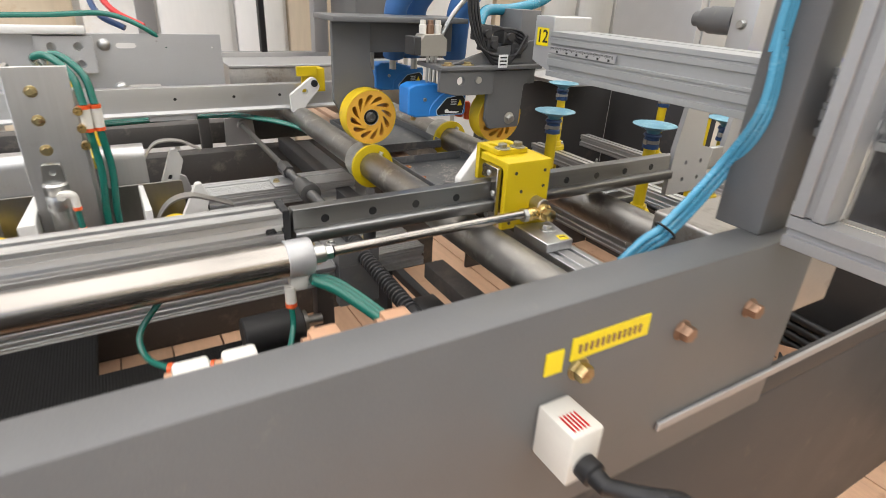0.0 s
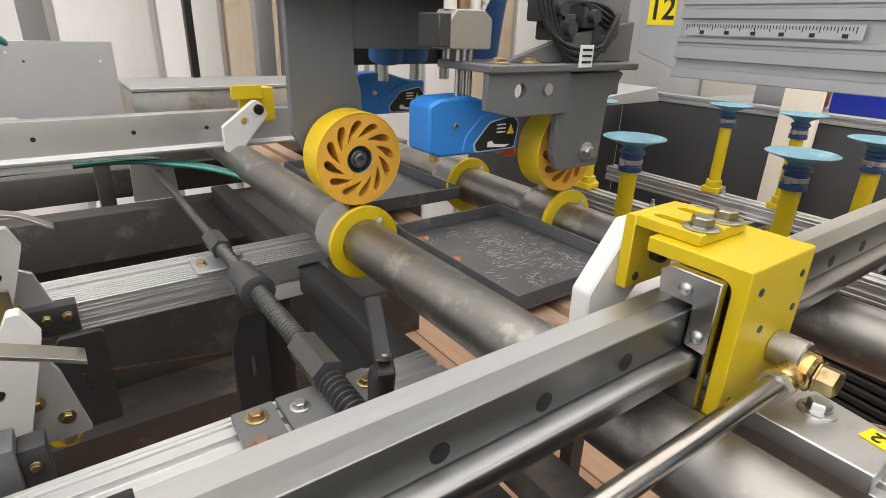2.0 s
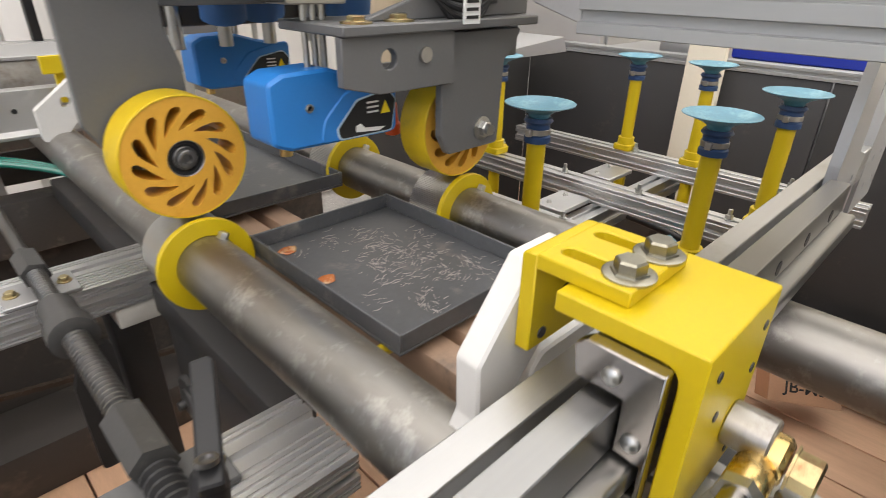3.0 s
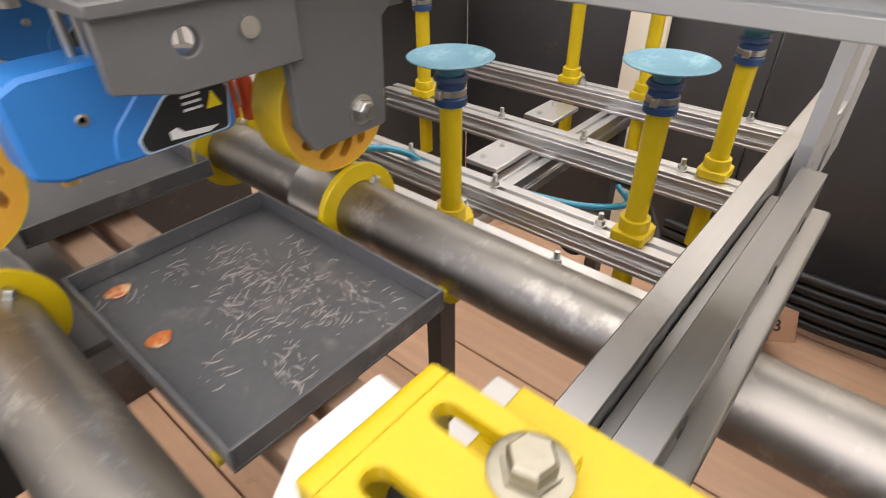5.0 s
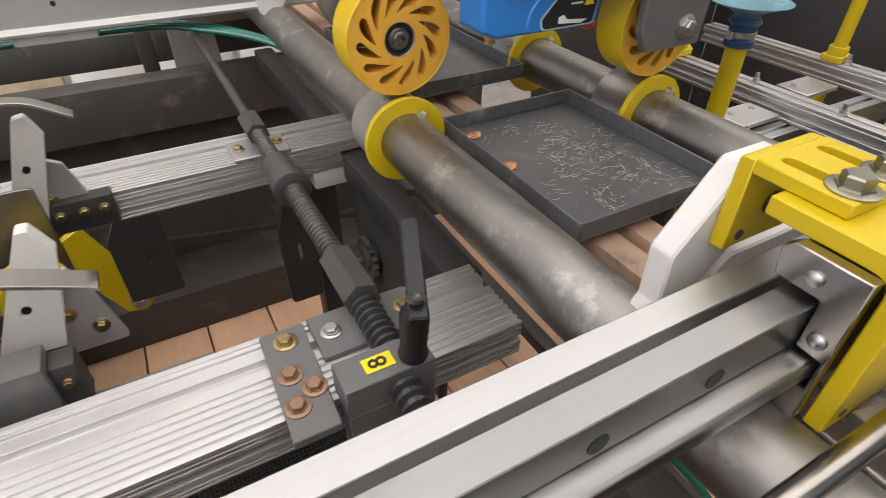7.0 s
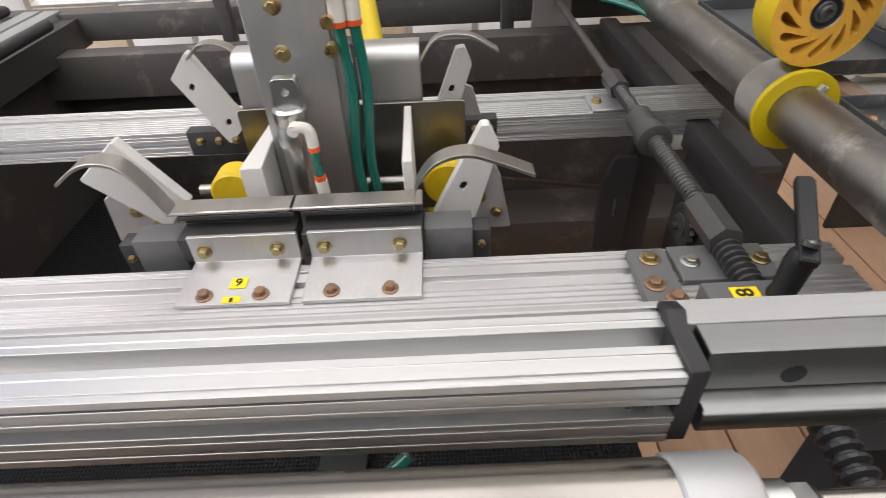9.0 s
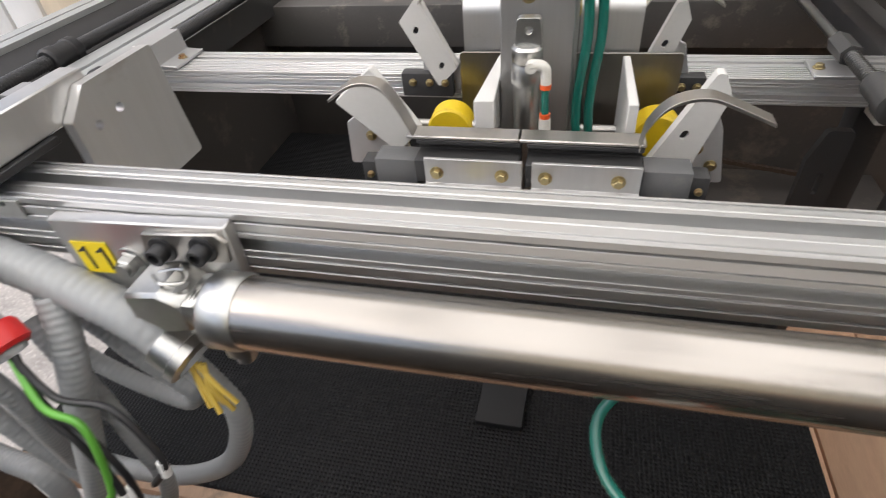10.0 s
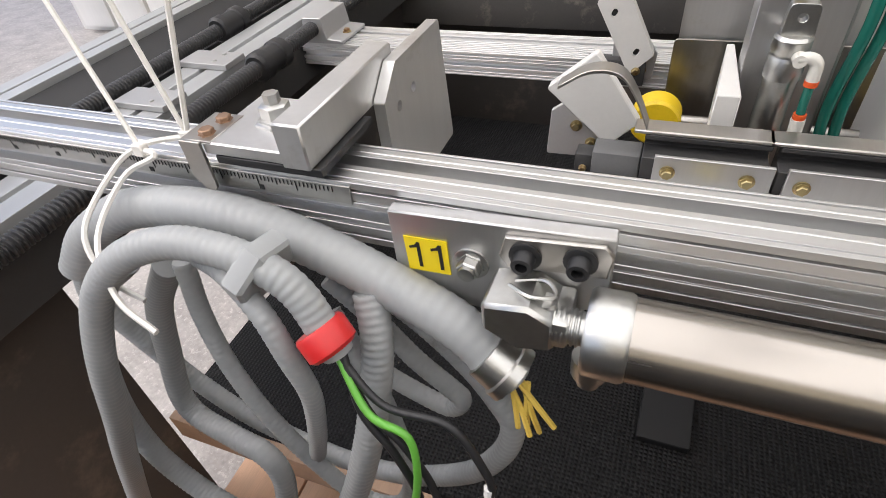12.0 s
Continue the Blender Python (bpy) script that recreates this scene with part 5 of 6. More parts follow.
lone("roller_axle", bm, STEEL, "thin bare steel axle through the small rollers", "axle")
bm = bm_new()
prism(bm, rounded([(-0.60, 1.02), (-0.545, 1.02), (-0.555, 1.065), (-0.585, 1.068)], 0.012), "y", 0.846, 0.852, holes=[circle(-0.572, 1.05, 0.003, 8)], bevel=0.0008)
lone("end_lug", bm, ZINC, "rounded steel lug at the cross bar's edge", "lug")


# ---- adjusting screws ----
def adjusting_screw():
    x, z = 0.303, 1.078
    t = thing("adjusting_screw", (x, 1.2, z), "black adjusting screw with smooth rod, threads and couplings", "screw")

    def add(name, mat, f, *a, **k):
        b = bm_new()
        f(b, *a, **k)
        return part(name, b, mat, t, sharp=25)

    add("smooth_rod", THREAD, rod, (x, 1.66, z), (x, 1.17, z), 0.0068, 20)
    add("bearing_collar", FRAME, pipe, (x, 1.648, z), (x, 1.635, z), 0.014, 0.0069)
    add("rear_nut", GUNMETAL, lathe, (x, 1.215, z), (x, 0, z), [(0, 0.010), (0.001, 0.0145), (0.054, 0.0145), (0.055, 0.010), (0.055, 0)], 6)
    # Black cores cover the groove bottoms: shade of the thread put into colour.
    add("groove_shade_core", BLACKSCREW, rod, (x, 1.158, z), (x, 1.074, z), 0.0079, 16)
    add("groove_shade_core", BLACKSCREW, rod, (x, 1.005, z), (x, 0.876, z), 0.0088, 16)
    add("screw_thread", THREAD, thread, (x, 1.160, z), (x, 1.07, z), 0.0095, 0.0056, 0.0028)
    add("coupling", GUNMETAL, lathe, (x, 1.075, z), (x, 0, z), [(0, 0.012), (0.001, 0.0165), (0.044, 0.0165), (0.046, 0.0205), (0.066, 0.0205), (0.068, 0.015), (0.068, 0)], 28)
    add("screw_thread", THREAD, thread, (x, 1.007, z), (x, 0.872, z), 0.0108, 0.0064, 0.0032)
    add("front_nut", GUNMETAL, lathe, (x, 0.876, z), (x, 0, z), [(0, 0.012), (0.001, 0.0165), (0.062, 0.0165), (0.063, 0.012), (0.063, 0)], 6)
    add("screw_thread", BLACKSCREW, thread, (x, 0.813, z - 0.004), (x, 0.757, z - 0.006), 0.0125, 0.0075, 0.0036)
    add("screw_thread", BLACKSCREW, thread, (x - 0.005, 0.727, z - 0.009), (x - 0.005, 0.56, z - 0.018), 0.0125, 0.0088, 0.0042)
    add("front_rod", BLACK, rod, (x - 0.005, 0.56, z - 0.018), (x - 0.005, 0.332, z - 0.020), 0.0115, 18)
    # rear foot on the second bar
    b = bm_new()
    box(b, (0.266, 1.150, 1.0502), (0.338, 1.205, 1.0552), 0.001)
    foot = part("rear_foot", b, FRAME, t, "grey mounting foot")
    for fx in (0.277, 0.327):
        bolt(foot, (fx, 1.178, 1.0552), (0, 0, 1), 0.0055, 0.0045, BRASSY, 1.4)
    b = bm_new()
    box(b, (0.258, 0.784, 1.0562), (0.346, 0.832, 1.0622), 0.001)
    foot = part("front_foot", b, GREY, t)
    for fx, m in ((0.272, ZINC), (0.336, BRASSY)):
        bolt(foot, (fx, 0.808, 1.0622), (0, 0, 1), 0.0058, 0.0045, m, 1.5)


adjusting_screw()


def clamp_lever():
    t = thing("clamp_lever", (0.311, 0.712, 1.085), "black clamping lever standing on a numbered steel block", "lever")
    b = bm_new()
    lathe(b, (0.311, 0.737, 1.0842), (0.314, 0.737, 1.134), [(0, 0.0105), (0.003, 0.0112), (0.008, 0.0095), (0.034, 0.0108), (0.042, 0.010), (0.047, 0.007), (0.047, 0)], 24)
    hub = part("hub", b, BLACK, t)
    b = bm_new()
    prism(b, rounded([(-0.007, -0.008), (0.007, -0.008), (0.0085, 0.078), (0.005, 0.082), (-0.006, 0.080)], 0.002), "z", -0.004, 0.005, m=Matrix.Translation((0.314, 0.733, 1.128)) @ pose(0, 0, 0, 14, 0, -21), bevel=0.0015)
    part("arm", b, BLACK, t)
    b = bm_new()
    lathe(b, (0.3145, 0.736, 1.136), (0.320, 0.745, 1.17), [(0, 0.0065), (0.003, 0.0065), (0.003, 0.0042), (0.001, 0.0036), (0.001, 0)], 16)
    part("screw", b, THREAD, hub)
    b = bm_new()
    box(b, (0.256, 0.727, 1.0565), (0.324, 0.757, 1.0842), 0.0010)
    box(b, (0.256, 0.7272, 0.985), (0.324, 0.7475, 1.0564), 0.0010)
    part("block", b, GREY, t)
    number_label(t, "8", (0.286, 0.742, 1.0843), (0, 1, 0), (-1, 0, 0), 0.0135, 0.022, 0.019)


clamp_lever()


def bolt_plate():
    t = thing("joint_plate", (0.237, 0.785, 1.062), "grey steel joint plate with four rusty bolts", "plate")
    b = bm_new()
    prism(b, rounded([(0.216, 0.722), (0.250, 0.722), (0.254, 0.828), (0.219, 0.828)], 0.002), "z", 1.0562, 1.0640, bevel=0.0008)
    part("plate", b, GREY, t)
    for x, y, m in ((0.236, 0.812, BRASSY), (0.230, 0.778, COPPER), (0.243, 0.760, COPPER), (0.227, 0.748, COPPER)):
        bolt(t, (x, y, 1.064), (0, 0, 1), 0.006, 0.0048, m, 1.6)


bolt_plate()


def left_screw(x, z, y0, y1, nuts, label):
    t = thing("adjusting_screw", (x, 1.0, z), label, "screw", "left adjusting screws")
    b = bm_new()
    thread(b, (x, y0, z), (x, y1, z), 0.0125, 0.0062, 0.0026)
    part("screw_thread", b, BLACKSCREW, t)
    for y in nuts:
        b = bm_new()
        lathe(b, (x, y, z), (x, 9, z), [(0, 0.018), (0.004, 0.0225), (0.020, 0.0225), (0.022, 0.020), (0.050, 0.020), (0.052, 0.0225), (0.068, 0.0225), (0.072, 0.018), (0.072, 0)], 20)
        part("nut", b, BLACK, t, "black plastic nut")
    return t


left_screw(-0.768, 1.075, 0.40, 1.64, (0.985,), "black threaded adjusting screw with a plastic nut")
left_screw(-0.957, 1.070, 0.40, 1.80, (1.13,), "black threaded adjusting screw along the side frame")
bm = bm_new()
foot = thing("screw_foot", (-0.762, 1.18, 1.05), "grey steel foot clamping the screw to the cross bar", "bracket")
prism(bm, rounded([(-0.79, 1.0502), (-0.715, 1.0502), (-0.715, 1.056), (-0.745, 1.058), (-0.750, 1.092), (-0.786, 1.092)], 0.002), "y", 1.15, 1.235, bevel=0.001)
part("saddle", bm, FRAME, foot)
bolt(foot, (-0.727, 1.19, 1.057), (0, 0, 1), 0.0055, 0.0045, BRASSY, 1.4)


def side_frame():
    t = thing("linear_slide", (-0.98, 1.0, 0.25), "light grey side frame profiles with black covers", "frame")

    def bar(name, mat, pts, y0=0.30, y1=1.82, bevel=0.0008):
        b = bm_new()
        prism(b, pts, "y", y0, y1, bevel=bevel)
        return part(name, b, mat, t)

    bar("outer_profile", LIGHTGREY, slotted(-1.150, -1.085, 1.03, 1.082, top=((-1.117, 0.008, 0.006),), far=((1.055, 0.008, 0.006),)))
    bar("cover_strip", BLACK, [(-1.083, 1.04), (-1.000, 1.02), (-1.000, 1.035), (-1.083, 1.072)])
    bar("inner_profile", LIGHTGREY, slotted(-0.930, -0.845, 1.015, 1.060, top=((-0.888, 0.012, 0.008),), far=((1.035, 0.010, 0.008),)))
    # Dark strip standing in for the shade between cover and inner profile.
    bar("gap_shade_strip", DARK, [(-0.998, 1.0), (-0.932, 1.0), (-0.932, 1.012), (-0.998, 1.012)])
    bar("inner_beam", DARK, [(-0.843, 0.98), (-0.80, 0.98), (-0.80, 1.045), (-0.843, 1.045)])
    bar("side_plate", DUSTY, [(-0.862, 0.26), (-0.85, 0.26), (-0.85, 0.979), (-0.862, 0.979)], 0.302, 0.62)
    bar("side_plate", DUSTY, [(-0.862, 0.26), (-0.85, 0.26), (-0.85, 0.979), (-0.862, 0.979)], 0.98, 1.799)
    for y in (0.86, 1.00):
        b = bm_new()
        box(b, (-0.934, y, 1.0605), (-0.840, y + 0.05, 1.070), 0.001)
        plate = part("joint_plate", b, FRAME, t)
        for k in (0.012, 0.038):
            bolt(plate, (-0.87, y + k, 1.070), (0, 0, 1), 0.0035, 0.002, ZINC, 0)


side_frame()


# ---- clamp bracket on the extrusion ----
def stop_bracket():
    t = thing("stop_bracket", (-0.38, 0.58, 1.237), "machined aluminium stop bracket bolted on the extrusion", "bracket")
    b = bm_new()
    box(b, (-0.418, 0.545, 1.2375), (-0.352, 0.602, 1.2425), 0.0005)
    part("rubber_pad", b, BLACK, t)
    b = bm_new()
    prism(b, rounded([(-0.424, 0.545), (-0.373, 0.545), (-0.373, 0.600, 0.003), (-0.424, 0.600)], 0.001), "z", 1.2427, 1.2500, bevel=0.0008)
    part("base", b, ALU_Z, t)
    b = bm_new()
    box(b, (-0.3725, 0.542, 1.2427), (-0.356, 0.645, 1.268), 0.001)
    part("upright_bar", b, ALU_Z, t)
    b = bm_new()
    prism(b, rounded([(0.612, 1.17), (0.712, 1.17), (0.702, 1.262), (0.632, 1.262), (0.612, 1.245)], 0.003), "x", -0.3555, -0.348, holes=[circle(0.630, 1.235, 0.0035, 10), circle(0.652, 1.237, 0.0035, 10)], bevel=0.0008)
    part("face_plate", b, ALU_Z, t)
    b = bm_new()
    lathe(b, (-0.394, 0.574, 1.250), (-0.394, 0.574, 2), [(0, 0.0125), (0.0015, 0.0125), (0.002, 0.0105), (0.0035, 0.0105), (0.0036, 0.0085), (0.010, 0.0085), (0.011, 0.007), (0.011, 0.0045), (0.0165, 0.0045), (0.0165, 0)], 6)
    part("flange_nut", b, ZINC, t)
    b = bm_new()
    prism(b, rounded([(-0.438, 1.2505), (-0.424, 1.2505), (-0.424, 1.222), (-0.430, 1.216), (-0.438, 1.228)], 0.001), "y", 0.5430, 0.5450, bevel=0.0003)
    box(b, (-0.438, 0.5451, 1.2490), (-0.418, 0.575, 1.2505), 0.0003)
    ptr = part("pointer", b, STEEL, t, "bent steel pointer over the rule")
    for y in (0.553, 0.568):
        bolt(ptr, (-0.426, y, 1.2505), (0, 0, 1), 0.0042, 0.003, COPPER, 0)


stop_bracket()


# ---- coiled conduit and its ties ----
def coil():
    t = thing("conduit_coil", (-0.42, 0.51, 1.09), "coil of grey flexible conduit tied to the extrusion", "conduit")

    def run(name, pts, r, mat=CONDUIT, ridge=0.0005, seg=16, parent=None, label=""):
        b = bm_new()
        tube(b, pts, r, seg, 8, ridge, 0.0062 if r > 0.01 else 0.0044)
        return part(name, b, mat, parent or t, label, 60)

    run("big_conduit", [(-0.249, 0.523, 1.141), (-0.276, 0.527, 1.167), (-0.311, 0.532, 1.181), (-0.354, 0.536, 1.195), (-0.398, 0.537, 1.206), (-0.443, 0.536, 1.209), (-0.495, 0.534, 1.200), (-0.541, 0.529, 1.174), (-0.571, 0.525, 1.141)], 0.0124)
    b = bm_new()
    lathe(b, (-0.263, 0.524, 1.157), (-0.237, 0.519, 1.140), [(0, 0.0145), (0.012, 0.0150), (0.013, 0.0165), (0.019, 0.0165), (0.020, 0.013), (0.020, 0)], 20)
    part("ferrule", b, ZINC, t, "metal conduit ferrule")
    for k, (dx, dz) in enumerate(((0.016, -0.034), (0.006, -0.032), (0.022, -0.026), (0.011, -0.038), (0.001, -0.036))):
        b = bm_new()
        s = (-0.246 + 0.003 * (k - 2), 0.520, 1.145)
        tube(b, [s, (s[0] + dx * 0.6, 0.515, s[2] + dz * 0.5), (s[0] + dx, 0.510 + 0.002 * k, s[2] + dz)], 0.0017, 6, 4)
        part("wire_end", b, YWIRE, t, "cut yellow wire end")
    run("inner_conduit", [(-0.332, 0.493, 1.169), (-0.349, 0.499, 1.201), (-0.369, 0.500, 1.215), (-0.395, 0.500, 1.220), (-0.422, 0.497, 1.220), (-0.451, 0.490, 1.209), (-0.476, 0.483, 1.185), (-0.493, 0.477, 1.154), (-0.507, 0.470, 1.115), (-0.525, 0.464, 1.061), (-0.555, 0.458, 0.987), (-0.606, 0.453, 0.862), (-0.687, 0.449, 0.662)], 0.0085)
    b = bm_new()
    lathe(b, (-0.379, 0.505, 1.210), (-0.361, 0.502, 1.201), [(0, 0.0200), (0.002, 0.0212), (0.010, 0.0212), (0.012, 0.019), (0.012, 0.011)], 6)
    part("lock_nut", b, CONDUIT, t, "grey plastic gland nut")
    b = bm_new()
    lathe(b, (-0.342, 0.496, 1.183), (-0.329, 0.491, 1.168), [(0, 0.0128), (0.002, 0.0140), (0.013, 0.0140), (0.015, 0.012), (0.015, 0.0)], 24)
    part("red_bushing", b, RED, t, "red insulating bushing")
    run("conduit_loop", [(-0.567, 0.527, 1.147), (-0.592, 0.529, 1.099), (-0.586, 0.534, 1.062), (-0.576, 0.536, 1.036), (-0.546, 0.538, 0.990), (-0.504, 0.538, 0.956), (-0.459, 0.538, 0.940), (-0.398, 0.536, 0.935), (-0.341, 0.534, 0.952), (-0.287, 0.531, 0.995), (-0.260, 0.531, 1.038), (-0.252, 0.534, 1.073), (-0.263, 0.538, 1.094), (-0.281, 0.542, 1.116), (-0.307, 0.544, 1.143), (-0.336, 0.547, 1.162)], 0.0078)
    run("conduit_loop", [(-0.328, 0.526, 1.182), (-0.322, 0.514, 1.158), (-0.323, 0.501, 1.125), (-0.332, 0.488, 1.077), (-0.350, 0.479, 1.019), (-0.379, 0.473, 0.958), (-0.433, 0.470, 0.913), (-0.490, 0.475, 0.899), (-0.536, 0.478, 0.917), (-0.565, 0.481, 0.954), (-0.571, 0.485, 1.007), (-0.559, 0.489, 1.063), (-0.535, 0.494, 1.120), (-0.505, 0.499, 1.164), (-0.474, 0.503, 1.190)], 0.0088)
    run("conduit_loop", [(-0.426, 0.514, 1.195), (-0.395, 0.501, 1.202), (-0.369, 0.490, 1.190), (-0.359, 0.486, 1.164), (-0.357, 0.488, 1.128), (-0.372, 0.494, 1.072), (-0.394, 0.503, 1.011)], 0.0059)
    run("conduit_loop", [(-0.471, 0.523, 1.169), (-0.509, 0.525, 1.118), (-0.530, 0.523, 1.060), (-0.540, 0.516, 1.005), (-0.527, 0.512, 0.983), (-0.487, 0.507, 0.978), (-0.454, 0.503, 0.975), (-0.443, 0.499, 0.950), (-0.449, 0.492, 0.900), (-0.458, 0.486, 0.818)], 0.0090)
    run("conduit_loop", [(-0.445, 0.516, 1.185), (-0.445, 0.514, 1.172), (-0.445, 0.510, 1.145), (-0.439, 0.505, 1.110), (-0.427, 0.501, 1.073), (-0.412, 0.499, 1.041), (-0.393, 0.499, 1.004), (-0.370, 0.499, 0.974), (-0.347, 0.501, 0.966), (-0.329, 0.503, 0.977), (-0.317, 0.505, 1.017), (-0.319, 0.507, 1.062), (-0.329, 0.512, 1.109), (-0.341, 0.516, 1.141), (-0.356, 0.523, 1.161)], 0.0059)
    run("conduit_loop", [(-0.371, 0.547, 1.161), (-0.344, 0.547, 1.131), (-0.319, 0.544, 1.104), (-0.296, 0.542, 1.085), (-0.288, 0.541, 1.076), (-0.298, 0.541, 1.063), (-0.324, 0.542, 1.070), (-0.353, 0.543, 1.085), (-0.373, 0.544, 1.101)], 0.0062)
    s = (-0.331, 0.491, 1.172)
    for k, pts in enumerate(([(-0.304, 0.481, 1.153), (-0.269, 0.480, 1.153), (-0.251, 0.475, 1.132), (-0.246, 0.471, 1.116), (-0.259, 0.468, 1.098)],
                             [(-0.311, 0.478, 1.148), (-0.292, 0.474, 1.131), (-0.276, 0.468, 1.103), (-0.274, 0.462, 1.072)],
                             [(-0.315, 0.477, 1.148), (-0.297, 0.471, 1.126), (-0.284, 0.465, 1.096), (-0.282, 0.458, 1.063)])):
        run("core_wire", [(s[0] + 0.002 * k, s[1], s[2])] + pts, 0.0022, BLACK, 0, 8)
    wire = run("earth_wire", [s, (-0.310, 0.476, 1.150), (-0.289, 0.474, 1.142), (-0.284, 0.468, 1.120), (-0.287, 0.462, 1.092), (-0.292, 0.458, 1.083)], 0.0022, YGREEN, 0, 8, None, "green earth wire")
    b = bm_new()
    for k in range(5):
        tube(b, [(-0.292, 0.458, 1.084), (-0.296 - 0.002 * k, 0.455, 1.073), (-0.302 - 0.003 * k, 0.454 + 0.0015 * k, 1.065 - 0.002 * k)], 0.0007, 5, 3)
    part("bare_strands", b, COPPER, wire)
    b = bm_new()
    for p, q in (((-0.247, 0.472, 1.120), (-0.247, 0.470, 1.109)), ((-0.276, 0.466, 1.094), (-0.275, 0.463, 1.081)), ((-0.283, 0.463, 1.087), (-0.282, 0.459, 1.074))):
        b = bm_new()
        rod(b, p, q, 0.0029, 8)
        part("wire_sleeve", b, PAPER, t, "white wire sleeve")
    return t


coil()


def zip_tie(loop, tails):
    t = thing("zip_tie", loop[0], "white nylon cable tie with long upward tails", "cable tie", "cable ties")
    b = bm_new()
    tube(b, loop, 0.0018, 6, 6)
    part("band", b, TIE, t)
    b = bm_new()
    h = Vector(loop[0])
    box(b, h - Vector((0.004, 0.003, 0.004)), h + Vector((0.004, 0.003, 0.004)), 0.001)
    part("head", b, TIE, t)
    for k in tails:
        b = bm_new()
        tube(b, [loop[0], k, tuple(Vector(k) + (Vector(k) - h) * 2)], 0.0016, 6, 4)
        part("tail", b, TIE, t)


zip_tie([(-0.452, 0.562, 1.2405), (-0.474, 0.548, 1.240), (-0.492, 0.536, 1.228), (-0.497, 0.505, 1.206), (-0.480, 0.492, 1.185), (-0.455, 0.490, 1.175)], [(-0.474, 0.570, 1.313), (-0.434, 0.570, 1.316)])
zip_tie([(-0.474, 0.546, 1.2385), (-0.462, 0.543, 1.237), (-0.483, 0.534, 1.226), (-0.480, 0.500, 1.208), (-0.455, 0.478, 1.190), (-0.425, 0.470, 1.180)], [(-0.522, 0.570, 1.312)])


# ---- hoses under the rail ----
for k in range(3):
    d = 0.008 * k
    air_hose([(0.150, 0.510 + d * 0.4, 1.168), (0.180, 0.495 + d, 1.150 + d * 0.4), (0.230, 0.45 + d, 1.105 + d * 0.5), (0.275, 0.40 + d, 1.04 + d * 0.5), (0.30, 0.36 + d, 0.94)], 0.0052, GREEN, "dark green air hose hanging below the cylinder", "hoses below the cylinder")
air_hose([(0.030, 0.556, 1.182), (0.006, 0.543, 1.164), (-0.018, 0.529, 1.139), (-0.016, 0.508, 1.123), (0.001, 0.4845, 1.1203)], 0.0031, GREEN, "dark green air hose looping under the cylinder", "hoses below the cylinder")
air_hose([(0.040, 0.4672, 1.1225), (0.078, 0.462, 1.112), (0.110, 0.488, 1.098), (0.126, 0.514, 1.112), (0.128, 0.521, 1.138)], 0.0034, GREEN, "dark green air hose rising to the cylinder's elbow", "hoses below the cylinder")
bm = bm_new()
tee = thing("hose_union", (0.025, 0.474, 1.12), "ivory push-in union with orange rings on the hanging hose", "fitting")
rod(bm, (0.004, 0.483, 1.1205), (0.036, 0.469, 1.1222), 0.0055, 18, 0.001)
part("body", bm, FITTING, tee)
for a, c in (((0.000, 0.4848, 1.1203), (0.004, 0.483, 1.1205)), ((0.036, 0.469, 1.1222), (0.040, 0.4672, 1.1225))):
    bm = bm_new()
    rod(bm, a, c, 0.0058, 16)
    part("release_ring", bm, ORANGE, tee)
air_hose([(0.40, 0.60, 0.80), (0.45, 0.56, 0.84), (0.52, 0.57, 0.86), (0.58, 0.62, 0.84), (0.62, 0.75, 0.78)], 0.005, GREEN, "dark green air hose lying over the deck", "hoses on the deck")
air_hose([(0.35, 0.62, 0.52), (0.40, 0.58, 0.58), (0.47, 0.60, 0.57), (0.50, 0.68, 0.52), (0.46, 0.74, 0.49), (0.38, 0.72, 0.49)], 0.0045, TEAL, "blue air hose coiled near the deck", "hoses on the deck")


# ---- plate number two with its profile ----
def plate_two():
    t = thing("side_profile", (0.468, 0.4, 1.13), "aluminium profile beside the shaft carrying a numbered plate", "extrusion")
    b = bm_new()
    prism(b, slotted(0.445, 0.492, 1.128, 1.158, top=((0.457, 0.006, 0.005), (0.480, 0.006, 0.005)), near=((1.143, 0.007, 0.006),), far=((1.143, 0.007, 0.006),)), "y", 0.34, 0.572, bevel=0.0005)
    part("bar", b, ALU_Y, t)
    b = bm_new()
    prism(b, [(0.441, 0.470), (0.484, 0.470), (0.496, 0.530), (0.441, 0.540)], "z", 1.1585, 1.1715, bevel=0.0008)
    pl = part("plate", b, ALU_Z, t)
    bolt(pl, (0.473, 0.509, 1.1715), (0, 0, 1), 0.0065, 0.0055, ZINC, 1.6)
    number_label(pl, "2", (0.474, 0.4795, 1.1716), (0.2, 1, 0), (-1, 0.2, 0), 0.013, 0.013, 0.012)


plate_two()


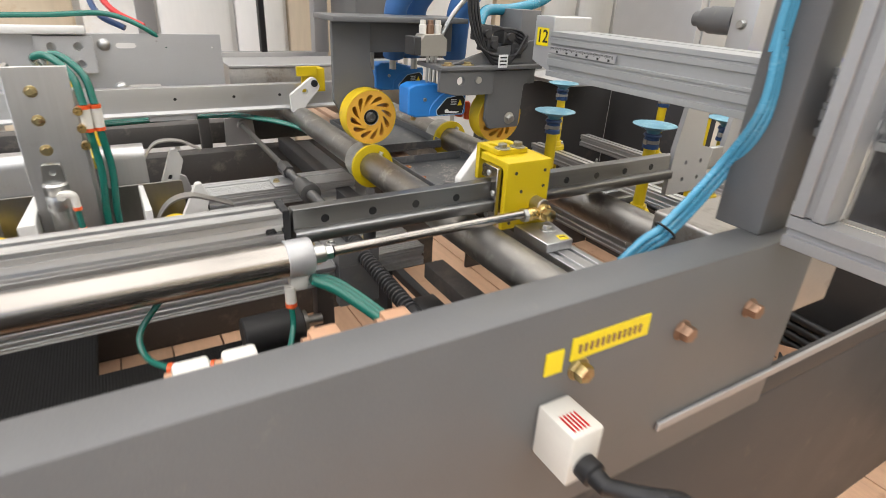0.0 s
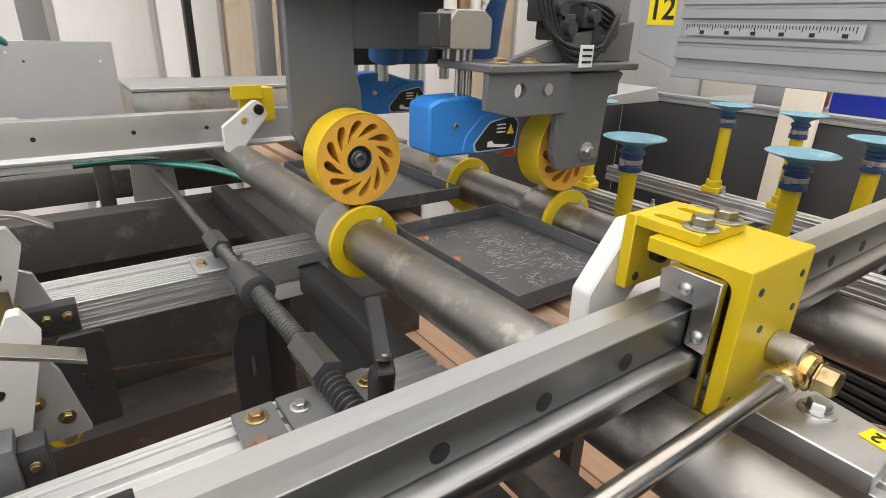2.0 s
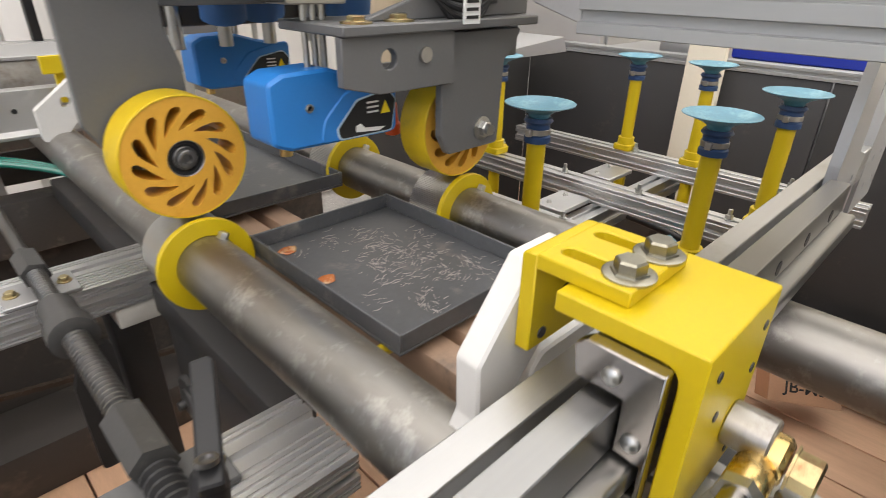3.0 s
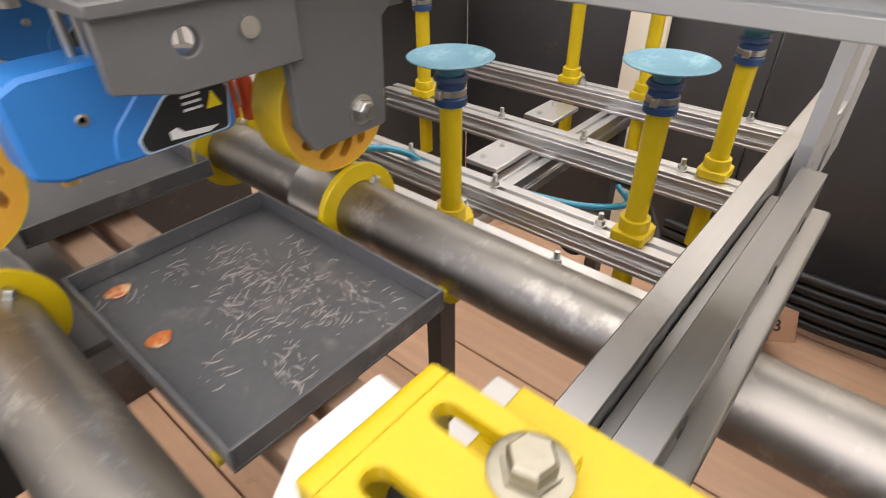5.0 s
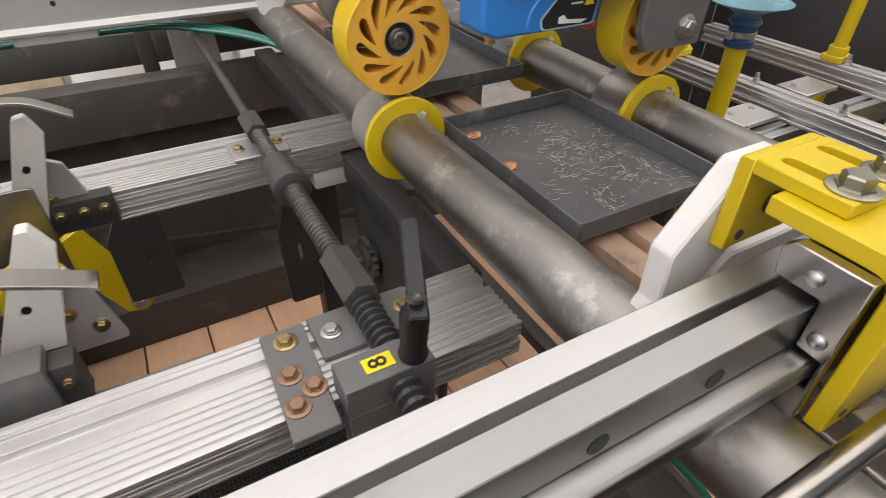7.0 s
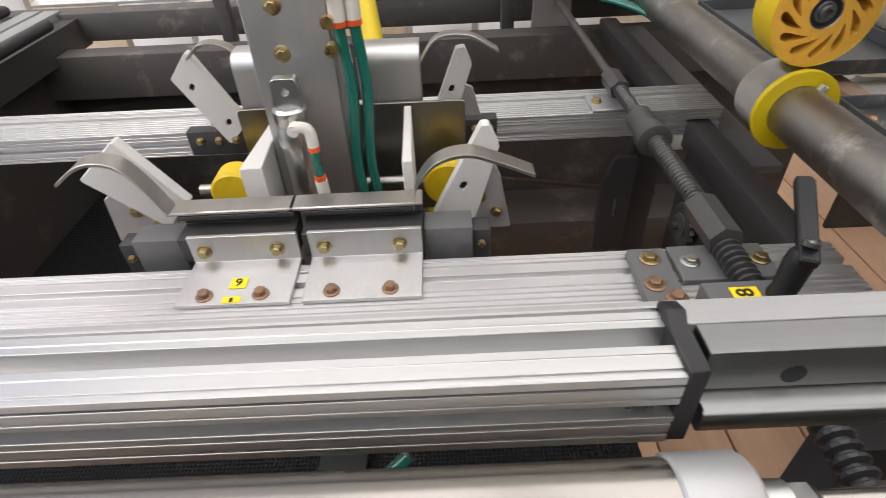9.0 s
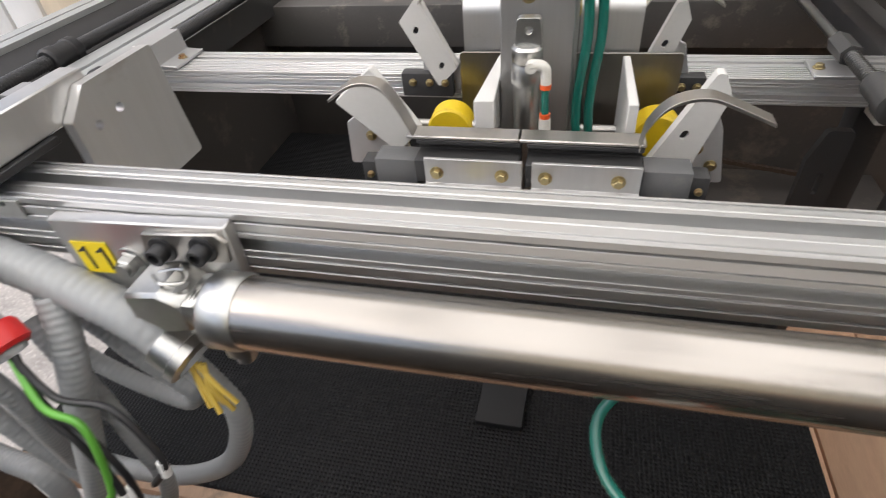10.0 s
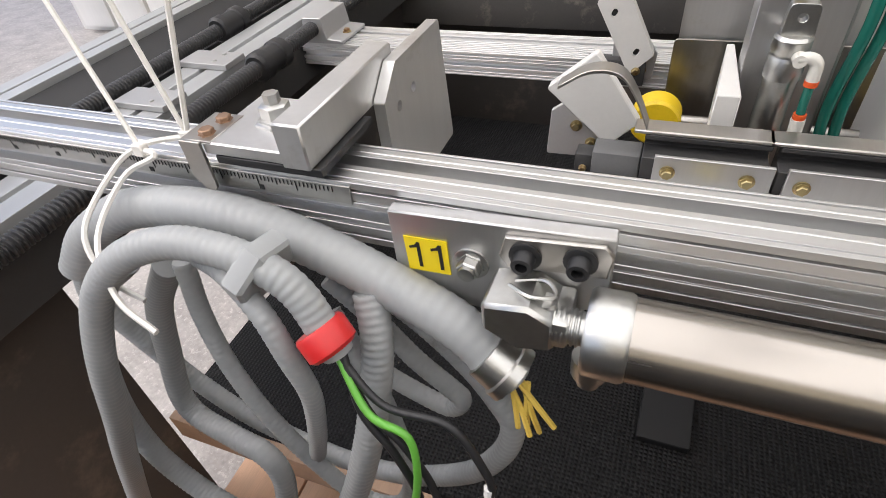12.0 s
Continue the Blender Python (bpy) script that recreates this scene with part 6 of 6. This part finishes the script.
# ---- suction cups on their bars ----
def suction_bar(x, y0, y1):
    t = thing("suction_bar", (x, (y0 + y1) / 2, 1.0), "slotted aluminium bar carrying suction cup posts", "extrusion", "suction bars")
    b = bm_new()
    prism(b, slotted(x - 0.018, x + 0.018, 1.005, 1.041, top=((x, 0.008, 0.006),), near=((1.023, 0.008, 0.006), (1.035, 0.002, 0.0015), (1.011, 0.002, 0.0015)), far=((1.023, 0.008, 0.006),)), "y", y0, y1, bevel=0.0006)
    part("bar", b, ALU_Y, t)
    n = 0
    for y in (y0 + 0.12, y0 + 0.27, y0 + 0.42):
        if y < y1 - 0.05:
            b = bm_new()
            lathe(b, (x, y, 1.041), (x, y, 2), [(0, 0.008), (0.0015, 0.008), (0.002, 0.0058), (0.008, 0.0058), (0.008, 0.0036), (0.017, 0.0034), (0.018, 0)], 6)
            part("stud", b, ZINC, t)


for x, y0, y1 in ((0.818, 0.64, 1.05), (0.915, 0.64, 1.20), (1.112, 0.62, 1.30), (1.345, 0.60, 1.33)):
    suction_bar(x, y0, y1)


def suction_cup(x, y, top, side=1, tilt=0):
    t = thing("suction_cup", (x, y, 1.041), "teal rubber suction cup on a yellow post", "suction cup", "suction cups")
    b = bm_new()
    rod(b, (x, y, 0.93), (x, y, top - 0.048), 0.0118, 20)
    part("post", b, YELLOW, t, "yellow painted post")
    b = bm_new()
    prism(b, rounded([(x - 0.019, y - 0.019), (x + 0.019, y - 0.019), (x + 0.019 + (0.028 if side > 0 else 0), y + 0.019), (x - 0.019 - (0.028 if side < 0 else 0), y + 0.019)], 0.006), "z", 1.0412, 1.053, bevel=0.001)
    pipe(b, (x, y, 1.053), (x, y, 1.068), 0.0165, 0.0119, 20)
    cl = part("clamp", b, YELLOW, t)
    bolt(cl, (x + 0.030 * side, y + 0.008, 1.053), (0, 0, 1), 0.006, 0.006, ZINC, 1.3)
    b = bm_new()
    lathe(b, (x, y, top - 0.050), (x, y, 2), [(0, 0.013), (0, 0.0165), (0.007, 0.0165), (0.009, 0.0145), (0.022, 0.0145), (0.026, 0.018), (0.030, 0.016), (0.030, 0)], 24)
    part("neck", b, NAVY, t)
    b = bm_new()
    pipe(b, (x, y, top - 0.040), (x, y, top - 0.033), 0.0158, 0.0146, 24)
    box(b, (x - 0.021, y - 0.004, top - 0.041), (x - 0.0148, y + 0.004, top - 0.032), 0.001)
    part("hose_clip", b, STEEL, t, "steel hose clip")
    b = bm_new()
    lathe(b, (x, y, top - 0.024), (x, y, 2), [(0, 0.0), (0, 0.011), (0.008, 0.0135), (0.0125, 0.020), (0.0165, 0.031), (0.0205, 0.0425), (0.0212, 0.0430), (0.0216, 0.0424), (0.0182, 0.032), (0.0145, 0.020), (0.0128, 0.008), (0.0128, 0)], 40)
    part("cup", b, CUP, t)


for x, y, top, s in ((0.806, 0.893, 1.238, 1), (0.917, 0.722, 1.238, 1), (1.115, 1.215, 1.236, 1), (1.345, 1.045, 1.236, 1), (1.125, 0.702, 1.240, 1), (1.345, 0.90, 1.236, 1)):
    suction_cup(x, y, top, s)


def suction_carrier():
    t = thing("suction_carrier", (1.05, 0.95, DECK), "aluminium carrier and posts under the suction bars", "frame")
    b = bm_new()
    prism(b, slotted(0.93, 0.966, 0.965, 1.0045, near=((0.985, 0.008, 0.006),), far=((0.985, 0.008, 0.006),), top=((0.948, 0.008, 0.006),)), "x", 0.80, 1.42, bevel=0.0006)
    part("cross_profile", b, ALU_X, t)
    for x, y in ((1.035, 0.99), (1.24, 1.02)):
        b = bm_new()
        box(b, (x - 0.045, y - 0.03, 1.012), (x + 0.045, y + 0.03, 1.020), 0.001)
        pl = part("joint_plate", b, ALU_Z, t)
        for k in (-0.025, 0.025):
            bolt(pl, (x + k, y + 0.01, 1.020), (0, 0, 1), 0.004, 0.003, ZINC, 1.2)
    for x in (0.83, 1.36):
        b = bm_new()
        box(b, (x, 0.935, 0.45), (x + 0.035, 0.962, 0.965), 0.001)
        part("post", b, DARK, t)
    b = bm_new()
    rod(b, (1.06, 0.86, 0.90), (1.12, 0.86, 0.90), 0.026, 24)
    part("gauge", b, BLACK, t, "round black pressure gauge")


suction_carrier()
air_hose([(1.16, 0.98, 0.98), (1.20, 0.86, 0.95), (1.25, 0.82, 0.90), (1.22, 0.78, 0.84), (1.12, 0.80, 0.86), (1.06, 0.90, 0.95)], 0.008, BLACK, "black hose looped under the suction bars", "suction hoses")
air_hose([(1.0, 0.93, 0.99), (1.03, 0.84, 0.985), (1.10, 0.80, 0.97), (1.16, 0.84, 0.96)], 0.005, TEAL, "blue air hose under the suction bars", "suction hoses")
air_hose([(0.80, 1.12, 1.00), (0.84, 1.10, 1.06), (0.90, 1.05, 1.05), (0.95, 1.02, 0.98)], 0.005, TEAL, "blue air hose beside the suction posts", "suction hoses")


def end_plates():
    t = thing("hanger_plates", (0.80, 0.60, 1.2), "light aluminium hanger plates joining rail and gantry", "bracket")
    for x, y in ((0.838, 0.580), (0.972, 0.580)):
        b = bm_new()
        prism(b, rounded([(x - 0.036, 1.15), (x + 0.065, 1.15), (x + 0.065, 1.225), (x + 0.035, 1.232), (x + 0.028, 1.331), (x - 0.022, 1.331), (x - 0.036, 1.232)], 0.004), "y", y, y + 0.009,
              holes=[circle(x + dx, dz, 0.004, 10) for dx in (0.0, 0.04) for dz in (1.175, 1.205)], bevel=0.0008)
        part("plate", b, LIGHTGREY_X, t)
    b = bm_new()
    box(b, (0.904, 0.580, 1.19), (0.935, 0.590, 1.225), 0.001)
    part("spacer_bar", b, ALU_X, t)


end_plates()


def motor_box():
    t = thing("drive_cover", (0.80, 0.52, 1.10), "brushed stainless drive cover on the shaft's end", "cover")
    b = bm_new()
    prism(b, rounded([(0.62, 1.085), (0.82, 1.085), (0.82, 1.195), (0.62, 1.195)], 0.006), "y", 0.30, 0.46, bevel=0.003)
    part("housing", b, STEEL, t)


motor_box()


# ---- rear rail, plates and back of the machine ----
def rear_rail():
    t = thing("guide_rail", (0.1, 1.42, 1.165), "silver aluminium rear guide rail with small screw holes", "rail")
    b = bm_new()
    prism(b, rounded([(1.41, 1.1655), (1.40, 1.1655), (1.40, 1.170), (1.418, 1.173), (1.418, 1.225), (1.445, 1.225), (1.445, 1.1655)], 0.0006), "x", -0.62, 0.60, bevel=0.0006)
    part("bar", b, ALU_X, t)
    # No holes are cut here: flat black discs give their inner shade.
    for x in (-0.42, -0.24, -0.06, 0.12, 0.25, 0.36):
        b = bm_new()
        rod(b, (x, 1.4182, 1.199), (x, 1.4172, 1.199), 0.0035, 12)
        part("hole_shade_disc", b, BLACK, t)
    b = bm_new()
    box(b, (0.06, 1.405, 1.153), (0.16, 1.44, 1.165), 0.001)
    part("shim", b, LIGHTGREY_X, t)


rear_rail()


def rear_stop():
    t = thing("carriage_bracket", (0.43, 1.40, 1.22), "small yellow carriage bracket with a white pivoting arm", "bracket")
    b = bm_new()
    prism(b, rounded([(1.405, 1.205), (1.413, 1.205), (1.413, 1.256), (1.452, 1.256), (1.452, 1.262), (1.405, 1.262)], 0.001), "x", 0.415, 0.475, bevel=0.0008)
    part("channel", b, YELLOW, t)
    b = bm_new()
    box(b, (0.40, 1.395, 1.245), (0.452, 1.40, 1.268), 0.001)
    part("top_angle", b, YELLOW, t)
    b = bm_new()
    prism(b, rounded([(0.376, 1.165), (0.396, 1.158), (0.452, 1.222, 0.012), (0.436, 1.250, 0.012), (0.376, 1.205)], 0.004), "y", 1.372, 1.386, holes=[circle(0.412, 1.212, 0.007, 14)], bevel=0.0012)
    part("arm", b, WHITE, t, "white plastic arm")
    bolt(t, (0.436, 1.372, 1.231), (0, -1, 0), 0.0085, 0.004, BLACK, 0, True)


rear_stop()


def rear_plates():
    t = thing("mounting_sheet", (0.1, 1.55, 1.20), "bare aluminium mounting sheet with slots and bolt heads", "plate")
    b = bm_new()
    prism(b, [(-0.36, 1.195), (0.256, 1.195), (0.256, 1.329), (-0.36, 1.329)], "y", 1.55, 1.556,
          holes=[slot(0.045, 1.303, 0.03, 0.006), slot(0.07, 1.208, 0.06, 0.006), circle(0.11, 1.312, 0.002, 8), circle(0.13, 1.298, 0.002, 8), circle(0.235, 1.298, 0.002, 8)], bevel=0.0004)
    part("sheet", b, LIGHTGREY_X, t)
    b = bm_new()
    prism(b, rounded([(-0.13, 1.245), (-0.02, 1.245), (-0.02, 1.325), (-0.13, 1.325)], 0.004), "y", 1.53, 1.5495, holes=[circle(x, z, 0.009, 14) for x in (-0.10, -0.05) for z in (1.265, 1.303)], bevel=0.0008)
    part("port_block", b, LIGHTGREY_X, t)
    for x, z in ((0.0, 1.305), (0.02, 1.208)):
        b = bm_new()
        lathe(b, (x, 1.55, z), (x, 0, z), [(0, 0.014), (0.003, 0.013), (0.008, 0.007), (0.009, 0)], 18)
        part("dome_bolt", b, ZINC, t)
    b = bm_new()
    box(b, (-0.20, 1.52, 1.3292), (-0.03, 1.57, 1.345), 0.003)
    part("white_cap", b, WHITE, t)
    t2 = thing("rear_housing", (0.5, 1.66, 1.06), "dark brown-grey steel rear housing with a bare top edge", "housing")
    b = bm_new()
    box(b, (0.28, 1.62, 1.10), (0.80, 1.80, 1.238), 0.002)
    part("box", b, STEEL, t2)
    b = bm_new()
    box(b, (0.28, 1.612, 1.2385), (0.80, 1.80, 1.245), 0.001)
    part("edge", b, FRAME, t2)


rear_plates()
air_hose([(-0.25, 1.60, 1.36), (-0.10, 1.58, 1.365), (0.02, 1.56, 1.37), (0.10, 1.55, 1.335), (0.14, 1.58, 1.29)], 0.006, GREEN, "green air hose over the mounting sheet", "rear hoses")
air_hose([(-0.02, 1.7, 1.55), (0.0, 1.66, 1.44), (0.03, 1.60, 1.38), (0.09, 1.56, 1.345)], 0.007, RED, "red cable dropping behind the mounting sheet", "rear hoses")
air_hose([(0.02, 1.7, 1.55), (-0.01, 1.66, 1.43), (0.0, 1.60, 1.37), (0.05, 1.57, 1.34)], 0.007, NAVY, "dark blue cable dropping behind the mounting sheet", "rear hoses")
for k in range(3):
    air_hose([(-0.1, 1.50 + 0.02 * k, 1.13), (0.2, 1.45 + 0.015 * k, 1.148), (0.30, 1.40 + 0.015 * k, 1.145), (0.37, 1.34 + 0.012 * k, 1.135), (0.40, 1.30 + 0.01 * k, 1.12)], 0.0042, GREEN, "dark green hose along the rear rail", "rear hoses")
bm = bm_new()
rod(bm, (-0.05, 1.30, 1.10), (-0.09, 1.52, 1.22), 0.018, 20)
lone("yellow_pipe", bm, YELLOW, "short yellow painted pipe behind the grippers", "pipe")


def window_frame():
    t = thing("window_1", (0.4, 2.6, 1.2), "grey aluminium frame standing before the white wall", "window", kind="structure")
    for lo, hi, m in (((-1.6, 2.60, 1.10), (0.90, 2.66, 1.17), FRAME), ((0.84, 2.60, 1.17), (0.905, 2.66, 3.2), FRAME), ((0.13, 2.62, 1.17), (0.20, 2.66, 3.2), FRAME), ((0.60, 2.61, 1.17), (0.625, 2.65, 3.2), BLACK), ((-1.1, 2.62, 1.17), (-1.03, 2.66, 3.2), FRAME)):
        b = bm_new()
        box(b, lo, hi, 0.002)
        part("frame_bar", b, m, t)
    b = bm_new()
    box(b, (0.92, 2.30, 0.25), (1.10, 2.60, 3.2), 0.004)
    lone("frame_post", b, GREY, "dark grey upright post at the end of the guard frame", "post")


window_frame()


# ---- hoses and blocks above the glue heads ----
for k, (x, y, r, m) in enumerate(((0.50, 1.02, 0.022, BLUEHOSE), (0.56, 1.06, 0.026, BLUEHOSE), (0.62, 0.98, 0.024, BLUEHOSE))):
    air_hose([(x + 0.01, y + 0.05, 1.33), (x, y + 0.02, 1.42), (x + 0.02, y, 1.47), (x + 0.06, y + 0.05, 1.55), (x + 0.10, y + 0.15, 1.75)], r, m, "thick blue sleeved glue hose", "glue hoses", 0, "glue_hose", 18)
air_hose([(0.60, 0.90, 1.40), (0.63, 0.92, 1.425), (0.70, 0.93, 1.43), (0.80, 0.95, 1.455), (0.95, 1.05, 1.53)], 0.010, TEAL, "teal braided hose above the bracket", "glue hoses", 0, "glue_hose")
for k in range(4):
    a = 0.006 * k
    air_hose([(0.545 + a, 0.86, 1.47), (0.552 + a, 0.85, 1.405), (0.575 + a, 0.845, 1.365 - a), (0.625, 0.84, 1.352 - a), (0.668, 0.842, 1.368 + a), (0.662, 0.85, 1.392 - a), (0.62, 0.852, 1.398), (0.58, 0.853, 1.385 + a)], 0.0026, BLACK, "thin black cable looped over the bracket", "cables on the bracket", 0, "cable", 8)
air_hose([(0.52, 0.894, 1.385), (0.54, 0.89, 1.42), (0.57, 0.89, 1.45), (0.63, 0.90, 1.50)], 0.004, ZINC, "braided steel cable from the glue head", "cables on the bracket", 0.0006, "cable", 8)
bm = bm_new()
box(bm, (0.44, 1.10, 1.32), (0.66, 1.16, 1.40), 0.004)
hb = thing("valve_bank", (0.55, 1.13, 1.32), "dark valve bank with small metal fittings", "valve")
part("body", bm, DARK, hb)
for k in range(4):
    bm = bm_new()
    rod(bm, (0.47 + 0.05 * k, 1.095, 1.30), (0.47 + 0.05 * k, 1.095, 1.38), 0.007, 14)
    part("fitting", bm, ZINC, hb)


# ---- right background ----
def east_side():
    t = thing("safety_screen", (1.75, 1.0, 0.45), "black guard panels behind the suction cups", "panel")
    for y0, y1 in ((0.0, 0.78), (0.785, 1.62)):
        b = bm_new()
        box(b, (1.75, y0, 0.45), (1.765, y1, 1.17), 0.002)
        part("panel", b, DARK, t)
    b = bm_new()
    box(b, (1.10, 1.62, 0.45), (1.75, 1.635, 1.17), 0.002)
    part("panel", b, DARK, t)
    b = bm_new()
    prism(b, slotted(1.745, 1.785, 1.171, 1.195, near=((1.183, 0.008, 0.006),)), "y", -0.1, 1.64, bevel=0.0008)
    part("top_rail", b, LIGHTGREY, t)
    b = bm_new()
    box(b, (1.68, 1.0, 0.45), (1.70, 1.09, 1.30), 0.002)
    lone("support_post", b, CREAM, "pale flat support post behind the suction cups", "post")
    b = bm_new()
    prism(b, [(1.62, 1.185), (1.30, 1.185), (1.28, 1.20), (1.60, 1.225)], "y", 1.40, 1.62, bevel=0.001)
    lone("chute_plate", b, LIGHTGREY_X, "bright sloping sheet metal chute", "chute")
    b = bm_new()
    box(b, (2.0, 0.7, 1.17), (2.35, 1.1, 1.30), 0.01)
    lone("storage_bin", b, PLASTICBLUE, "blue plastic bin beyond the guard", "bin")
    b = bm_new()
    box(b, (2.05, 1.15, 1.17), (2.15, 1.25, 1.26), 0.01)
    lone("red_case", b, RED, "small red case beyond the guard", "case")
    b = bm_new()
    box(b, (1.9, 0.5, 0.25), (2.5, 1.5, 1.169), 0.01)
    lone("work_table", b, FRAME, "grey bench beyond the guard panels", "bench")
    d = thing("drive_motor", (1.9, 1.25, 1.17), "grey drive motor on a pale mounting plate beyond the guard", "motor")
    b = bm_new()
    lathe(b, (1.9, 1.25, 1.405), (1.9, 2.0, 1.405), [(0, 0.046), (0.10, 0.046), (0.104, 0.040), (0.13, 0.040), (0.135, 0.026), (0.165, 0.026), (0.165, 0)], 28)
    part("body", b, GREY, d)
    b = bm_new()
    box(b, (1.86, 1.16, 1.170), (1.94, 1.2495, 1.50), 0.004)
    plate = part("mounting_plate", b, LIGHTGREY_X, d)
    bolt(plate, (1.86, 1.205, 1.40), (-1, 0, 0), 0.014, 0.012, ZINC, 1.5)
    c = thing("control_cabinet", (2.6, 1.6, 0.25), "light grey control cabinet beyond the machine", "cabinet")
    b = bm_new()
    box(b, (2.3, 1.7, 0.25), (3.6, 2.2, 2.2), 0.006)
    part("body", b, LIGHTGREY_X, c)
    b = bm_new()
    box(b, (2.34, 1.688, 0.4), (3.2, 1.699, 2.15), 0.004)
    part("door", b, LIGHTGREY_X, c)
    for k in range(5):
        b = bm_new()
        tube(b, [(1.70, 0.1, 0.50 + 0.028 * k), (1.66, 0.5, 0.49 + 0.03 * k), (1.69, 0.9, 0.50 + 0.028 * k)], 0.013, 10, 6)
        lone("cable", b, BLACK, "thick black cable along the guard panel", "cable", "cables along the guard")
    s = thing("junction_sign", (1.52, 0.58, DECK), "copper-toned junction box plate with black letters", "sign")
    m = Matrix.Translation((1.50, 0.60, 0.56)) @ pose(0, 0, 0, 60, 0, -58)
    b = bm_new()
    prism(b, [(-0.075, -0.035), (0.075, -0.035), (0.075, 0.035), (-0.075, 0.035)], "z", -0.08, 0.0, m=m, bevel=0.001)
    pl = part("plate", b, COPPERTONE, s)
    lettering("JB-M3", pl, m @ Matrix.Translation((0, 0, 0.001)), 0.036, INK)


east_side()

# ---- drive parts deep in the machine ----
CHAIN = material("rusty_chain", (0.075, 0.055, 0.042), 0.6, 0.5, 0.3, 60, 300, 0.4)


def drive_chain(points):
    t = thing("drive_chain", points[0], "rusty brown roller chain inside the machine", "chain", "drive chains")
    pts = spline(points, 22)
    b = bm_new()
    for i, (p, q) in enumerate(zip(pts, pts[1:])):
        w = 0.006 if i % 2 else 0.0045
        d = (q - p).normalized()
        m = Matrix.Translation((p + q) / 2) @ d.to_track_quat("X", "Z").to_matrix().to_4x4()
        h = (q - p).length * 0.62
        prism(b, slot(0, 0, h, 0.005), "y", -w, w, m=m)
    tagged(part("chain_run", b, CHAIN, t), kind="stuff")


drive_chain([(-0.12, 1.63, 0.706), (0.05, 1.63, 0.678), (0.29, 1.63, 0.640), (0.60, 1.63, 0.592)])
gear = thing("gear_motor", (0.24, 1.12, 0.70), "dusty dark gear motor under the cross bars", "motor")
bm = bm_new()
rod(bm, (0.16, 1.14, 0.70), (0.30, 1.14, 0.70), 0.045, 24, 0.004)
part("body", bm, DARK, gear)
bm = bm_new()
lathe(bm, (0.30, 1.14, 0.70), (1, 1.14, 0.70), [(0, 0.03), (0.012, 0.03), (0.012, 0.014), (0.05, 0.014), (0.05, 0)], 20)
part("output_shaft", bm, STEEL, gear)
for x, y, z, w in ((0.30, 1.16, 0.89, 0.05), (0.06, 1.40, 0.80, 0.09)):
    bm = bm_new()
    prism(bm, rounded([(x, z - 0.10), (x + w, z - 0.10), (x + w, z + 0.08), (x + w * 0.3, z + 0.08), (x, z + 0.03)], 0.008), "y", y, y + 0.012, holes=[slot(x + w * 0.55, z - 0.01, 0.03, 0.004, 1.57)], bevel=0.001)
    lone("slotted_plate", bm, DARK, "brown-grey slotted steel plate inside the machine", "plate", "slotted plates")

arm = thing("yellow_lever", (0.03, 1.48, 0.64), "yellow painted lever arm bolted inside the machine", "lever")
bm = bm_new()
prism(bm, rounded([(-0.045, 0.80), (0.018, 0.835), (0.092, 0.655, 0.02), (0.070, 0.622, 0.02), (0.035, 0.632, 0.02)], 0.004), "y", 1.468, 1.486, bevel=0.0015)
part("arm", bm, YELLOW, arm)
bm = bm_new()
rod(bm, (0.062, 1.486, 0.652), (0.062, 1.7195, 0.652), 0.012, 16)
part("pivot", bm, DARK, arm)
bolt(arm, (0.062, 1.468, 0.652), (0, -1, 0), 0.012, 0.016, ZINC, 1.5)

# ---- orange plugs behind the second wheel ----
for a, c in (((0.612, 0.940, 1.256), (0.617, 0.940, 1.205)), ((0.598, 0.940, 1.262), (0.594, 0.940, 1.230))):
    bm = bm_new()
    lathe(bm, a, c, [(0, 0.004), (0.004, 0.0065), (0.022, 0.0065), (0.024, 0.0085), (0.034, 0.0085), (0.036, 0.004), (0.036, 0)], 16)
    lone("cable_plug", bm, ORANGE, "small orange plug hanging behind the pinch wheel", "plug", "orange plugs")

# ---- bearing housing beside the screw ----
housing = thing("bearing_housing", (0.36, 1.0, 0.86), "dusty dark bearing housing with round chain wheels", "housing")
bm = bm_new()
box(bm, (0.410, 0.88, 0.80), (0.422, 1.14, 0.9895), 0.002)
part("side_plate", bm, DARK, housing)
for y in (0.94, 1.07):
    bm = bm_new()
    prism(bm, [(y + (0.034 if k % 2 else 0.029) * math.cos(math.pi * k / 18), 0.905 + (0.034 if k % 2 else 0.029) * math.sin(math.pi * k / 18)) for k in range(36)], "x", 0.395, 0.402)
    lathe(bm, (0.402, y, 0.905), (0, y, 0.905), [(-0.008, 0.018), (0.010, 0.018), (0.012, 0.012), (0.012, 0.006), (0.020, 0.006), (0.020, 0)], 24)
    part("chain_wheel", bm, GUNMETAL, housing)

# ---- deck planks ----
plank_mesh = None
random.seed(7)
k = 0
x = -0.81
while x < 2.25:
    w = (0.138, 0.14, 0.136)[k % 3]
    b = bm_new()
    box(b, (x, -0.58 + 0.03 * (k % 2), DECK - 0.029), (x + w - 0.004, 2.32 - 0.02 * (k % 3), DECK), 0.0025)
    part("plank", b, WOOD, floor)
    x += w
    k += 1
